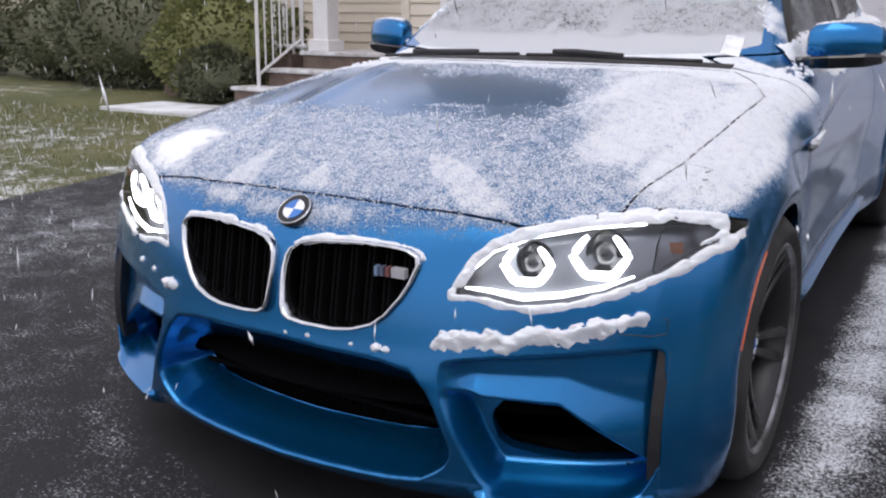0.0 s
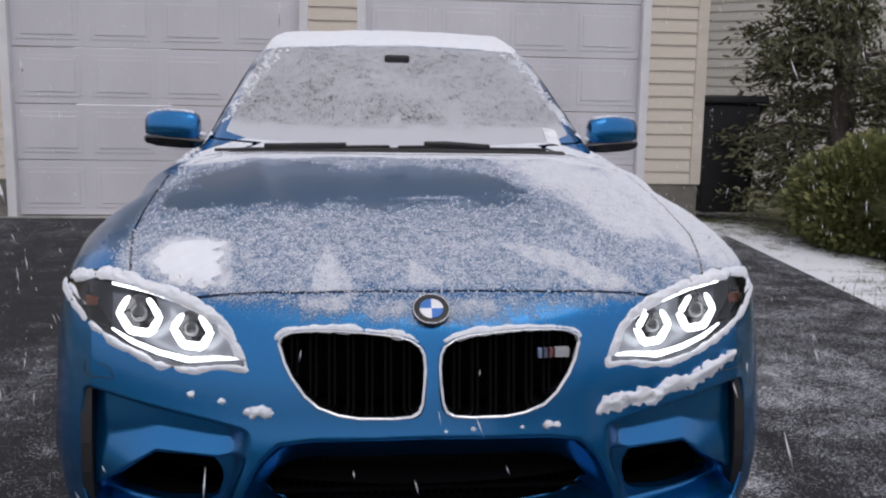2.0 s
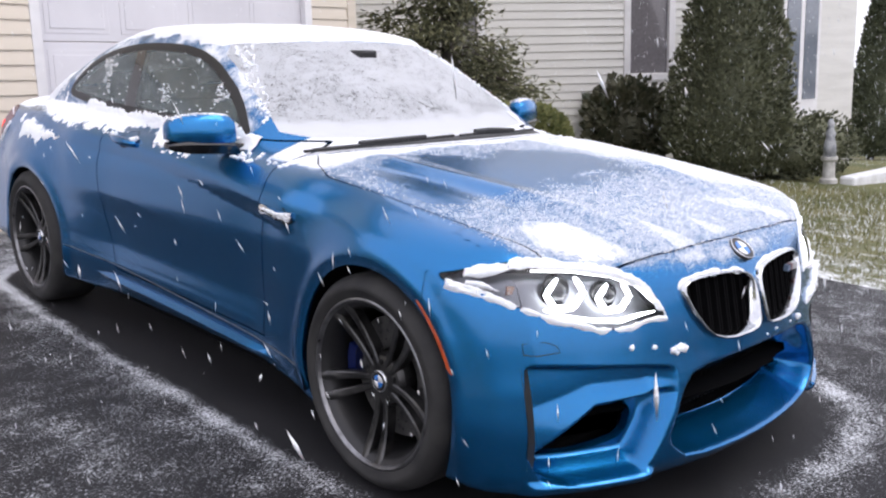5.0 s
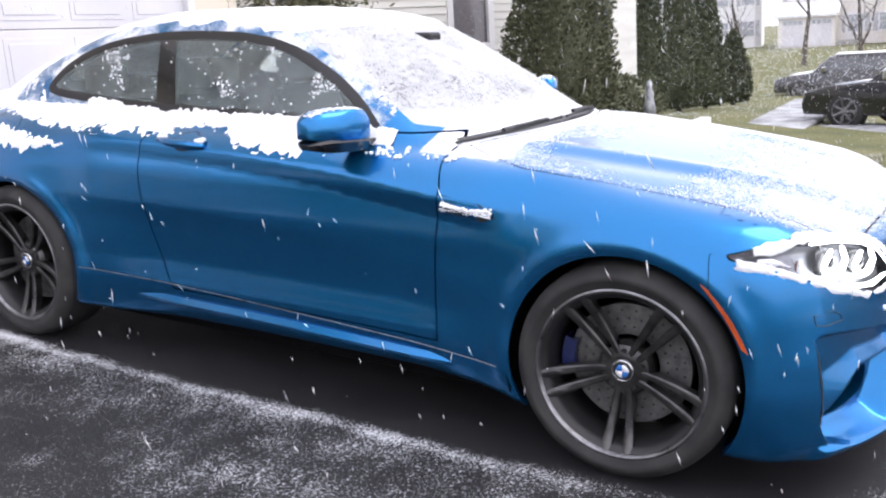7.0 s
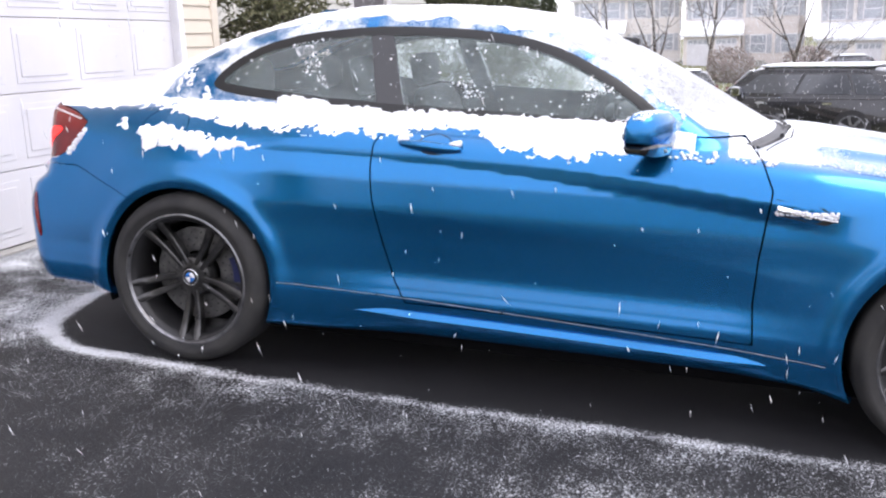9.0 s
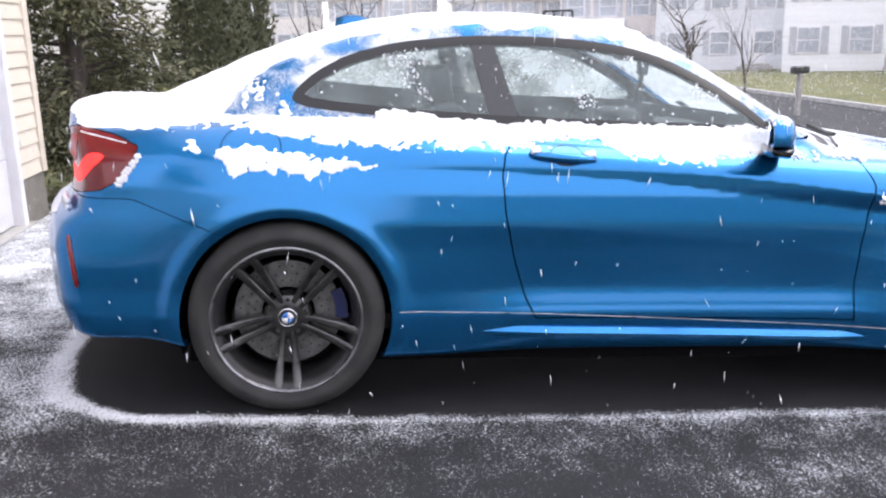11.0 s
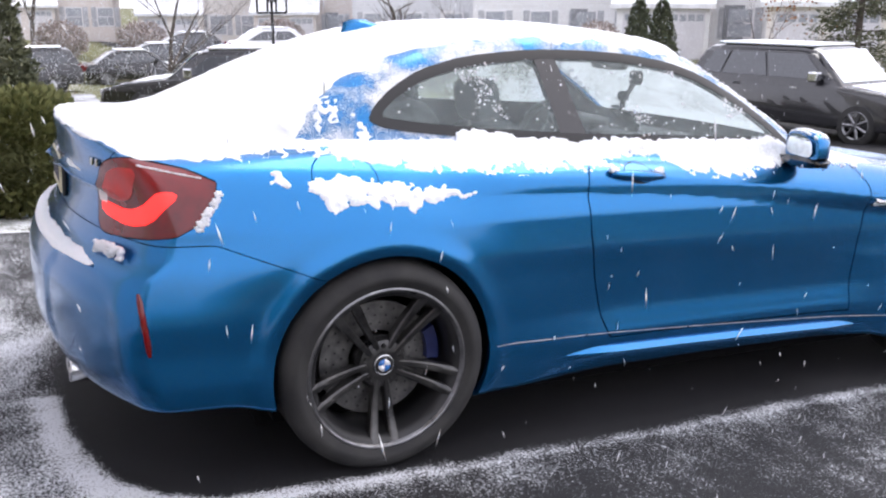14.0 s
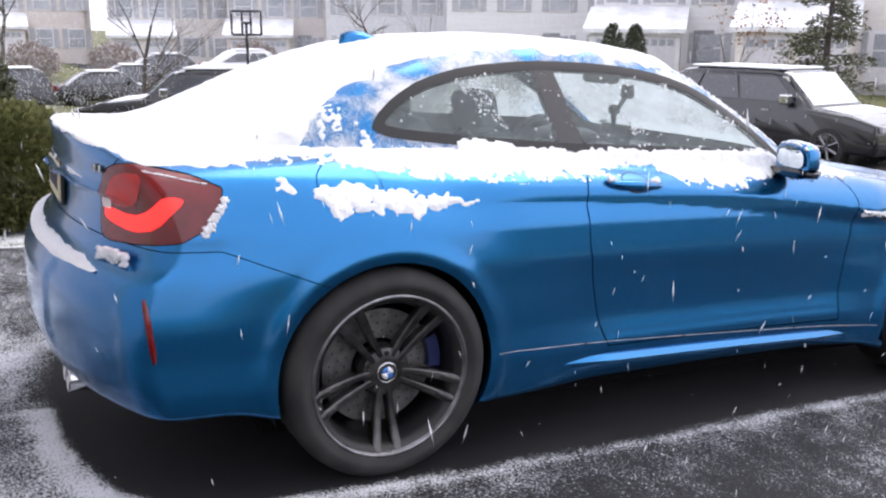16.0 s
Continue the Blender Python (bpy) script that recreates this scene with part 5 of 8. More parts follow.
def grass_look():
    m, nt, p = nodes_of("winter_lawn")
    n, f, g = noise_node(nt, 0.9, 5.0), noise_node(nt, 60, 4.0), noise_node(nt, 5.0, 6.0, 0.7)
    col = ramp(nt, n, [(0.3, (0.085, 0.10, 0.030)), (0.6, (0.16, 0.155, 0.055)), (0.8, (0.22, 0.19, 0.10))])
    col = mixc(nt, 0.6, col, ramp(nt, f, [(0.3, (0.3, 0.3, 0.3)), (0.7, (1, 1, 1))]), 'MULTIPLY')
    at = nt.nodes.new("ShaderNodeAttribute"); at.attribute_name = "snow"
    s = maths(nt, 'MULTIPLY_ADD', maths(nt, 'SUBTRACT', maths(nt, 'ADD', maths(nt, 'MULTIPLY', g, 0.6), maths(nt, 'MULTIPLY', f, 0.5)), 0.55), 2.4, at.outputs["Fac"])
    e = nt.nodes.new("ShaderNodeMapRange"); e.inputs[1].default_value, e.inputs[2].default_value = 0.42, 0.75
    nt.links.new(s, e.inputs[0])
    nt.links.new(mixc(nt, e.outputs[0], col, (0.82, 0.84, 0.87)), p.inputs["Base Color"])
    p.inputs["Roughness"].default_value = 0.9
    bump(nt, p, f, 0.8, 0.02)
    return m


def asphalt_look():
    m, nt, p = nodes_of("wet_asphalt_with_snow_grains")
    n, agg, big, g2 = noise_node(nt, 2.2, 5.0), noise_node(nt, 380, 3.0, 0.75), noise_node(nt, 6.0, 5.0, 0.65), noise_node(nt, 120, 3.0, 0.7)
    col = ramp(nt, n, [(0.3, (0.012, 0.012, 0.014)), (0.7, (0.028, 0.028, 0.031))])
    col = mixc(nt, 0.7, col, ramp(nt, agg, [(0.3, (0.35, 0.35, 0.35)), (0.7, (1, 1, 1))]), 'MULTIPLY')
    at = nt.nodes.new("ShaderNodeAttribute"); at.attribute_name = "snow"
    mix1 = maths(nt, 'ADD', maths(nt, 'MULTIPLY', agg, 0.25), maths(nt, 'ADD', maths(nt, 'MULTIPLY', g2, 0.75), maths(nt, 'MULTIPLY', big, 0.30)))
    s = maths(nt, 'MULTIPLY_ADD', maths(nt, 'SUBTRACT', mix1, 0.65), 2.6, at.outputs["Fac"])
    e = nt.nodes.new("ShaderNodeMapRange"); e.inputs[1].default_value, e.inputs[2].default_value = 0.54, 0.92
    nt.links.new(s, e.inputs[0])
    nt.links.new(mixc(nt, e.outputs[0], col, (0.80, 0.82, 0.86)), p.inputs["Base Color"])
    nt.links.new(maths(nt, 'MULTIPLY_ADD', n, 0.3, 0.50), p.inputs["Roughness"])
    p.inputs["Specular IOR Level"].default_value = 0.26
    bump(nt, p, maths(nt, 'ADD', agg, maths(nt, 'MULTIPLY', e.outputs[0], 0.6)), 0.7, 0.004)
    return m


def drive_snow(v):
    x, y = v[:, 0], v[:, 1]
    w = 0.05 * fbm(v * (1, 1, 0), 3.0, 11)
    d = inside(x, y, soften([(-0.95, -0.30), (-0.62, -0.68), (0.4, -0.78), (0.80, -0.62), (0.93, -0.30), (0.93, 3.15), (0.6, 3.55), (-0.45, 3.55), (-0.76, 3.40), (-0.93, 3.15)], 2)) + 0.5 * w
    out = 0.33 + 0.045 * step(1.0, 1.5, -x) * step(-0.6, 0.2, y) * (1 - step(0.8, 1.6, y)) - 0.055 * step(1.2, 1.6, -x) * step(1.0, 1.8, y) * (1 - step(3.1, 3.5, y)) + 0.05 * step(-0.6, 0.8, y) + 0.06 * step(-0.4, 0.8, x) + 0.09 * fbm(v * (1, 1, 0), 0.9, 21)
    right = np.exp(-((d - 0.05) / 0.035) ** 2) * (0.28 + 0.55 * step(2.4, 3.0, y)) * (x < 0) * step(-0.5, 0.3, y)
    left = np.exp(-((d - 0.12) / 0.10) ** 2) * (0.16 + 0.22 * step(-0.35, 0.1, y)) * step(0.2, 0.6, x) + 0.08 * step(0.8, 1.6, x) * step(-0.9, -0.2, y)
    fore = 0.05 * step(0.7, 1.1, -y) + 0.26 * np.exp(-((d - 0.10) / 0.07) ** 2) * step(0.30, 0.60, -y) * (0.7 + 0.8 * fbm(v * (1, 1, 0), 2.6, 23))
    band = 0.10 * np.exp(-((d - 0.15) / 0.12) ** 2) * (x < 0) * step(-0.5, 0.3, y)
    near = (0.23 + 0.22 * fbm(v * (1, 1, 0), 2.2, 31)) * step(3.40, 3.60, y - 0.10 * (x + 0.8)) * step(-1.35, -1.0, x)
    s = np.maximum(out + near + fore + band, 0) + right + left
    return np.clip(np.where(d < 0.02, s * step(-0.05, 0.02, d), s), 0, 1)


def lawn_snow(v):
    x, y = v[:, 0], v[:, 1]
    near_drive = np.exp(-np.maximum(0, np.abs(x + 0.5) - 3.1) / 0.9)
    return np.clip(0.20 + 0.25 * fbm(v * (1, 1, 0), 0.5, 41) + 0.46 * near_drive, 0, 1)


LAWN, ASPHALT = grass_look(), asphalt_look()
xs, ys = grow(-9.0, 14.0, 0.25, 700.0), grow(-12.0, 9.0, 0.25, 700.0)
sheet_mesh("ground", xs, ys, -0.03, LAWN, "winter lawn patched with thin snow", lawn_snow)


sheet_mesh("driveway", np.arange(-3.62, 2.66, 0.035), np.arange(-3.7, 4.56, 0.035), 0.0, ASPHALT, "black asphalt driveway specked with snow grains", drive_snow)
sheet_mesh("road", np.concatenate((np.arange(-60, -6, 1.5), np.arange(-6, 24, 0.3), np.arange(24, 130, 2.0))), np.arange(-11.2, -3.65, 0.15), -0.02, ASPHALT, "wet asphalt street", lambda v: 0.10 + 0.08 * fbm(v * (1, 1, 0), 0.7, 51))
CONCRETE = surface("concrete", (0.30, 0.29, 0.27), (0.46, 0.45, 0.43), 3.0, 0.85, bumpy=0.4, dist=0.004, fine=0.3)
KERB = surface("kerb_stone", (0.32, 0.31, 0.30), (0.50, 0.49, 0.48), 4.0, 0.85, bumpy=0.4, fine=0.3)
bm = bmesh.new()
for k in range(60):
    x = -40 + 2.6 * k
    z = gz(x, -11.3)
    box(bm, (x, -11.36, z - 0.2), (x + 2.58, -11.2, gz(x + 1.3, -11.2) + 0.11), 0.02)
tagged(part("kerb", bm, KERB), "pale stone kerb along the street", "kerb", "", "structure")
bm = bmesh.new()
box(bm, (-6.6, 3.95, -0.2), (-3.62, 4.78, gz(0, 4.0) + 0.004), 0.01)
tagged(part("front_path", bm, surface("snowy_concrete", (0.45, 0.45, 0.45), (0.8, 0.82, 0.85), 2.5, 0.85, bumpy=0.4)), "concrete path thinly covered with snow", "path", "", "structure")
bm = bmesh.new()
for (x0, y0, x1, y1) in ((9.2, 1.6, 20.0, 2.8), (10.9, -3.6, 14.6, 1.6)):
    box(bm, (x0, y0, gz(x0, y0) - 0.35), (x1, y1, gz((x0 + x1) / 2, (y0 + y1) / 2) + 0.01), 0.01)
tagged(part("neighbour_drive", bm, surface("grey_drive", (0.16, 0.16, 0.17), (0.42, 0.43, 0.45), 2.0, 0.8, bumpy=0.3)), "grey neighbouring drive with thin snow", "driveway", "", "structure")
boxes = bmesh.new(); box(boxes, (9.3, 2.75, gz(9.3, 2.7) - 0.2), (11.6, 2.95, gz(10, 2.8) + 0.12), 0.03)
tagged(part("garden_edging", boxes, surface("white_stone", (0.55, 0.55, 0.55), (0.75, 0.76, 0.78), 5, 0.8)), "low white stone edging topped with snow", "edging", "", "structure")

# ---- our house: garage front, porch, entry wall ----
SIDING = surface("cream_siding", (0.58, 0.52, 0.43), (0.68, 0.61, 0.52), 2.0, 0.6, stretch=(0.3, 1, 4), bumpy=0.15, dist=0.002)
SIDING2 = surface("white_siding", (0.58, 0.57, 0.54), (0.68, 0.67, 0.64), 2.0, 0.6, stretch=(0.3, 1, 4), bumpy=0.15, dist=0.002)
TRIM = surface("white_trim", (0.66, 0.65, 0.66), (0.76, 0.75, 0.76), 3.0, 0.5)
DOORWHITE = surface("garage_door_white", (0.58, 0.57, 0.60), (0.66, 0.65, 0.68), 1.5, 0.45, stretch=(1, 1, 0.5))
FOUND = surface("foundation_block", (0.16, 0.15, 0.13), (0.27, 0.25, 0.22), 5.0, 0.9, bumpy=0.5, dist=0.006, fine=0.4)
BRICKT = surface("brown_step_stone", (0.11, 0.08, 0.065), (0.18, 0.13, 0.105), 9.0, 0.85, bumpy=0.4, fine=0.3)
TREADT = surface("snowy_tread", (0.35, 0.33, 0.32), (0.66, 0.67, 0.69), 6.0, 0.85, bumpy=0.4)
HOUSE_Z, HOUSE_Y = 0.25, 4.56


def board_mesh(length, height, mat):
    bm = bmesh.new()
    prism(bm, [(0.0, 0.0), (-0.016, 0.0), (-0.018, 0.006), (-0.004, height + 0.012), (0.0, height + 0.012)], 0, length, 'x')
    me = bpy.data.meshes.new("siding_board"); bm.to_mesh(me); bm.free()
    me.materials.append(mat)
    return me


def sided(name, length, z0, z1, m, mat, label, pitch=0.102, holes=()):
    """A wall of lapped boards: runs along its own x, faces its own -y. holes: (x0, x1, z0, z1) left open."""
    bm = bmesh.new()
    cuts_x = sorted({0.0, length, *[h[0] for h in holes], *[h[1] for h in holes]})
    cuts_z = sorted({z0, z1, *[h[2] for h in holes], *[h[3] for h in holes]})
    for xa, xb in zip(cuts_x, cuts_x[1:]):
        for za, zb in zip(cuts_z, cuts_z[1:]):
            if not any(h[0] <= (xa + xb) / 2 <= h[1] and h[2] <= (za + zb) / 2 <= h[3] for h in holes):
                box(bm, (xa, 0.0, za), (xb, 0.16, zb))
    w = part(name, bm, mat)
    w.matrix_world = m
    tagged(w, label, "wall", "", "structure")
    shared = {}
    n = int((z1 - z0) / pitch)
    for k in range(n):
        z = z0 + k * pitch
        runs = [(0.0, length)]
        for h in holes:
            if h[2] - pitch * 0.6 < z < h[3] - pitch * 0.3:
                runs = [r for a, b in runs for r in ((a, min(b, h[0])), (max(a, h[1]), b)) if r[1] - r[0] > 0.02]
        for a, b in runs:
            key = round(b - a, 3)
            if key not in shared:
                shared[key] = board_mesh(key, pitch, mat)
            o = new("siding_board", shared[key]); o.parent = w
            o.location = (a, 0, z)
    return w


def upright(x, y, z, turn=0.0):
    return pose(x, y, z, 0, 0, turn)


for k, (a, b) in enumerate(((-3.22, -2.84), (-0.53, -0.155), (2.20, 2.66))):
    sided("wall_garage_%d" % (k + 1), b - a, 0.30 if k != 1 else 0.02, 2.95, upright(a, HOUSE_Y, HOUSE_Z), SIDING, "cream lapped siding beside the garage doors")
    if k != 1:
        tagged(boxed("foundation", (a - 0.01, HOUSE_Y - 0.005, HOUSE_Z - 0.4), (b + 0.0, HOUSE_Y + 0.2, HOUSE_Z + 0.298), FOUND, bev=0.006), "rough concrete foundation under the siding", "foundation", "", "structure")
tagged(boxed("trim", (2.585, HOUSE_Y - 0.028, HOUSE_Z + 0.30), (2.675, HOUSE_Y + 0.05, HOUSE_Z + 2.95), SIDING, bev=0.004), "cream corner trim board", "trim", "", "structure")
tagged(boxed("trim", (-3.235, HOUSE_Y - 0.028, HOUSE_Z + 0.30), (-3.15, HOUSE_Y + 0.05, HOUSE_Z + 2.95), SIDING, bev=0.004), "cream corner trim board", "trim", "", "structure")
for x in (-2.84, -0.60, -0.155, 2.13):
    tagged(boxed("trim", (x, HOUSE_Y - 0.02, HOUSE_Z - 0.2), (x + 0.07, HOUSE_Y + 0.14, HOUSE_Z + 2.16), TRIM, bev=0.004), "white garage door jamb", "trim", "", "structure")
tagged(boxed("wall_above_doors", (-3.2, HOUSE_Y + 0.012, HOUSE_Z + 2.16), (2.66, HOUSE_Y + 0.2, HOUSE_Z + 5.2), SIDING), "cream wall above the garage doors", "wall", "", "structure")
tagged(boxed("roof", (-3.5, HOUSE_Y - 0.35, HOUSE_Z + 2.95), (2.95, HOUSE_Y + 0.05, HOUSE_Z + 3.1), TRIM, bev=0.01), "white eave over the garage", "roof", "", "structure")
tagged(boxed("wall_garage_side", (2.46, HOUSE_Y + 0.16, HOUSE_Z - 0.3), (2.66, 13.0, HOUSE_Z + 5.2), SIDING), "cream side wall of the garage", "wall", "", "structure")
tagged(boxed("wall_porch_side", (-3.22, HOUSE_Y + 0.16, HOUSE_Z - 0.3), (-3.02, 7.0, HOUSE_Z + 5.2), SIDING), "cream side wall beside the porch", "wall", "", "structure")
tagged(boxed("garage_apron", (-2.9, HOUSE_Y - 0.05, HOUSE_Z - 0.5), (2.3, HOUSE_Y + 0.3, HOUSE_Z + 0.012), CONCRETE), "concrete garage sill", "floor", "", "structure")


def garage_door(x0, x1, n, handle):
    """A sectional door: five rows of raised panels."""
    d = thing("door_garage", "white sectional garage door with raised panels", "garage door", kind="structure")
    w = x1 - x0
    for r in range(5):
        z0 = HOUSE_Z + 0.02 + 0.43 * r
        boxed("door_section", (x0, HOUSE_Y + 0.045, z0), (x1, HOUSE_Y + 0.09, z0 + 0.425), DOORWHITE, d, "", 0.004)
        for c in range(n):
            a, b = x0 + w * c / n + 0.045, x0 + w * (c + 1) / n - 0.045
            bm = bmesh.new()
            box(bm, (a, HOUSE_Y + 0.041, z0 + 0.055), (b, HOUSE_Y + 0.05, z0 + 0.37), 0.002)
            part("raised_panel", bm, DOORWHITE, d)
            bm = bmesh.new()
            box(bm, (a + 0.035, HOUSE_Y + 0.036, z0 + 0.09), (b - 0.035, HOUSE_Y + 0.045, z0 + 0.335), 0.003)
            part("panel_field", bm, DOORWHITE, d)
    if handle is not None:
        boxed("pull_handle", (handle - 0.07, HOUSE_Y + 0.0, HOUSE_Z + 0.06), (handle + 0.07, HOUSE_Y + 0.03, HOUSE_Z + 0.085), STEEL, d, "", 0.006)
        boxed("lock", (handle - 0.03, HOUSE_Y + 0.005, HOUSE_Z + 0.78), (handle + 0.03, HOUSE_Y + 0.03, HOUSE_Z + 0.80), STEEL, d, "", 0.004)


garage_door(-2.77, -0.60, 4, -1.66)
garage_door(-0.085, 2.13, 4, 1.02)

# porch: three stone steps, landing, rails, column, entry wall
pz = gz(0, 4.7)
steps = thing("porch_steps", "brown stone porch steps with snow on the treads", "steps", kind="structure")
for k in range(3):
    y = 4.80 + 0.30 * k
    x0 = -5.55 + 0.22 * k
    boxed("riser", (x0 + 0.03, y, pz - 0.15 + 0.0), (-3.26, 7.0, pz + 0.18 * (k + 1) - 0.045), BRICKT, steps, "", 0.006)
    boxed("tread", (x0, y - 0.03, pz + 0.18 * (k + 1) - 0.045 + 0.002), (-3.25, 7.0 if k == 2 else y + 0.31, pz + 0.18 * (k + 1)), TREADT, steps, "", 0.012)
for x in (-5.28, -3.36):
    rail = thing("porch_rail", "white metal stair rail", "railing", group="porch rails")
    bm = bmesh.new()
    a, b = Vector((x, 4.92, pz + 0.18)), Vector((x, 5.62, pz + 0.54))
    for p, h in ((a, 0.92), (b, 0.95)):
        bm2 = bmesh.new(); tube(bm2, [p, p + Vector((0, 0, h))], 0.02, 8); part("post", bm2, TRIM, rail)
    bm = bmesh.new(); tube(bm, [a + Vector((0, -0.12, 0.86)), b + Vector((0, 0, 0.95)), b + Vector((0, 0.5, 0.95))], 0.022, 8); part("handrail", bm, TRIM, rail)
    bm = bmesh.new(); tube(bm, [a + Vector((0, 0, 0.12)), b + Vector((0, 0, 0.12))], 0.016, 6); part("lower_rail", bm, TRIM, rail)
    for k in range(1, 6):
        p = a.lerp(b, k / 6)
        bm = bmesh.new(); tube(bm, [p + Vector((0, 0, 0.12)), p + Vector((0, 0, 0.93))], 0.009, 6); part("baluster", bm, TRIM, rail)
rail = thing("porch_rail", "white porch balustrade along the landing", "railing", group="porch rails")
for k in range(16):
    bm = bmesh.new(); tube(bm, [(-7.2 + 0.13 * k, 5.6, pz + 0.5), (-7.2 + 0.13 * k, 5.6, pz + 1.38)], 0.016, 6); part("baluster", bm, TRIM, rail)
for z in (0.58, 1.38):
    bm = bmesh.new(); tube(bm, [(-7.25, 5.6, pz + z), (-5.2, 5.6, pz + z)], 0.025, 6); part("rail_bar", bm, TRIM, rail)
tagged(boxed("porch_floor", (-7.3, 5.45, pz - 0.2), (-5.3, 7.0, pz + 0.50), BRICKT, bev=0.01), "brown stone porch base", "porch", "", "structure")
col = thing("porch_column", "square white porch column", "column", kind="structure")
boxed("shaft", (-5.02, 5.50, pz + 0.54), (-4.82, 5.70, pz + 3.0), TRIM, col, "", 0.01)
boxed("base", (-5.06, 5.46, pz + 0.54), (-4.78, 5.74, pz + 0.66), TRIM, col, "", 0.01)
sided("wall_entry", 15.0, 0.0, 3.2, upright(-18.2, 6.9, pz + 0.5), SIDING, "cream siding behind the porch", 0.115, ((10.75, 12.35, 0.75, 2.2), (13.55, 14.5, 0.0, 2.1)))
win = thing("window_entry", "dark window with white frame and grey shutters", "window", kind="structure")
DARKPANE = plain("dark_pane", (0.03, 0.035, 0.04), 0.08, coat=0.5)
boxed("pane", (-7.45, 6.93, pz + 1.25), (-5.85, 6.96, pz + 2.7), DARKPANE, win)
for lo, hi in (((-7.45, 6.86, pz + 1.25), (-5.85, 6.93, pz + 1.32)), ((-7.45, 6.86, pz + 2.63), (-5.85, 6.93, pz + 2.7)), ((-7.45, 6.86, pz + 1.25), (-7.38, 6.93, pz + 2.7)), ((-5.92, 6.86, pz + 1.25), (-5.85, 6.93, pz + 2.7)), ((-6.69, 6.87, pz + 1.25), (-6.62, 6.93, pz + 2.7))):
    boxed("frame_bar", lo, hi, TRIM, win, "", 0.004)
SHUT = plain("grey_shutter", (0.22, 0.23, 0.25), 0.6)
for x in (-7.85, -5.83):
    boxed("shutter", (x, 6.85, pz + 1.2), (x + 0.36, 6.885, pz + 2.75), SHUT, win, "", 0.006)
ent = thing("door_entry", "white panelled front door", "door", kind="structure")
boxed("leaf", (-4.62, 6.94, pz + 0.52), (-3.73, 6.99, pz + 2.58), TRIM, ent, "", 0.004)
for x in (-4.50, -4.13):
    for z0, z1 in ((0.62, 1.25), (1.38, 2.40)):
        boxed("door_panel", (x, 6.925, pz + z0), (x + 0.28, 6.945, pz + z1), TRIM, ent, "", 0.008)

# ---- leaves, bushes, trees ----
def foliage_look(name, dark, light, snow=0.0):
    m, nt, p = nodes_of(name)
    g = nt.nodes.new("ShaderNodeNewGeometry")
    col = ramp(nt, g.outputs["Random Per Island"], [(0.0, dark), (0.85 - snow, light), (0.9 - snow, light), (0.905 - snow if not snow else 0.97 - snow, light if not snow else (0.75, 0.77, 0.8))])
    nt.links.new(col, p.inputs["Base Color"])
    p.inputs["Roughness"].default_value = 0.65
    return m


def leaf_cloud(name, pts, dirs, size, mat, parent, slim=0.45, seed=1):
    """One mesh of many small folded leaves at the points."""
    rng = np.random.default_rng(seed)
    n = len(pts)
    d = dirs + rng.normal(0, 0.6, (n, 3)); d /= np.linalg.norm(d, axis=1, keepdims=True)
    side = np.cross(d, rng.normal(0, 1, (n, 3))); side /= np.maximum(np.linalg.norm(side, axis=1, keepdims=True), 1e-6)
    s = size * rng.uniform(0.6, 1.4, (n, 1))
    nrm = np.cross(d, side)
    v = np.stack((pts, pts + d * s * 0.5 + side * s * slim + nrm * s * 0.1, pts + d * s, pts + d * s * 0.5 - side * s * slim + nrm * s * 0.1), 1).reshape(-1, 3)
    f = np.arange(4 * n).reshape(-1, 4)
    return quads(name, v, f, mat, parent, "", None, None, False)


def ball_points(n, size, rng, inner=0.55, lump=0.14, flat_base=True):
    d = rng.normal(0, 1, (n, 3)); d /= np.linalg.norm(d, axis=1, keepdims=True)
    r = (inner + (1 - inner) * rng.uniform(0, 1, (n, 1)) ** 0.5) * (1 + lump * fbm(d, 2.2, 7)[:, None])
    p = d * r * np.array(size)
    if flat_base:
        p[:, 2] = np.maximum(p[:, 2], -0.8 * size[2] + rng.uniform(0, 0.15, n) * size[2])
    return p, d


def bush(name, at, size, n, leaf, mat, label, seed, twig=None):
    rng = np.random.default_rng(seed)
    b = thing(name, label, "bush")
    b.location = at
    p, d = ball_points(n, size, rng)
    p[:, 2] += 0.8 * size[2]
    leaf_cloud("foliage", p, d + (0, 0, 0.35), leaf, mat, b, seed=seed)
    bm = bmesh.new()
    for k in range(16):
        e = p[rng.integers(0, n)] * 0.9
        tube(bm, [(0.05 * math.cos(k), 0.05 * math.sin(k), -0.03), Vector(e) * 0.5, e], [0.012, 0.008, 0.004], 5)
    part("inner_wood", bm, BARK, b)
    core = bmesh.new(); bmesh.ops.create_icosphere(core, subdivisions=3, radius=1.0)
    for v in core.verts:
        q = 0.72 * (1 + 0.15 * math.sin(7 * v.co.x + 5 * v.co.z) * math.sin(6 * v.co.y))
        v.co = Vector((v.co.x * size[0] * q, v.co.y * size[1] * q, (v.co.z * q + 0.8) * size[2]))
        v.co.z = max(v.co.z, 0.02)
    part("inner_foliage", core, mat, b, "", True)
    return b


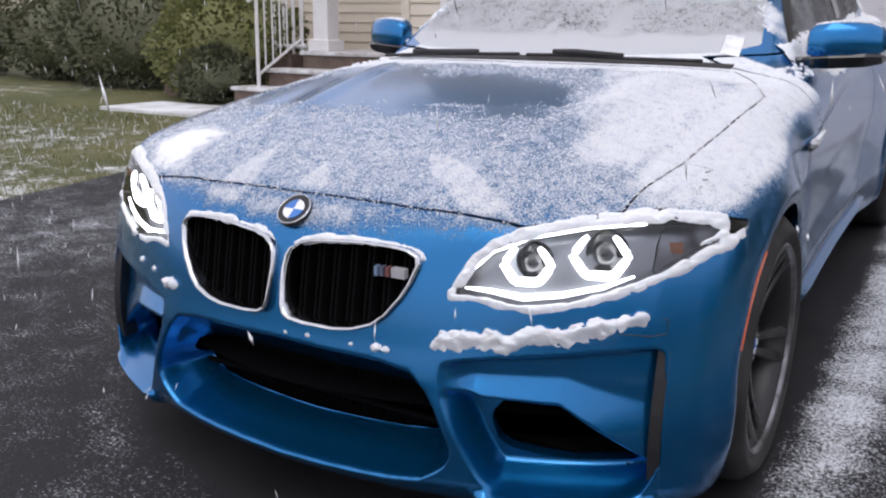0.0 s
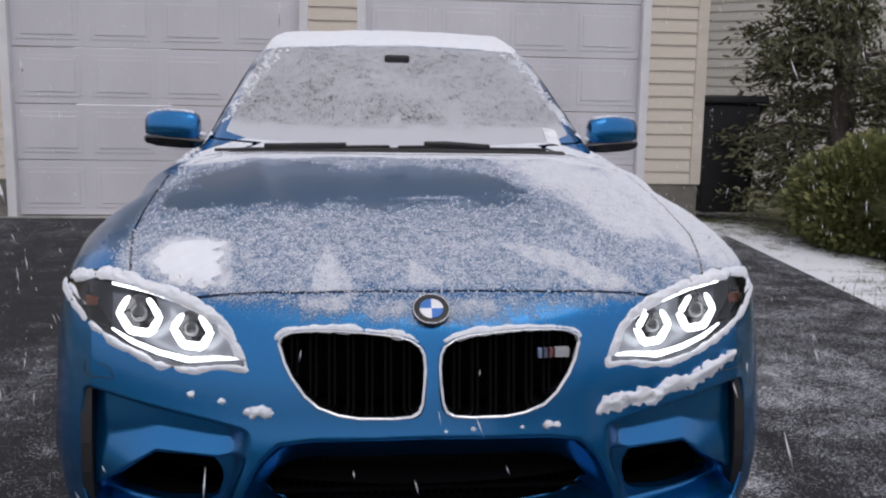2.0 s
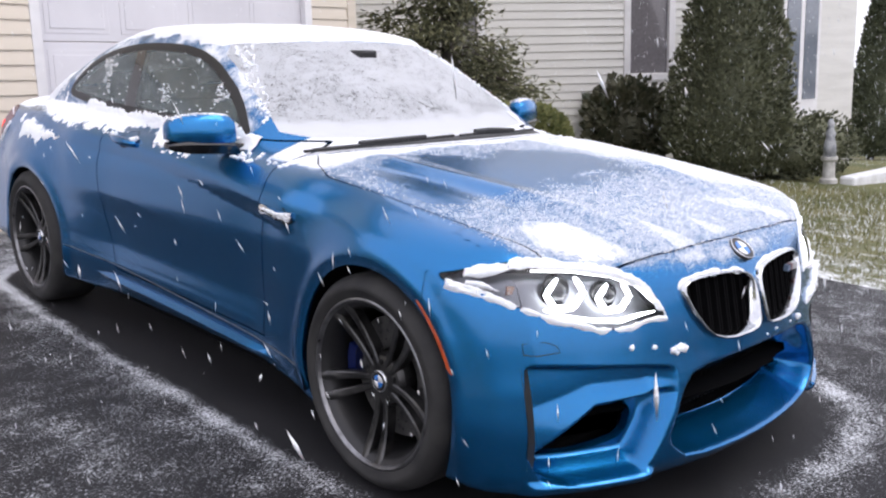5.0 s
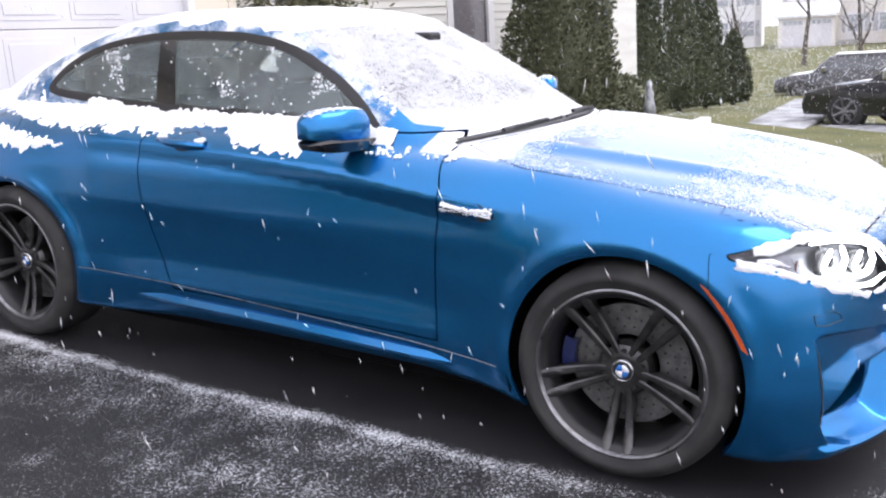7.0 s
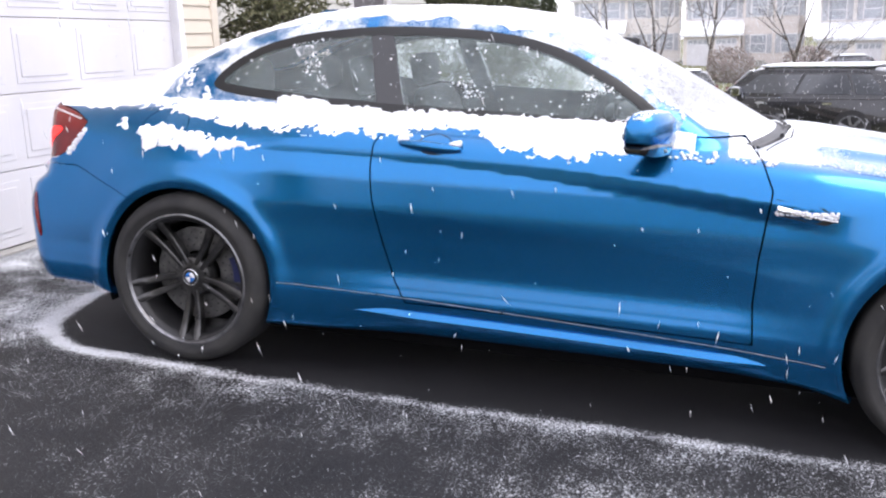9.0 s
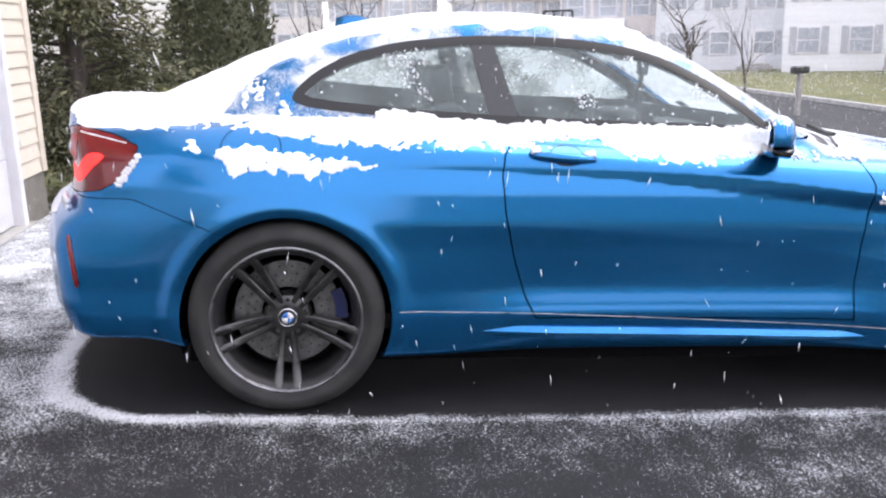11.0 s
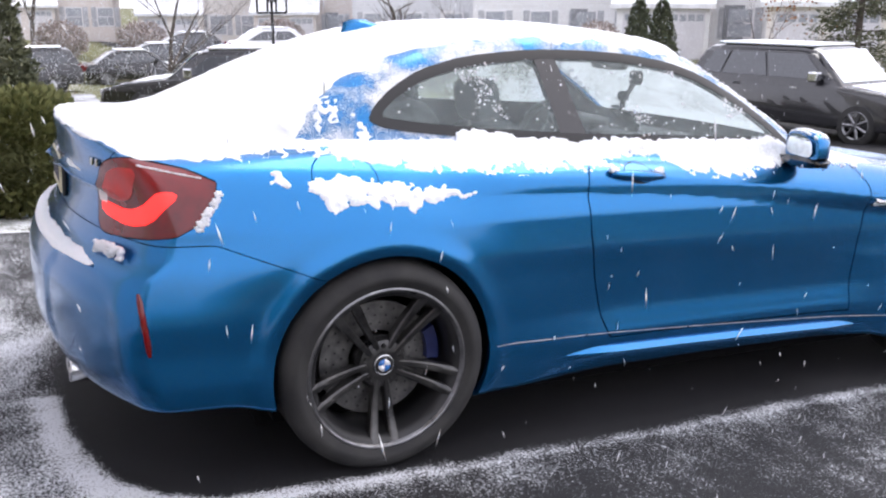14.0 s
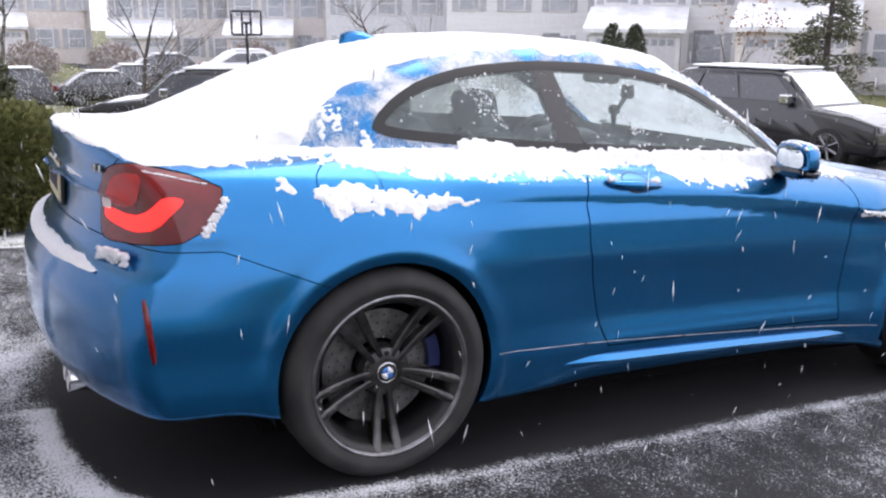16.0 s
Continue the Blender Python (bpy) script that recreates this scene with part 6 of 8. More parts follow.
BARK = surface("grey_bark", (0.055, 0.045, 0.038), (0.13, 0.11, 0.095), 12, 0.9, bumpy=0.5, dist=0.01, stretch=(1, 1, 0.25))
GREEN = foliage_look("boxwood_leaf", (0.085, 0.10, 0.03), (0.21, 0.215, 0.08), 0.0)
DARKG = foliage_look("evergreen_needles", (0.03, 0.04, 0.022), (0.11, 0.125, 0.07), 0.0)
YEW = foliage_look("yew_needles", (0.035, 0.045, 0.022), (0.14, 0.145, 0.085), 0.0)
BROWNLEAF = foliage_look("rhododendron_leaf", (0.03, 0.04, 0.02), (0.10, 0.095, 0.06), 0.0)


def cone_tree(name, at, height, radius, n, leaf, mat, label, seed, power=0.75, cat="shrub"):
    rng = np.random.default_rng(seed)
    t = thing(name, label, cat)
    t.location = at
    h = rng.uniform(0, 1, n) ** 1.25
    a = rng.uniform(0, 2 * math.pi, n)
    prof = np.minimum(1.0, (1 - h) ** power * 1.15) * (0.75 + 0.25 * step(0, 0.12, h))
    lump = 1 + 0.16 * fbm(np.stack((np.cos(a) * 1.5, np.sin(a) * 1.5, h * height * 1.3), 1), 1.6, seed)
    r = radius * prof * lump * (0.6 + 0.4 * rng.uniform(0, 1, n) ** 0.4)
    p = np.stack((r * np.cos(a), r * np.sin(a), 0.06 + h * height), 1)
    d = np.stack((np.cos(a), np.sin(a), np.full(n, 0.9)), 1)
    leaf_cloud("foliage", p, d, leaf, mat, t, 0.30, seed)
    core = bmesh.new()
    lathe(core, [(0.05 + k * height / 12, 0.70 * radius * min(1.0, (1 - k / 12) ** power * 1.15) * (0.8 + 0.2 * min(1, k / 2)) + 0.002) for k in range(13)], 'z', 18)
    part("inner_foliage", core, mat, t, "", True)
    bm = bmesh.new(); tube(bm, [(0, 0, -0.05), (0, 0, height * 0.5), (0, 0, height * 0.93)], [0.07, 0.05, 0.01], 8)
    part("trunk", bm, BARK, t)
    return t


def bare_tree(name, at, height, seed, label, levels=4, spread=0.5, leaves=0, leafmat=None, base=0.10):
    rng = np.random.default_rng(seed)
    t = thing(name, label, "tree")
    t.location = at
    trunk, limbs = bmesh.new(), bmesh.new()
    ends = []

    def grow_limb(p, d, length, r, level, bm):
        pts, rad = [p], [r]
        for k in range(1, 4):
            d = (d + Vector(rng.normal(0, 0.10, 3)) + Vector((0, 0, 0.05))).normalized()
            pts.append(pts[-1] + d * length / 3); rad.append(r * (1 - 0.2 * k))
        tube(bm, pts, rad, 6 if level < 2 else 4)
        if level >= levels:
            ends.append(pts[-1])
            return
        for _ in range(int(rng.integers(3, 5))):
            k = int(rng.integers(1, 4))
            q = (d + spread * Vector(rng.normal(0, 1, 3))).normalized()
            q.z = abs(q.z) * 0.8 + 0.2
            grow_limb(pts[k], q.normalized(), length * rng.uniform(0.55, 0.78), rad[k] * 0.62, level + 1, limbs)
    grow_limb(Vector((0, 0, -0.1)), Vector((0, 0, 1)), height * 0.42, base, 0, trunk)
    part("trunk", trunk, BARK, t, "", True)
    part("crown", limbs, BARK, t, "leafless branches")
    if leaves:
        e = np.array([list(v) for v in ends])
        p = e[rng.integers(0, len(e), leaves)] + rng.normal(0, 0.18, (leaves, 3))
        leaf_cloud("leaves", p, rng.normal(0, 1, (leaves, 3)), 0.07, leafmat, t, 0.4, seed)
    return t


def needle_tree(name, at, height, radius, seed, label, n=70, per=150, start=0.12, leaf=0.10, mat=None):
    """An open evergreen: trunk, drooping boughs, sprays of needles along them."""
    rng = np.random.default_rng(seed)
    t = thing(name, label, "tree")
    t.location = at
    bm = bmesh.new(); tube(bm, [(0, 0, -0.1), (0.03, 0, height * 0.5), (0, 0.02, height)], [0.11, 0.08, 0.015], 8)
    part("trunk", bm, BARK, t, "", True)
    limbs = bmesh.new(); P, D = [], []
    for k in range(n):
        h = start + (1 - start) * (k + rng.uniform(0, 1)) / n
        a = rng.uniform(0, 2 * math.pi)
        L = radius * (1 - h) ** 0.7 * rng.uniform(0.65, 1.15) + 0.15
        d = Vector((math.cos(a), math.sin(a), 0.0))
        p0 = Vector((0, 0, h * height))
        p1, p2 = p0 + d * L * 0.5 + Vector((0, 0, 0.05)), p0 + d * L + Vector((0, 0, -0.12 * L))
        tube(limbs, [p0, p1, p2], [0.022, 0.014, 0.005], 4)
        s = rng.uniform(0.25, 1.05, per)
        c = np.array(p0)[None] + np.outer(s, np.array(p2 - p0)) + rng.normal(0, 0.07 + 0.05 * L, (per, 3)) * (1, 1, 0.6)
        P.append(c); D.append(np.repeat(np.array([[d.x, d.y, -0.15]]), per, 0))
    part("crown_wood", limbs, BARK, t)
    leaf_cloud("needles", np.vstack(P), np.vstack(D), leaf, mat or DARKG, t, 0.16, seed)
    return t


bush("round_bush", (3.70, 3.62, gz(3.70, 3.62)), (0.62, 0.62, 0.46), 15000, 0.05, GREEN, "clipped round green bush beside the driveway", 3)
EVERG = foliage_look("olive_evergreen_sprays", (0.055, 0.060, 0.030), (0.18, 0.178, 0.095), 0.0)
needle_tree("evergreen_tree", (3.9, 4.62, gz(3.9, 4.62)), 4.6, 0.85, 5, "tall dark evergreen behind the round bush", 105, 330, 0.05, 0.07, EVERG)
cone_tree("conical_yew", (8.35, 4.0, gz(8.35, 4.0)), 3.3, 0.80, 20000, 0.06, YEW, "clipped conical yew before the white house", 8, 0.5)
bush("low_bush", (9.2, 3.6, gz(9.2, 3.6)), (0.5, 0.5, 0.42), 2500, 0.05, YEW, "low dark bush beside the yew", 9)
bush("rhododendron", (8.35, 5.6, gz(8.35, 5.6)), (0.65, 0.6, 0.70), 2600, 0.10, BROWNLEAF, "dark rhododendron with snow on its leaves", 10)
bush("low_bush", (10.6, 3.9, gz(10.6, 3.9)), (0.7, 0.6, 0.5), 2500, 0.05, YEW, "low dark bush by the house corner", 12)
for k, (x, y, h, r) in enumerate(((16.5, 5.36, 3.2, 0.45), (19.0, 5.34, 3.4, 0.55), (21.0, 5.2, 3.3, 0.5), (24.0, 5.15, 2.0, 0.5))):
    cone_tree("column_cypress", (x, y, gz(x, y)), h, r, 6000, 0.085, DARKG, "narrow dark column of cypress", 20 + k, 0.55)
bush("round_bush", (-6.35, 5.55, gz(-6.35, 5.2)), (0.95, 0.8, 0.72), 7000, 0.05, GREEN, "round green bush beside the porch", 30)
bush("hedge", (-8.6, 6.1, gz(-8.6, 6.1)), (1.5, 0.75, 0.85), 8000, 0.05, YEW, "dark hedge before the house", 31)
bush("hedge", (-10.6, 6.6, gz(-10.6, 6.6)), (1.2, 0.75, 0.75), 5000, 0.05, YEW, "dark hedge before the house", 32)
bush("hedge", (-12.9, 6.4, gz(-12.9, 6.4)), (1.3, 0.75, 0.8), 5000, 0.05, YEW, "dark hedge before the house", 34)
bush("low_bush", (-6.0, 5.0, gz(-6.0, 5.0)), (0.5, 0.35, 0.33), 2000, 0.05, YEW, "low dark bush under the porch", 33)

tagged(boxed("floor", (-3.0, HOUSE_Y + 0.3, HOUSE_Z - 0.4), (2.46, 12.8, HOUSE_Z), CONCRETE), "concrete garage floor", "floor", "", "structure")
# unseen roof, added and kept dark to cut sky light and reflection on the bonnet
bm = bmesh.new()
prism(bm, [(HOUSE_Y - 0.45, HOUSE_Z + 5.40), (8.8, HOUSE_Z + 8.6), (13.3, HOUSE_Z + 5.40)], -3.55, 3.0, 'x')
tagged(part("roof_house", bm, surface("darkened_blocker_grey", (0.055, 0.055, 0.06), (0.22, 0.225, 0.24), 3.0, 0.9, bumpy=0.4, stretch=(1, 1, 3))), "unseen grey roof added to block sky light from the bonnet", "roof", "", "structure")
tagged(boxed("wall_back", (-3.2, 12.8, HOUSE_Z - 0.4), (2.46, 13.0, HOUSE_Z + 5.2), SIDING), "cream back wall of the house", "wall", "", "structure")
tagged(boxed("ceiling", (-3.4, HOUSE_Y - 0.3, HOUSE_Z + 5.2), (2.85, 13.2, HOUSE_Z + 5.4), TRIM, bev=0.02), "white ceiling slab over the house", "ceiling", "", "structure")

# wheeled bin
binn = thing("wheeled_bin", "tall black wheeled rubbish bin beside the garage", "bin")
binn.location = (3.02, 5.05, gz(3.02, 5.05) - 0.02)
bm = bmesh.new()
box(bm, (-0.26, -0.28, 0.05), (0.26, 0.28, 0.98), 0.02)
for v in bm.verts:
    k = 0.82 + 0.18 * (v.co.z / 0.98)
    v.co.x *= k; v.co.y *= k
part("body", bm, BLACK, binn)
boxed("lid", (-0.30, -0.33, 0.98), (0.30, 0.31, 1.05), BLACK, binn, "", 0.02)
boxed("handle_bar", (-0.22, 0.30, 0.90), (0.22, 0.34, 0.93), BLACK, binn, "", 0.008)
for x in (-0.26, 0.22):
    bm = bmesh.new(); lathe(bm, [(x, 0.001), (x, 0.10), (x + 0.05, 0.10), (x + 0.05, 0.001)], 'x', 20, (0, 0.22, 0.10)); part("wheel", bm, RUBBER, binn)

# garden figure on its pedestal: one plain shape each
bm = bmesh.new(); lathe(bm, [(-0.03, 0.001), (-0.03, 0.17), (0.05, 0.17), (0.08, 0.12), (0.40, 0.11), (0.44, 0.16), (0.50, 0.16), (0.50, 0.001)], 'z', 16)
o = part("pedestal", bm, surface("weathered_stone", (0.38, 0.37, 0.35), (0.58, 0.57, 0.55), 8, 0.85, bumpy=0.4)); o.location, o.scale = (9.1, 3.0, gz(9.1, 3.0)), (0.65, 0.65, 0.65); tagged(o, "pale weathered stone garden pedestal on the lawn", "pedestal")
bm = bmesh.new(); lathe(bm, [(0.0, 0.001), (0.0, 0.11), (0.20, 0.10), (0.34, 0.075), (0.42, 0.085), (0.50, 0.05), (0.54, 0.055), (0.60, 0.06), (0.66, 0.03), (0.67, 0.001)], 'z', 14)
o = part("statue", bm, surface("grey_cast_stone", (0.22, 0.23, 0.26), (0.45, 0.46, 0.48), 8, 0.8, bumpy=0.4), None, "", True); o.location, o.scale = (9.1, 3.0, gz(9.1, 3.0) + 0.325), (0.75, 0.75, 0.72); tagged(o, "small grey garden statue on a pedestal", "statue")

# ---- neighbouring house with white siding ----
nx, ny, ex, ey = 4.3, 8.65, 10.75, 4.65
turn = math.degrees(math.atan2(ey - ny, ex - nx))
nl = math.hypot(ex - nx, ey - ny)
nz = gz(7.5, 6.3)
sided("wall_neighbour", nl, 0.0, 5.6, upright(nx, ny, nz, turn), SIDING2, "white lapped siding of the neighbouring house", 0.115, ((2.50, 3.02, 1.18, 2.30), (5.22, 5.92, 1.22, 2.65)))
GREYPANE = plain("grey_pane", (0.16, 0.15, 0.16), 0.12, coat=0.4)
for x0, x1, z0, z1 in ((2.50, 3.02, 1.18, 2.30), (5.22, 5.92, 1.22, 2.65)):
    nb = thing("window_neighbour", "grey window with white frame", "window", upright(nx, ny, nz, turn), kind="structure")
    boxed("pane", (x0 + 0.05, 0.04, z0 + 0.05), (x1 - 0.05, 0.06, z1 - 0.05), GREYPANE, nb)
    for lo, hi in (((x0 - 0.05, -0.03, z0 - 0.05), (x0 + 0.05, 0.05, z1 + 0.05)), ((x1 - 0.05, -0.03, z0 - 0.05), (x1 + 0.05, 0.05, z1 + 0.05)), ((x0 + 0.05, -0.03, z0 - 0.05), (x1 - 0.05, 0.05, z0 + 0.05)), ((x0 + 0.05, -0.03, z1 - 0.05), (x1 - 0.05, 0.05, z1 + 0.05))):
        boxed("frame_bar", lo, hi, TRIM, nb, "", 0.005)
tagged(boxed("foundation", (0, -0.004, -0.6), (nl, 0.2, 0.0), FOUND), "grey foundation of the neighbouring house", "foundation", "", "structure").matrix_world = upright(nx, ny, nz, turn)
for name, lo, hi, mt, lb in (("trim", (nl - 0.14, -0.03, 0), (nl + 0.02, 0.1, 5.6), TRIM, "white corner board"), ("wall_neighbour_front", (nl - 0.05, 0.16, -0.5), (nl + 0.12, 4.5, 5.6), SIDING2, "white front wall of the neighbouring house"), ("wall_neighbour_back", (0, 3.0, -0.5), (0.2, 9.0, 5.6), SIDING2, "white back wall of the neighbouring house")):
    tagged(boxed(name, lo, hi, mt), lb, "wall", "", "structure").matrix_world = upright(nx, ny, nz, turn)
bay = thing("window_bay", "tall white-framed corner window", "window", upright(ex + 0.2, ey + 0.1, nz, 0), kind="structure")
boxed("frame", (0.2, -0.05, 0.5), (1.5, 0.1, 3.2), TRIM, bay, "", 0.01)
for x in (0.3, 0.92):
    boxed("pane", (x, -0.062, 0.8), (x + 0.46, -0.045, 3.0), plain("blue_grey_pane", (0.12, 0.14, 0.17), 0.1, coat=0.5), bay)
tagged(boxed("wall_neighbour_front_2", (0.0, 0.0, -0.5), (3.1, 0.3, 5.6), SIDING2), "white front wall beside the corner window", "wall", "", "structure").matrix_world = upright(ex + 0.15, ey + 0.12, nz, 0)

# ---- grass blades on the near lawns ----
rg = np.random.default_rng(15)
n = 34000
gx = np.where(rg.random(n) < 0.6, rg.uniform(2.66, 8.5, n), rg.uniform(-9.0, -3.66, n))
gy = rg.uniform(-2.5, 4.6, n)
okg = ~((gx < 0) & (gy > 3.9)) & ~((gx > 2.66) & (gx < 3.6) & (gy > 2.6))
okg &= rg.random(n) > 0.75 * np.exp(-np.maximum(0, np.abs(gx + 0.5) - 3.1) / 0.9)
gx, gy = gx[okg], gy[okg]; n = len(gx)
base = np.stack((gx, gy, ground_z(gx, gy) - 0.03), 1)
lean = rg.normal(0, 0.35, (n, 3)); lean[:, 2] = 1; hgt = rg.uniform(0.025, 0.065, (n, 1))
sidev = np.stack((np.cos(gx * 91), np.sin(gx * 91), np.zeros(n)), 1) * 0.004
v = np.stack((base - sidev, base + sidev, base + lean * hgt), 1).reshape(-1, 3)
f = np.arange(3 * n).reshape(-1, 3)
BLADE = foliage_look("grass_blade", (0.07, 0.085, 0.025), (0.20, 0.18, 0.07), 0.12)
tagged(quads("grass", v, np.hstack((f, f[:, 2:])), BLADE, None, "", None, None, False), "short winter grass with a little snow", "grass", "", "stuff")

# ---- houses across the street ----
ROOFSNOW = surface("snowed_roof", (0.62, 0.63, 0.65), (0.85, 0.86, 0.88), 1.2, 0.85, bumpy=0.3)
# shutters, panes and walls lightened: the haze of distance is in their colours
HAZESHUT = plain("hazed_grey_shutter", (0.40, 0.41, 0.44), 0.6)
HAZEPANE = plain("hazed_pane", (0.36, 0.38, 0.42), 0.12, coat=0.5)
WALLS = [surface("hazed_house_wall_%s" % n, tuple(0.9 * c for c in col), col, 0.8, 0.7, stretch=(0.2, 0.2, 6)) for n, col in (("cream", (0.74, 0.70, 0.66)), ("white", (0.78, 0.78, 0.79)), ("grey", (0.66, 0.67, 0.70)), ("tan", (0.68, 0.62, 0.58)))]


def house(at, turn, w, wall, label, seed, gable=True, garage=True, storeys=2):
    """A two-storey house that faces its own -y; its front is centred on its origin."""
    rng = random.Random(seed)
    h = thing("house", label, "house", upright(*at, turn), group="houses across the street")
    H, D = 2.75 * storeys, 9.0
    boxed("wall", (-w / 2, 0, -1.0), (w / 2, D, H), wall, h)
    bm = bmesh.new()
    prism(bm, [(-0.45, H - 0.1), (D / 2, H + 2.3), (D + 0.45, H - 0.1), (D + 0.45, H - 0.3), (-0.45, H - 0.3)], -w / 2 - 0.35, w / 2 + 0.35, 'x')
    r = part("roof", bm, ROOFSNOW, h, "snow-covered roof")
    boxed("gutter", (-w / 2 - 0.35, -0.55, H - 0.28), (w / 2 + 0.35, -0.44, H - 0.12), TRIM, r)
    if gable:
        gx = w * 0.22
        bm = bmesh.new(); prism(bm, [(gx - 2.2, H - 0.2), (gx, H + 1.5), (gx + 2.2, H - 0.2)], -0.75, 3.0, 'y'); part("gable", bm, wall, h)
        for s in (-1, 1):
            bm = bmesh.new(); prism(bm, [(gx + s * 2.5, H - 0.4), (gx, H + 1.72), (gx, H + 1.5), (gx + s * 2.4, H - 0.55)], -1.0, 3.0, 'y'); part("gable_roof", bm, ROOFSNOW, h)
        boxed("wing_wall", (gx - 2.0, -0.7, -1.0), (gx + 2.0, 0.02, H - 0.2), wall, h)
    for fl in range(storeys):
        for c in range(4):
            x = -w / 2 + w * (c + 0.5) / 4
            if fl == 0 and garage and c < 2:
                continue
            y = -0.7 if gable and abs(x - w * 0.22) < 1.9 else 0.0
            z = 0.85 + 2.75 * fl
            wd = boxed("window", (x - 0.62, y - 0.07, z), (x + 0.62, y - 0.005, z + 1.45), TRIM, h, "", 0.02)
            boxed("pane", (x - 0.54, y - 0.085, z + 0.09), (x + 0.54, y - 0.06, z + 0.70), HAZEPANE, wd)
            boxed("pane", (x - 0.54, y - 0.085, z + 0.76), (x + 0.54, y - 0.06, z + 1.37), HAZEPANE, wd)
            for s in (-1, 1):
                boxed("shutter", (x + s * 0.82 - 0.18, y - 0.05, z), (x + s * 0.82 + 0.18, y - 0.004, z + 1.45), HAZESHUT, wd)
    if garage:
        boxed("garage_wing", (-w / 2 + 0.1, -2.2, -1.0), (-w * 0.02, 0.02, 2.55), wall, h)
        bm = bmesh.new(); prism(bm, [(-2.6, 2.45), (0.0, 3.5), (0.0, 3.3), (-2.6, 2.25)], -w / 2 - 0.15, -w * 0.02 + 0.25, 'x'); part("garage_roof", bm, ROOFSNOW, h)
        gw = (w * 0.48 - 0.1) / 2
        for k in range(2):
            a = -w / 2 + 0.1 + gw * k + 0.3
            g = boxed("garage_door", (a, -2.26, 0.0), (a + gw - 0.5, -2.19, 2.1), DOORWHITE, h, "", 0.01)
            for q in range(4):
                boxed("door_light", (a + 0.1 + q * (gw - 0.6) / 4, -2.275, 1.68), (a + 0.1 + (q + 0.8) * (gw - 0.6) / 4, -2.255, 1.98), HAZEPANE, g)
    boxed("front_door", (w * 0.04, -0.08, 0.3), (w * 0.04 + 0.95, -0.004, 2.4), rng.choice([TRIM, SHUT]), h)
    st = boxed("porch_step", (w * 0.04 - 0.6, -1.3, -0.5), (w * 0.04 + 1.5, 0.0, 0.15), CONCRETE, h, "", 0.02)
    boxed("porch_step", (w * 0.04 - 0.4, -0.9, 0.15), (w * 0.04 + 1.3, 0.0, 0.30), CONCRETE, st, "", 0.02)
    return h


def by_bearing(az, dist, eye=(-3.3, 3.5)):
    a = radians(az)
    return eye[0] + dist * math.sin(a), eye[1] + dist * math.cos(a)


KINDS = ((86.5, 80, 0, False, True), (93.5, 76, 3, True, True), (101.5, 70, 0, False, True), (108.5, 66, 3, False, True), (115.5, 60, 2, False, False), (123.5, 54, 1, False, False), (132.5, 46, 1, False, True), (142, 40, 0, False, True), (153, 38, 1, True, True), (79, 88, 1, True, False))
for k, (az, dist, wl_, gb, gr) in enumerate(KINDS):
    x, y = by_bearing(az, dist)
    z = gz(x, y) + 0.05
    names = ("cream", "white", "grey", "tan")
    house((x, y, z), -az + 2 * ((k % 3) - 1), 9.0 if k not in (4, 5) else 10.5, WALLS[wl_], "two-storey %s house with snow on its roof%s" % (names[wl_], " and a garage wing" if gr else ""), 100 + k, gb, gr)

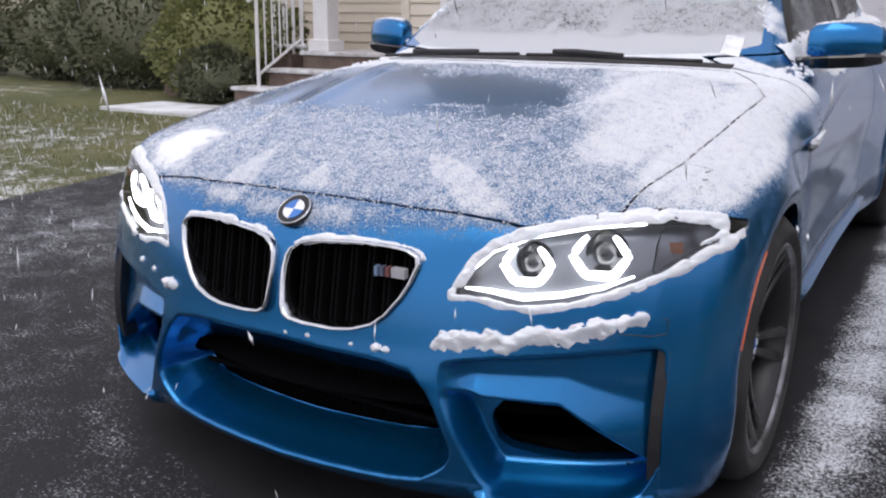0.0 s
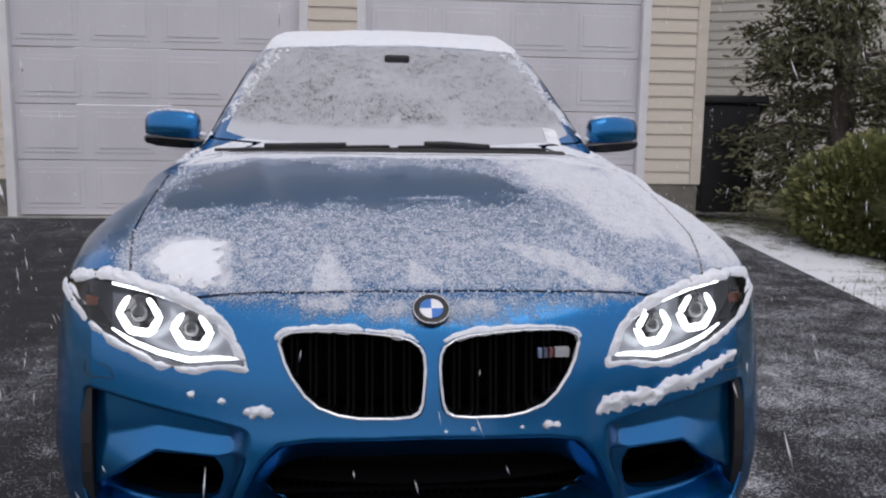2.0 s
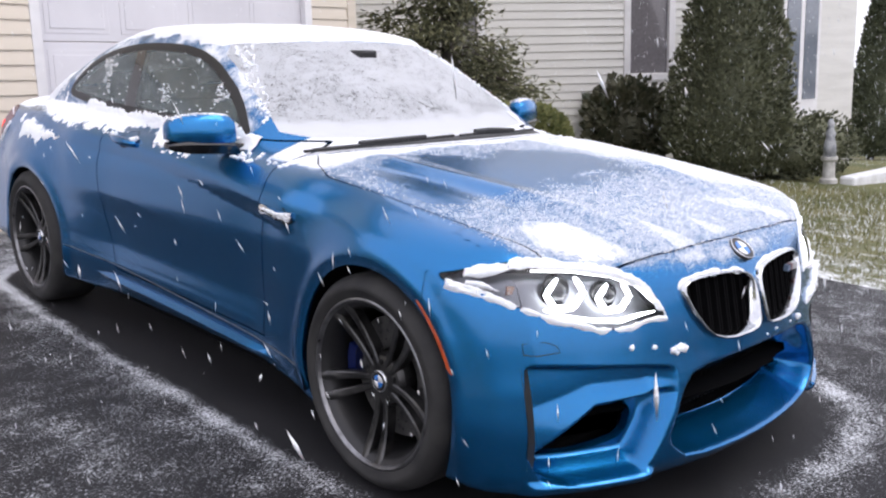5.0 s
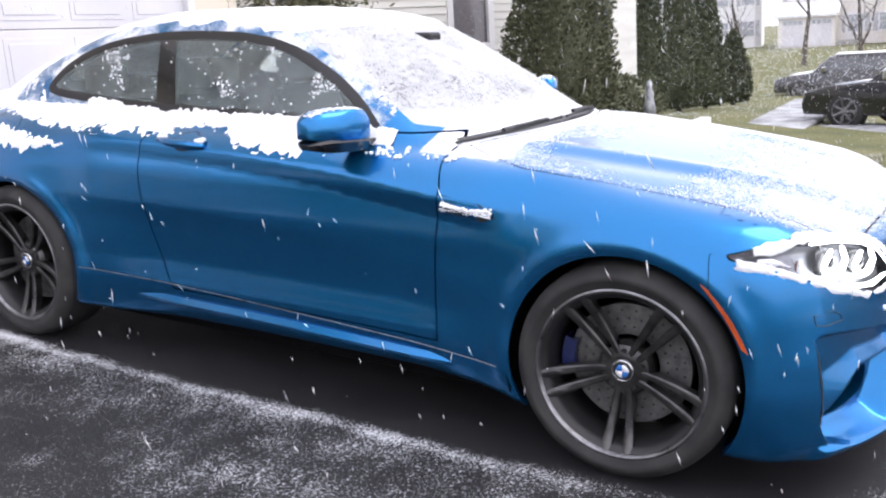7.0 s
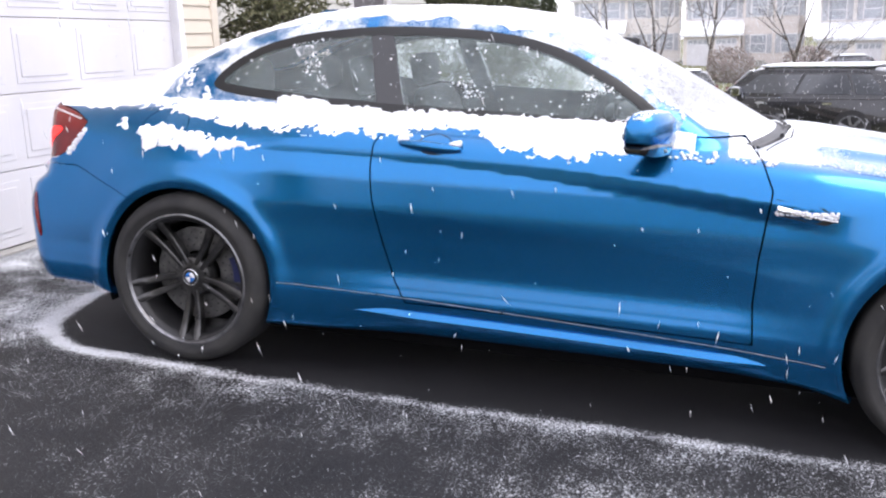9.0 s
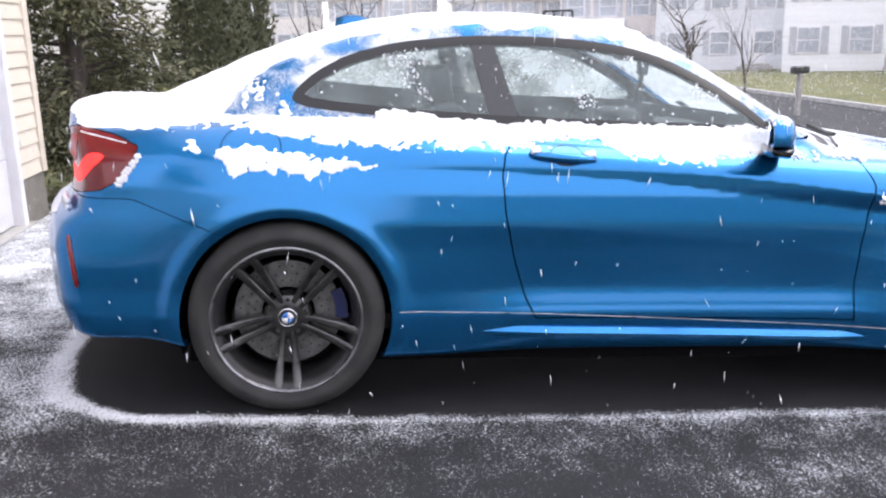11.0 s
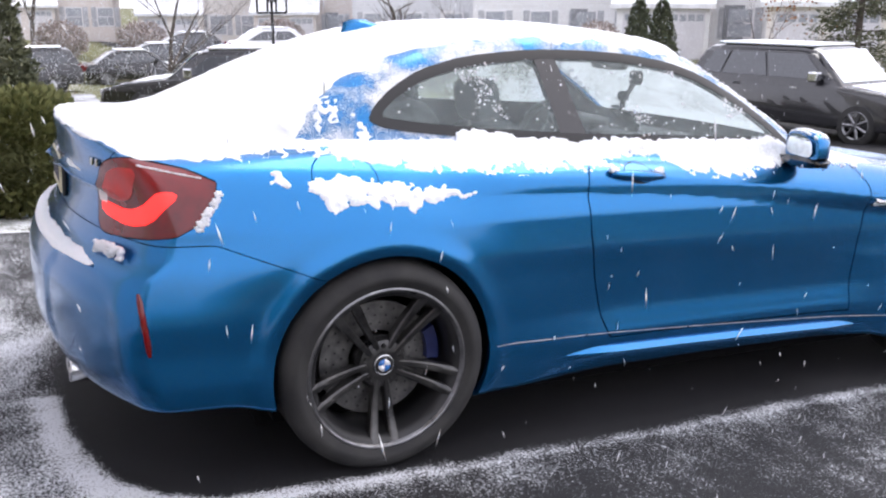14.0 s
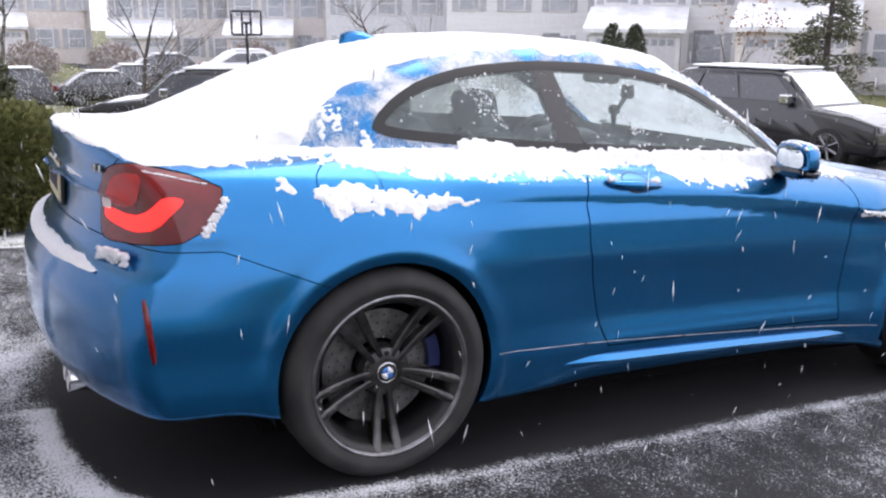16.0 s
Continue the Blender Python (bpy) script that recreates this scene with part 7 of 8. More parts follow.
# ---- parked cars ----
def parked(at, turn, length, height, label, seed, suv=True, paint=None):
    """A dark parked car, nose towards its own -y, lightly snowed on."""
    c = thing("parked_car", label, "car", upright(*at, turn), group="parked cars")
    L, W, H = length, 0.92, height
    f0, f1 = -L / 2, L / 2
    belt = 0.62 * H
    side = [(f0 + 0.05, 0.28), (f0, 0.45), (f0 + 0.06, belt * 0.78), (f0 + 0.5, belt * 0.90), (f0 + L * 0.30, belt * 0.98), (f1 - 0.25, belt * 1.02), (f1 - 0.04, belt * 0.85), (f1, 0.5), (f1 - 0.05, 0.28)]
    bm = bmesh.new()
    rings = []
    for x, k in ((-W, 0.90), (-W * 0.97, 1.0), (-W * 0.5, 1.015), (W * 0.5, 1.015), (W * 0.97, 1.0), (W, 0.90)):
        rings.append([bm.verts.new((x, y * (0.985 if abs(x) > 0.9 else 1.0), 0.5 + (z - 0.5) * k)) for y, z in side])
    for a, b in zip(rings, rings[1:]):
        for q in range(len(side)):
            bm.faces.new((a[q], a[(q + 1) % len(side)], b[(q + 1) % len(side)], b[q]))
    bm.faces.new(rings[0][::-1]); bm.faces.new(rings[-1])
    bmesh.ops.recalc_face_normals(bm, faces=bm.faces)
    bmesh.ops.bevel(bm, geom=[e for e in bm.edges if e.calc_face_angle(0) > 0.25], offset=0.07, segments=3, affect='EDGES', clamp_overlap=True)
    part("body", bm, paint, c, "", True).data.set_sharp_from_angle(angle=radians(35))
    ra, rb = (f0 + L * 0.40, f1 - (0.42 if suv else 1.15))
    base_a, base_b = f0 + L * 0.27, f1 - (0.10 if suv else 0.45)
    bm = bmesh.new()
    prof = [(base_a, belt * 0.97), (ra, H - 0.05), (ra + 0.35, H), (rb - 0.5, H - 0.01), (rb, H - 0.07), (base_b, belt)]
    rg = []
    for x, k in ((-1, 0), (-0.8, 1), (0.8, 1), (1, 0)):
        rg.append([bm.verts.new((x * (W - 0.06 - 0.16 * (z - belt) / (H - belt)), y, z - (0.06 * (1 - k) if z > belt * 1.1 else 0))) for y, z in prof])
    for a, b in zip(rg, rg[1:]):
        for q in range(len(prof) - 1):
            bm.faces.new((a[q], a[q + 1], b[q + 1], b[q]))
    bm.faces.new(rg[0][::-1]); bm.faces.new(rg[-1])
    bmesh.ops.recalc_face_normals(bm, faces=bm.faces)
    bmesh.ops.bevel(bm, geom=[e for e in bm.edges if e.calc_face_angle(0) > 0.25], offset=0.05, segments=2, affect='EDGES', clamp_overlap=True)
    part("cabin", bm, paint, c, "", True).data.set_sharp_from_angle(angle=radians(35))
    pane = CARPANE
    for s in (-1, 1):
        xs_ = lambda z: s * (W - 0.055 - 0.16 * (z - belt) / (H - belt) + 0.006)
        zb, zt = belt + 0.06, H - 0.15
        ya0, ya1 = base_a + 0.32, ra + 0.16
        cuts = [0.0, 0.42, 0.80, 1.0] if suv else [0.0, 0.5, 0.97]
        for q in range(len(cuts) - 1):
            e0, e1 = base_b - 0.25, rb - 0.22
            l0, l1 = ya0 + (e0 - ya0) * cuts[q] + 0.03, ya0 + (e0 - ya0) * cuts[q + 1] - 0.03
            t0, t1 = ya1 + (e1 - ya1) * cuts[q] + 0.03, ya1 + (e1 - ya1) * cuts[q + 1] - 0.03
            bm = bmesh.new()
            bm.faces.new([bm.verts.new(p) for p in ((xs_(zb), l0, zb), (xs_(zb), l1, zb), (xs_(zt), t1, zt), (xs_(zt), t0, zt))])
            ext = bmesh.ops.extrude_face_region(bm, geom=bm.faces[:])
            bmesh.ops.translate(bm, vec=(-s * 0.01, 0, 0), verts=[g for g in ext["geom"] if isinstance(g, bmesh.types.BMVert)])
            part("side_window", bm, pane, c)
        bm = bmesh.new(); box(bm, (s * W - 0.04, ya0 + 0.05, belt + 0.02), (s * W + s * 0.16 - 0.0 if s > 0 else s * W + 0.04, ya0 + 0.22, belt + 0.20), 0.03) if s > 0 else box(bm, (-W - 0.16, ya0 + 0.05, belt + 0.02), (-W + 0.04, ya0 + 0.22, belt + 0.20), 0.03)
        part("wing_mirror", bm, CHROME if suv else paint, c)
        for q in (0.36, 0.62):
            boxed("door_handle", (s * (W + 0.005) - 0.012, f0 + L * (q + 0.08), belt - 0.12), (s * (W + 0.005) + 0.012, f0 + L * (q + 0.08) + 0.16, belt - 0.085), CHROME, c)
        boxed("head_lamp", (s * 0.62 - 0.2, f0 - 0.015, belt * 0.66), (s * 0.62 + 0.2, f0 + 0.12, belt * 0.78), plain("lamp_glass", (0.45, 0.46, 0.48), 0.15), c, "", 0.03)
        boxed("tail_lamp", (s * 0.78 - 0.12, f1 - 0.12, belt * 0.72), (s * 0.78 + 0.12, f1 + 0.015, belt * 0.98), REDLENS, c, "", 0.03)
        for y in (f0 + 0.19 * L, f1 - 0.19 * L):
            bm = bmesh.new(); R = 0.36 if suv else 0.32
            lathe(bm, [(0.11, 0.02), (0.11, R - 0.04), (0.09, R), (-0.09, R), (-0.11, R - 0.04), (-0.11, R - 0.12)], 'x', 28, (s * (W - 0.10), y, R))
            wl_ob = part("wheel", bm, RUBBER, c, "", True)
            bm = bmesh.new()
            lathe(bm, [(s * 0.112, R * 0.68), (s * 0.118, R * 0.66), (s * 0.10, R * 0.6)], 'x', 28, (s * (W - 0.10), y, R))
            for q in range(7):
                a = q * 2 * math.pi / 7
                tube(bm, [(s * (W - 0.10 + 0.108), y, R), (s * (W - 0.10 + 0.108), y + R * 0.64 * math.cos(a), R + R * 0.64 * math.sin(a))], 0.028, 6)
            part("rim", bm, BARE, wl_ob)
    boxed("grille", (-0.42, f0 - 0.012, belt * 0.55), (0.42, f0 + 0.1, belt * 0.76), BLACK, c, "", 0.02)
    bm = bmesh.new()
    nx_, nz_ = -(H - 0.05 - belt * 0.97), ra - base_a
    k_ = 0.012 / math.hypot(nx_, nz_)
    pa, pb = (base_a + 0.08 * (ra - base_a), belt * 0.97 + 0.08 * (H - 0.05 - belt * 0.97)), (base_a + 0.94 * (ra - base_a), belt * 0.97 + 0.94 * (H - 0.05 - belt * 0.97))
    prism(bm, [pa, pb, (pb[0] + nx_ * k_, pb[1] + nz_ * k_), (pa[0] + nx_ * k_, pa[1] + nz_ * k_)], -W + 0.20, W - 0.20, 'x')
    part("windscreen", bm, SNOW, c, "windscreen white with snow")
    bm = bmesh.new(); box(bm, (-W + 0.24, ra + 0.15, H - 0.02), (W - 0.24, rb - 0.25, H + 0.022), 0.018); part("roof_snow", bm, SNOW, c, "", True)
    za, zc = 0.5 + (belt * 0.905 - 0.5) * 1.015, 0.5 + (belt * 0.972 - 0.5) * 1.015
    bm = bmesh.new(); prism(bm, [(f0 + 0.58, za - 0.01), (base_a - 0.12, zc - 0.01), (base_a - 0.12, zc + 0.012), (f0 + 0.58, za + 0.012)], -W + 0.2, W - 0.2, 'x')
    part("hood_snow", bm, SNOW, c)
    return c


CARPANE = plain("car_window", (0.08, 0.085, 0.095), 0.1, coat=0.5)
CARBLACK = plain("black_car_paint", (0.010, 0.010, 0.013), 0.25, 0.2, 1.0)
CARGREY = plain("dark_grey_car_paint", (0.03, 0.03, 0.035), 0.3, 0.3, 1.0)
parked((14.9, -0.6, gz(14.9, -0.6)), 156, 4.7, 1.46, "black parked crossover car with snow on roof and hood", 1, True, CARBLACK)
parked((33.2, 3.1, gz(33.2, 3.1)), 180, 4.8, 1.60, "dark grey parked car dusted with snow", 2, True, CARGREY)
parked((9.0, -10.2, gz(9.0, -10.2)), 278, 4.8, 1.66, "tall black off-roader parked at the kerb, snow on its windscreen", 3, True, CARBLACK)
for k, (az, d) in enumerate(((97.5, 42), (99.3, 44), (101.2, 45), (106, 40))):
    x, y = by_bearing(az, d)
    parked((x, y, gz(x, y)), -az + 100, 4.6, 1.5, "dark parked car dusted with snow", 10 + k, False, (CARBLACK, CARGREY, CARGREY, WHITE)[k])

# ---- trees and street furniture beyond ----
PALETWIG = foliage_look("grey_brown_twigs", (0.20, 0.16, 0.14), (0.36, 0.31, 0.29))
REDLEAF = foliage_look("withered_leaf", (0.20, 0.08, 0.03), (0.35, 0.17, 0.07))
x, y = by_bearing(99.3, 31); bare_tree("bare_tree", (x, y, gz(x, y)), 7.5, 41, "bare grey tree on the lawn", 5, 0.55)
x, y = by_bearing(135, 22); bare_tree("young_tree", (x, y, gz(x, y)), 3.9, 42, "small bare tree with a few withered leaves", 3, 0.5, 260, REDLEAF, 0.05)
x, y = by_bearing(140.3, 25); needle_tree("pine_tree", (x, y, gz(x, y)), 4.3, 1.3, 43, "open green pine by the kerb", 60, 90, 0.1, 0.14, YEW)
x, y = by_bearing(117, 30); bare_tree("young_tree", (x, y, gz(x, y)), 5.0, 44, "slim bare tree beside the street", 3, 0.4, base=0.05)
for k, (az, d, h) in enumerate(((83, 48, 9), (86, 55, 10), (89.5, 50, 9), (92, 62, 11), (78.5, 60, 10), (75, 55, 9), (113.2, 38, 6))):
    x, y = by_bearing(az, d); bare_tree("bare_tree", (x, y, gz(x, y)), h, 50 + k, "bare grey tree far down the street", 3, 0.6, base=0.16)
for k, (az, d) in enumerate(((127.9, 26), (129.3, 26.6))):
    x, y = by_bearing(az, d); cone_tree("column_cypress", (x, y, gz(x, y)), 2.4, 0.5, 4000, 0.09, DARKG, "narrow dark column of cypress", 70 + k, 0.55)
x, y = by_bearing(125.6, 40); bush("round_bush", (x, y, gz(x, y)), (1.25, 1.1, 1.0), 2500, 0.09, PALETWIG, "round leafless brown shrub on the lawn", 75)
for k, (az, d) in enumerate(((93.5, 56), (98, 55), (106, 50))):
    x, y = by_bearing(az, d); bush("hedge", (x, y, gz(x, y)), (1.5, 1.3, 1.1), 2500, 0.14, PALETWIG, "grey-brown leafless shrubs before far houses", 80 + k)
hoop = thing("basketball_hoop", "black basketball backboard on a pole", "basketball hoop")
x, y = by_bearing(105.5, 33); hoop.matrix_world = upright(x, y, gz(x, y), -105)
bm = bmesh.new(); tube(bm, [(0, 0, 0), (0, 0, 2.6)], 0.05, 8); part("pole", bm, BLACK, hoop)
bm = bmesh.new()
for a, b in (((-0.5, 2.2), (0.5, 2.2)), ((0.5, 2.2), (0.5, 3.0)), ((0.5, 3.0), (-0.5, 3.0)), ((-0.5, 3.0), (-0.5, 2.2)), ((-0.15, 2.25), (-0.15, 2.95)), ((0.15, 2.25), (0.15, 2.95)), ((-0.15, 2.6), (0.15, 2.6))):
    tube(bm, [(a[0], -0.1, a[1]), (b[0], -0.1, b[1])], 0.045, 5)
part("backboard_frame", bm, BLACK, hoop)
box_ = thing("mailbox", "dark mailbox on a post at the kerb", "mailbox")
x, y = by_bearing(117.7, 24.0, (-3.84, 2.44)); box_.matrix_world = upright(x, y, gz(x, y), 20)
boxed("post", (-0.05, -0.05, -0.1), (0.05, 0.05, 1.0), CONCRETE, box_)
bm = bmesh.new(); box(bm, (-0.1, -0.25, 1.0), (0.1, 0.25, 1.2), 0.05); part("box", bm, CARGREY, box_)

# ---- snow lying on the car ----
def snow_on(name, oy, phi, theta, depth, label, other=False):
    """A layer whose thickness (metres) is given by depth(v, n); edges run out to nothing."""
    v, f = skin(oy, phi, theta)
    n = slope_of(v)
    if other:
        v = v * (-1, 1, 1); n = n * (-1, 1, 1); f = f[:, ::-1]
    t = depth(v, n)
    vv, nn, ff, tt = trimmed(v, n, f, t)
    d = nn + np.array((0, 0, 0.7)); d /= np.linalg.norm(d, axis=1, keepdims=True)
    ob = quads(name, vv + d * np.maximum(tt - 0.001, -0.001)[:, None], ff, SNOW, None, "")
    ob.matrix_world = SLOPE
    return tagged(ob, label, "snow", "snow on the car", "stuff")


def trimmed(v, n, f, t):
    """Cut a layer where its thickness reaches zero."""
    s = Sheet(np.hstack((v, t[:, None])), n, f)
    lo, hi = s.cut(lambda q: 0.0012 - q[:, 3])
    return (lo.v[:, :3], lo.n, lo.f, lo.v[:, 3])


def roof_depth(v, n):
    x, y, z = v.T
    wob = fbm(v, 6, 61); fine = fbm(v, 45, 62, 2); mid = fbm(v, 16, 63, 2)
    side_edge = curve([1.2, 2.2, 2.5, 2.75, 2.95, 3.2, 3.42, 3.58], [0.545, 0.545, 0.54, 0.555, 0.67, 0.71, 0.69, 0.66])(y)
    g = side_edge - np.abs(x) + 0.018 * wob + 0.014 * mid
    g = np.minimum(g, y - 1.30 - 0.015 * wob - 0.25 * x * x)
    g = np.minimum(g, curve([0, 0.2, 0.36, 0.5, 0.66, 0.8], [3.538, 3.532, 3.514, 3.465, 3.40, 3.27])(np.abs(x)) - y + 0.008 * mid)
    g = np.minimum(g, (n[:, 2] - 0.25) * 0.25)
    return np.minimum(0.017 - 0.006 * step(2.9, 3.3, y) + 0.004 * wob, np.maximum(g, -0.02) * 0.38) + 0.0025 * fine * (g > 0.003)


def belt_depth(v, n):
    x, y, z = v.T
    wob = fbm(v, 5, 65); mid = fbm(v, 22, 66, 2); fine = fbm(v, 70, 67, 2)
    top = np.where(y < 2.70, 1.006 + 0.006 * wob + 0.040 * step(1.85, 2.5, y), 1.20)
    low = curve([0.6, 0.76, 0.94, 1.2, 1.38, 1.62, 1.9, 2.2, 2.55, 2.8, 2.9, 3.02, 3.16, 3.27, 3.37, 3.46], [0.874, 0.877, 0.905, 0.862, 0.872, 0.932, 0.912, 0.930, 0.919, 0.948, 0.962, 0.954, 0.947, 0.957, 0.970, 0.985])(y)
    g = np.minimum(z - low - 0.012 * wob - 0.022 * mid - 0.024 * fine, top - z + 0.006 * mid)
    g = np.minimum(g, y - 0.66 - 0.05 * mid)
    g = g - 0.030 * (1 - step(0.90, 1.05, y)) * (0.6 + 0.8 * wob)
    g = np.minimum(g, 3.46 - y)
    # the clinging patch round the fuel flap
    e = inside(y, z, PATCH) - 0.012 * mid - 0.009 * fine + 0.012 * np.maximum(fbm(v, 34, 68, 2), 0)
    g = np.maximum(g, -e)
    e2 = np.hypot((y - 3.0) / 1.3, z - 0.905) - 0.022 - 0.016 * mid - 0.012 * fine
    g = np.maximum(g, -e2)
    g = np.where(np.abs(x) < 0.60, -0.02, g)
    g = np.where((z > 1.0) & (y > 2.4) & (y < 3.0) & (np.abs(x) < 0.72), np.minimum(g, 0.005 * (mid + 0.2)), g)
    return np.minimum(0.007 + 0.002 * mid, np.maximum(g, -0.02) * 0.34) + 0.0028 * fine * (g > 0.002)


PATCH = soften([(2.93, 0.900), (2.84, 0.922), (2.70, 0.902), (2.55, 0.884), (2.42, 0.868), (2.37, 0.852), (2.46, 0.843), (2.565, 0.836), (2.63, 0.815), (2.68, 0.808), (2.70, 0.832), (2.785, 0.845), (2.83, 0.822), (2.88, 0.815), (2.90, 0.86)], 1)
fine_y = np.arange(0.86, 3.10, 0.0065)
roof_y = np.concatenate((np.linspace(1.25, 3.10, 150), np.full(60, 3.10)))
roof_p = np.concatenate((np.full(150, 90.0), np.linspace(90, 180, 61)[1:]))
roof_t = np.concatenate((np.linspace(24, 60, 70), np.linspace(60, 90, 36)[1:]))
for left in (False, True):
    snow_on("roof_snow", roof_y, roof_p, roof_t, roof_depth, "thick white snow over the car's roof and boot", left)
    by = np.concatenate((fine_y, np.full(70, 3.10))) if not left else np.concatenate((np.arange(0.86, 3.1, 0.014), np.full(30, 3.10)))
    bp = np.concatenate((np.full(len(fine_y), 90.0), np.linspace(90, 150, 71)[1:])) if not left else np.concatenate((np.full(len(by) - 30, 90.0), np.linspace(90, 150, 31)[1:]))
    snow_on("belt_snow", by, bp, np.arange(15, 47, 0.42 if not left else 0.9), belt_depth, "ragged snow along the shoulder under the car's windows", left)


def hood_depth(v, n):
    x, y, z = v.T
    wob = fbm(v, 6, 71); fine = fbm(v, 60, 72, 2)
    g = np.full(len(v), -0.03)
    for p in PATCHES[:1] + PATCHES[4:5]:
        g = np.maximum(g, -inside(x, y, p) - 0.022 + 0.030 * wob + 0.016 * fine)
    g = np.where(n[:, 2] < 0.75, -0.03, g)
    return np.minimum(0.0045, g * 0.2) + 0.0022 * fine * (g > 0.004)


for left in (False, True):
    snow_on("hood_snow", np.concatenate((np.full(110, 0.45), np.linspace(0.45, 0.78, 22)[1:])), np.concatenate((np.linspace(0, 90, 110), np.full(21, 90.0))), np.arange(8, 90.1, 0.55), hood_depth, "thin uneven snow on the hood", left)


ico = bmesh.new(); bmesh.ops.create_icosphere(ico, subdivisions=2, radius=1.0)
ICO_V = np.array([v.co[:] for v in ico.verts]); ICO_F = np.array([[v.index for v in f.verts] for f in ico.faces]); ico.free()


def clumps(name, pts, radii, label, seed):
    """Small stuck lumps of snow."""
    pts, radii = np.asarray(pts, float), np.asarray(radii, float)
    rg_ = np.random.default_rng(seed)
    ph = rg_.uniform(0, 50, (len(pts), 1, 3))
    q = (ICO_V[None] * 1.7 + ph).reshape(-1, 3)
    k = 1 + 0.38 * vnoise(q, 1.0, seed) + 0.22 * vnoise(q, 2.9, seed + 1)
    v = (pts[:, None] + ICO_V[None] * k.reshape(len(pts), -1, 1) * radii[:, None, None] * np.array((1, 0.85, 0.78))).reshape(-1, 3)
    f = (ICO_F[None] + len(ICO_V) * np.arange(len(pts))[:, None, None]).reshape(-1, 3)
    ob = quads(name, v, np.hstack((f, f[:, 2:])), SNOW, None, "")
    ob.matrix_world = SLOPE
    return tagged(ob, label, "snow", "snow on the car", "stuff")


rg = np.random.default_rng(5)


def nose_spots(x, z, out=0.0):
    return np.stack((x, nose_at(x, z) - out, z), 1)


def side_spots(y, z, out=0.0, sgn=-1):
    return np.stack((sgn * (side_at(y, z) + out), y, z), 1)


def rnd(n, a=0.0, b=1.0):
    return rg.uniform(a, b, n)


# loose grains of snow on the bonnet and wings
gx, gy = rnd(110000, -0.79, 0.84), rnd(110000, -0.69, 0.50)
q = np.stack((gx, gy, top_at(gx, gy)), 1)
qn = slope_of(q)
keep = rnd(len(q)) < np.clip((1.1 + 0.25 * step(0.2, 0.5, -gy)) * dusting(q, qn) ** 1.5 - 0.01, 0, 0.85) * step(0.55, 0.8, qn[:, 2])
q, qn = q[keep], qn[keep]
r = (0.0010 + 0.0022 * rnd(len(q)) ** 2)[:, None, None]
octa = np.array(((1, 0, 0), (0, 1, 0), (-1, 0, 0), (0, -1, 0), (0, 0, 0.9), (0, 0, -0.6)), float)
gv = (q + qn * 0.0006)[:, None] + octa[None] * r * rg.uniform(0.65, 1.35, (len(q), 6, 1))
of = np.array([(0, 1, 4, 4), (1, 2, 4, 4), (2, 3, 4, 4), (3, 0, 4, 4)])
o = quads("hood_grains", gv.reshape(-1, 3), (of[None] + 6 * np.arange(len(q))[:, None, None]).reshape(-1, 4), SNOW, None, "", None, None, False)
o.matrix_world = SLOPE
tagged(o, "loose snow grains dusted over the blue bonnet", "snow", "snow on the car", "stuff")
# single lumps on the bumper
lump = np.array(((-0.38, 0.50, 0.018), (-0.36, 0.497, 0.015), (-0.40, 0.495, 0.012), (-0.39, 0.488, 0.010), (-0.46, 0.513, 0.008), (-0.53, 0.52, 0.009), (0.26, 0.468, 0.012), (0.28, 0.466, 0.009), (0.09, 0.467, 0.006), (0.03, 0.463, 0.005), (0.20, 0.466, 0.005)))
clumps("bumper_snow", nose_spots(lump[:, 0], lump[:, 1]), lump[:, 2], "small lumps of snow on the bumper", 1)
LEDGE = soften([(0.345, 0.494), (0.42, 0.520), (0.47, 0.522), (0.52, 0.521), (0.57, 0.541), (0.63, 0.540), (0.68, 0.552), (0.765, 0.572), (0.778, 0.548), (0.70, 0.519), (0.62, 0.502), (0.5, 0.483), (0.40, 0.474)], 1)


def front_depth(v, n):
    """Snow rimming the lamps, over the grilles and, on the left, along the bumper ledge."""
    x, y, z = v.T
    mid = fbm(v, 28, 81, 2); fine = fbm(v, 90, 82, 2)
    u = lamp_u(v)
    d = inside(u, z, LAMP)
    upper = z > 0.60 + 0.185 * (u - 0.40)
    g = np.where(upper, np.minimum(d + 0.020 + 0.006 * mid, 0.006 + 0.004 * mid - d), np.minimum(d + 0.007 + 0.004 * mid, 0.011 + 0.010 * step(0.68, 0.92, u) + 0.006 * mid - d))
    g = np.where((u > 0.985) | (upper & (u > 0.93)), -0.02, g)
    k = inside(np.abs(x), z, KIDNEY)
    g = np.maximum(g, np.where((z > 0.648) & (np.abs(x) > 0.02), np.minimum(k + 0.010 + 0.004 * mid, 0.007 + 0.006 * mid - k), -0.02))
    led = -inside(x, z, LEDGE) + 0.010 * mid + 0.007 * fine
    g = np.maximum(g, led)
    g = np.where(y > -0.30, -0.02, g)
    thick = np.where(led > 0, 0.024 + 0.010 * mid, 0.0065)
    return np.minimum(thick + 0.004 * mid, np.maximum(g, -0.02) * 1.1) + 0.004 * fine * (g > 0.002)


for left in (False, True):
    snow_on("lamp_snow", np.full(230, 0.45), np.linspace(0, 72, 230), np.arange(-5.5, 14, 0.16), front_depth, "soft snow rimming the headlamps, grilles and bumper ledge", left)
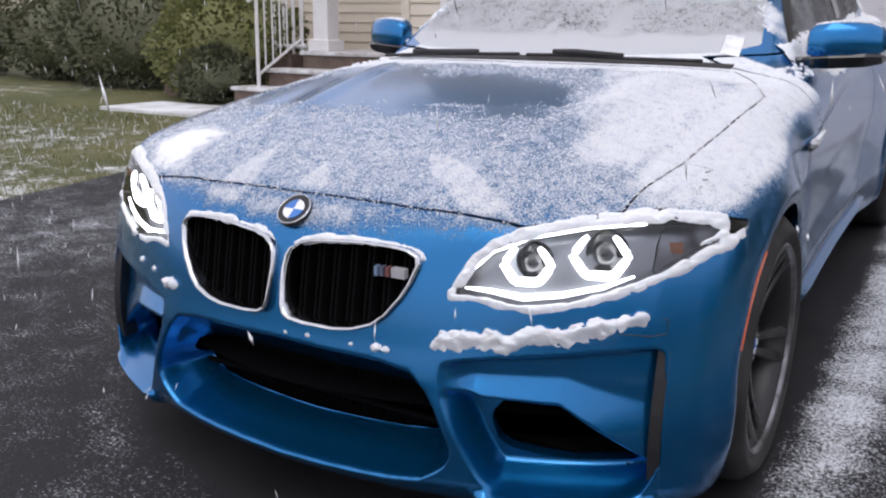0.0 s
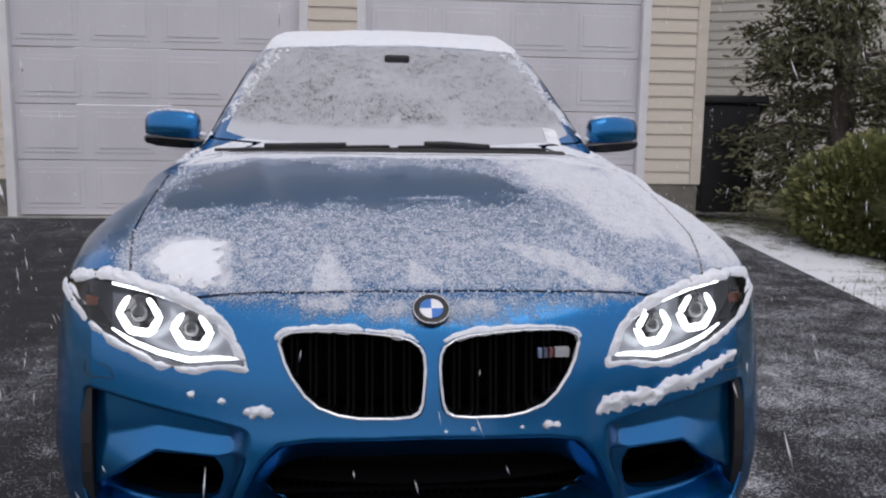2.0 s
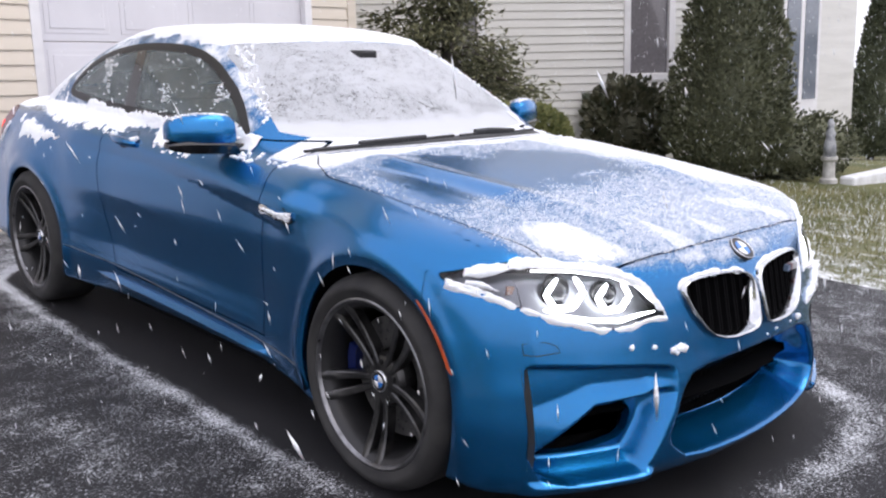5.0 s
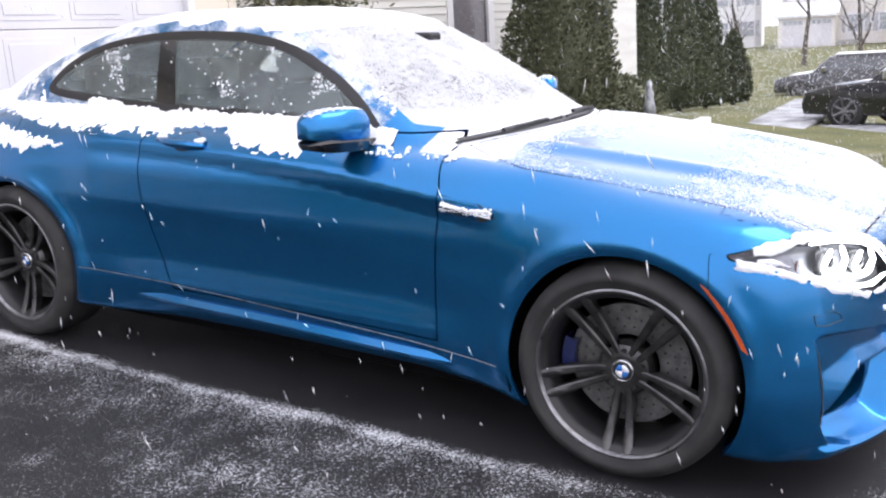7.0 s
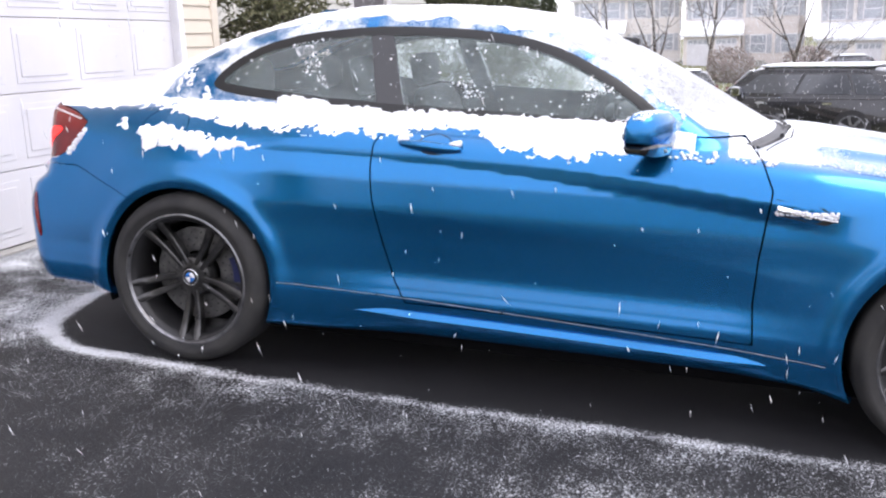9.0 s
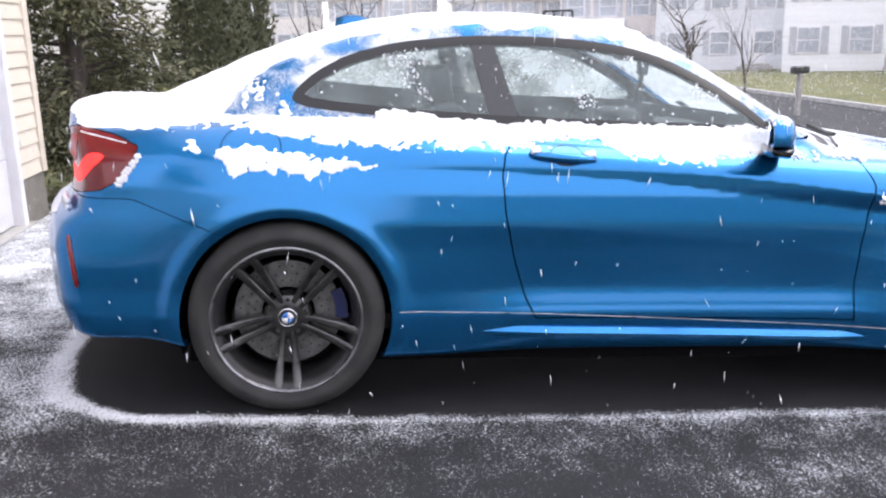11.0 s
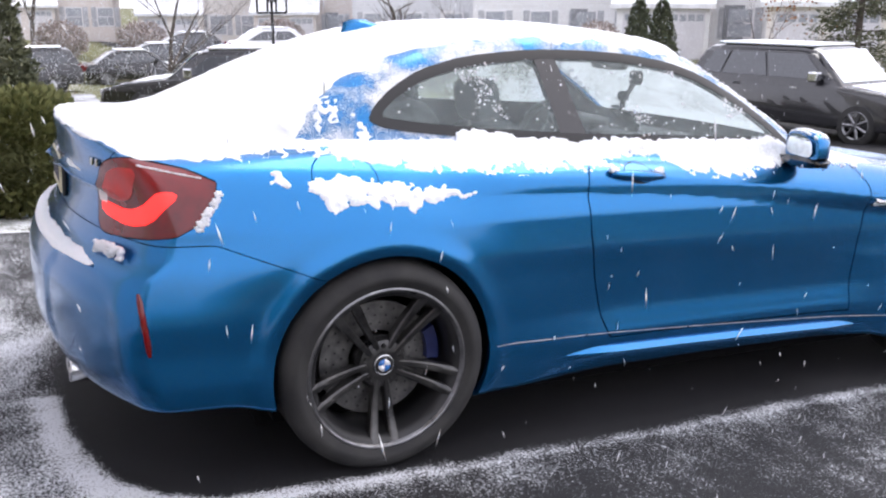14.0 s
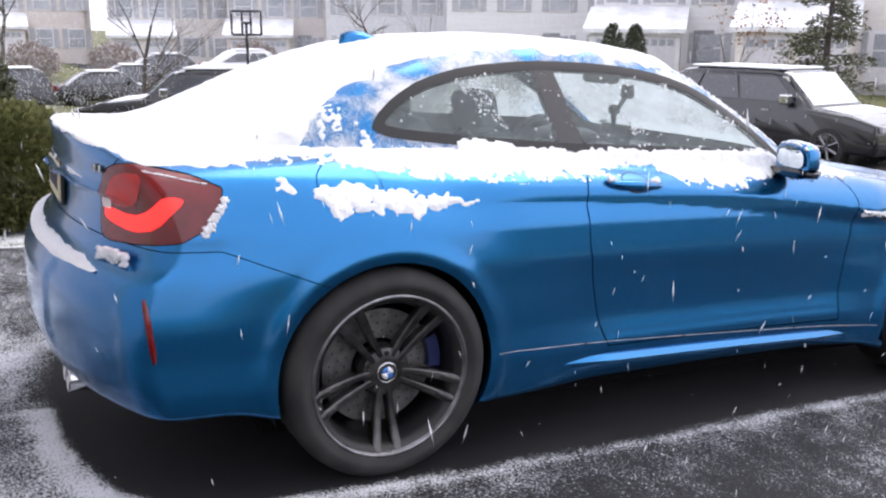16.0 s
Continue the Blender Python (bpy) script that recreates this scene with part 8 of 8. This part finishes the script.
# mirrors, handles, vents, tail lamps, rear ledge
P, R = [], []
for sgn in (-1, 1):
    a, b = rnd(420, 0.06, 0.92), rnd(420, -0.6, 0.75)
    cap_z = np.interp(a, (0.0, 0.12, 0.32, 0.58, 0.80, 0.92, 1.0), (1.003, 1.046, 1.0515, 1.0515, 1.0455, 1.035, 1.0))
    P.append(np.stack((sgn * (0.758 + 0.222 * a), 0.963 + 0.079 * a + 0.044 * b, cap_z - 0.010 * b * b - 0.003), 1)); R.append(rnd(420, 0.0035, 0.0068))
    P.append(np.stack((sgn * (0.74 + 0.05 * rnd(30)), 0.955 + rnd(30, -0.012, 0.02), np.full(30, 0.960)), 1)); R.append(rnd(30, 0.006, 0.011))
    for y0, y1, z0, z1, o, r0, r1, n in ((1.64, 1.67, 0.90, 0.91, 0.02, 0.008, 0.011, 14), (1.83, 1.86, 0.908, 0.916, 0.02, 0.007, 0.010, 14), (0.42, 0.595, 0.752, 0.770, 0.011, 0.005, 0.007, 70), (0.60, 0.95, 0.89, 0.92, 0.0, 0.004, 0.010, 50)):
        P.append(side_spots(rnd(n, y0, y1), rnd(n, z0, z1), o, sgn)); R.append(rnd(n, r0, r1))
    t = rnd(120)
    P.append(side_spots(3.175 + 0.065 * t + rnd(120, -0.008, 0.008), 0.875 - 0.095 * t + rnd(120, -0.008, 0.008), 0.0, sgn)); R.append(rnd(120, 0.003, 0.009))
    P.append(side_spots(3.22 + 0.16 * t, 0.910 + 0.03 * t, 0.0, sgn)); R.append(rnd(120, 0.002, 0.004))
    x = sgn * rnd(70, 0.60, 0.74)
    P.append(np.stack((x, rear_y(x, np.full(70, 0.675)) - 0.004, rnd(70, 0.680, 0.715)), 1)); R.append(rnd(70, 0.006, 0.012))
clumps("stuck_snow", np.vstack(P), np.concatenate(R), "small lumps of snow stuck to mirrors, handles and lamps", 3)
# shelf of snow on the rear bumper
n_ = 61
xs_ = np.linspace(-0.66, 0.66, n_)
prof_ = ((0.0, 0.002), (0.06, 0.020), (0.3, 0.026), (0.7, 0.022), (0.93, 0.010), (1.02, -0.008))
yi, yo = rear_y(xs_, np.full(n_, 0.72)) - 0.01, rear_y(xs_, np.full(n_, 0.63)) - 0.004
pts_ = np.stack([np.stack((xs_, yi + (yo - yi) * a, 0.652 + h * (1 - 0.9 * np.abs(xs_ / 0.66) ** 6)), 1) for a, h in prof_], 1)
pts_[..., 2] += 0.004 * fbm(pts_.reshape(-1, 3), 18, 95).reshape(n_, -1)
ix = np.arange(n_ * 6).reshape(n_, 6)
o = quads("ledge_snow", pts_.reshape(-1, 3), np.stack((ix[:-1, :-1], ix[1:, :-1], ix[1:, 1:], ix[:-1, 1:]), -1).reshape(-1, 4), SNOW, None, "")
o.matrix_world = SLOPE
tagged(o, "smooth shelf of snow on the rear bumper", "snow", "snow on the car", "stuff")
# side windows
y, z = rnd(9000, 1.05, 2.62), rnd(9000, 1.0, 1.30)
q = np.stack((np.zeros(9000), y, z), 1)
ok = (inside(y, z, WINDOWS) < -0.028) & ((fbm(q, 8, 91) + 1.6 * (z - 1.18) > 0.52) | (rnd(9000) < 0.03))
P = side_spots(y[ok], z[ok], 0.0005)
clumps("window_snow", P, 0.0010 + 0.0042 * rnd(len(P)) ** 2, "snow specks clinging to the side windows", 4)
# front pillars
P, R = [], []
for sgn in (-1, 1):
    t = rnd(170)
    P.append(side_spots(0.90 + 0.48 * t, 1.005 + 0.30 * t ** 0.9 + rnd(170, 0, 0.022), 0.0, sgn)); R.append(rnd(170, 0.003, 0.008))
clumps("pillar_snow", np.vstack(P), np.concatenate(R), "snow crumbs along the front pillars", 5)

# ---- snowflakes in the air ----
rg = np.random.default_rng(77)
n = 9000
P = np.stack((rg.uniform(-2.35, 6, n), rg.uniform(-2.0, 7, n), rg.uniform(0.05, 3.0, n)), 1)
away = (np.abs(P[:, 0]) > 1.05) | (P[:, 1] < -0.95) | (P[:, 1] > 3.8) | (P[:, 2] > 1.6)
P = P[away]; n = len(P)
s = rg.uniform(0.0006, 0.0018, (n, 1))
d = np.array((0.18, -0.1, -1.0)) + rg.normal(0, 0.2, (n, 3)); d /= np.linalg.norm(d, axis=1, keepdims=True)
u = np.cross(d, rg.normal(0, 1, (n, 3))); u /= np.linalg.norm(u, axis=1, keepdims=True)
w = np.cross(d, u)
L = rg.uniform(3, 16, (n, 1))
vv = np.stack((P - d * s * L, P + u * s, P + w * s, P - u * s, P - w * s, P + d * s * L), 1).reshape(-1, 3)
base = np.array([(0, 1, 2, 2), (0, 2, 3, 3), (0, 3, 4, 4), (0, 4, 1, 1), (5, 2, 1, 1), (5, 3, 2, 2), (5, 4, 3, 3), (5, 1, 4, 4)])
ff = (base[None] + 6 * np.arange(n)[:, None, None]).reshape(-1, 4)
tagged(quads("falling_snow", vv, ff, SNOW, None, "", None, None, True), "snowflakes falling through the air", "snow", "", "stuff")
# the thicker fall farther off, between the driveway and the far side of the street
n = 210000
P = np.stack((rg.uniform(8.5, 46.0, n), rg.uniform(-26.0, 22.0, n), rg.uniform(-3.0, 5.0, n)), 1)
u, w = rg.normal(0, 1, (2, n, 3)); u /= np.linalg.norm(u, axis=1, keepdims=True); w /= np.linalg.norm(w, axis=1, keepdims=True)
s = rg.uniform(0.011, 0.021, (n, 1)) * np.clip((P[:, :1] + 3.0) / 26.0, 0.42, 1.0)
d = np.array((0.15, -0.1, -1.0)) * s * 1.6
vv = np.stack((P - d, P + u * s * 0.6, P + w * s * 0.6, P + d), 1).reshape(-1, 3)
base = np.array([(0, 1, 2, 2), (0, 3, 1, 1), (0, 2, 3, 3), (1, 3, 2, 2)])
tagged(quads("distant_falling_snow", vv, (base[None] + 4 * np.arange(n)[:, None, None]).reshape(-1, 4), SNOW, None, "", None, None, False), "dense falling snow veiling the street", "snow", "", "stuff")
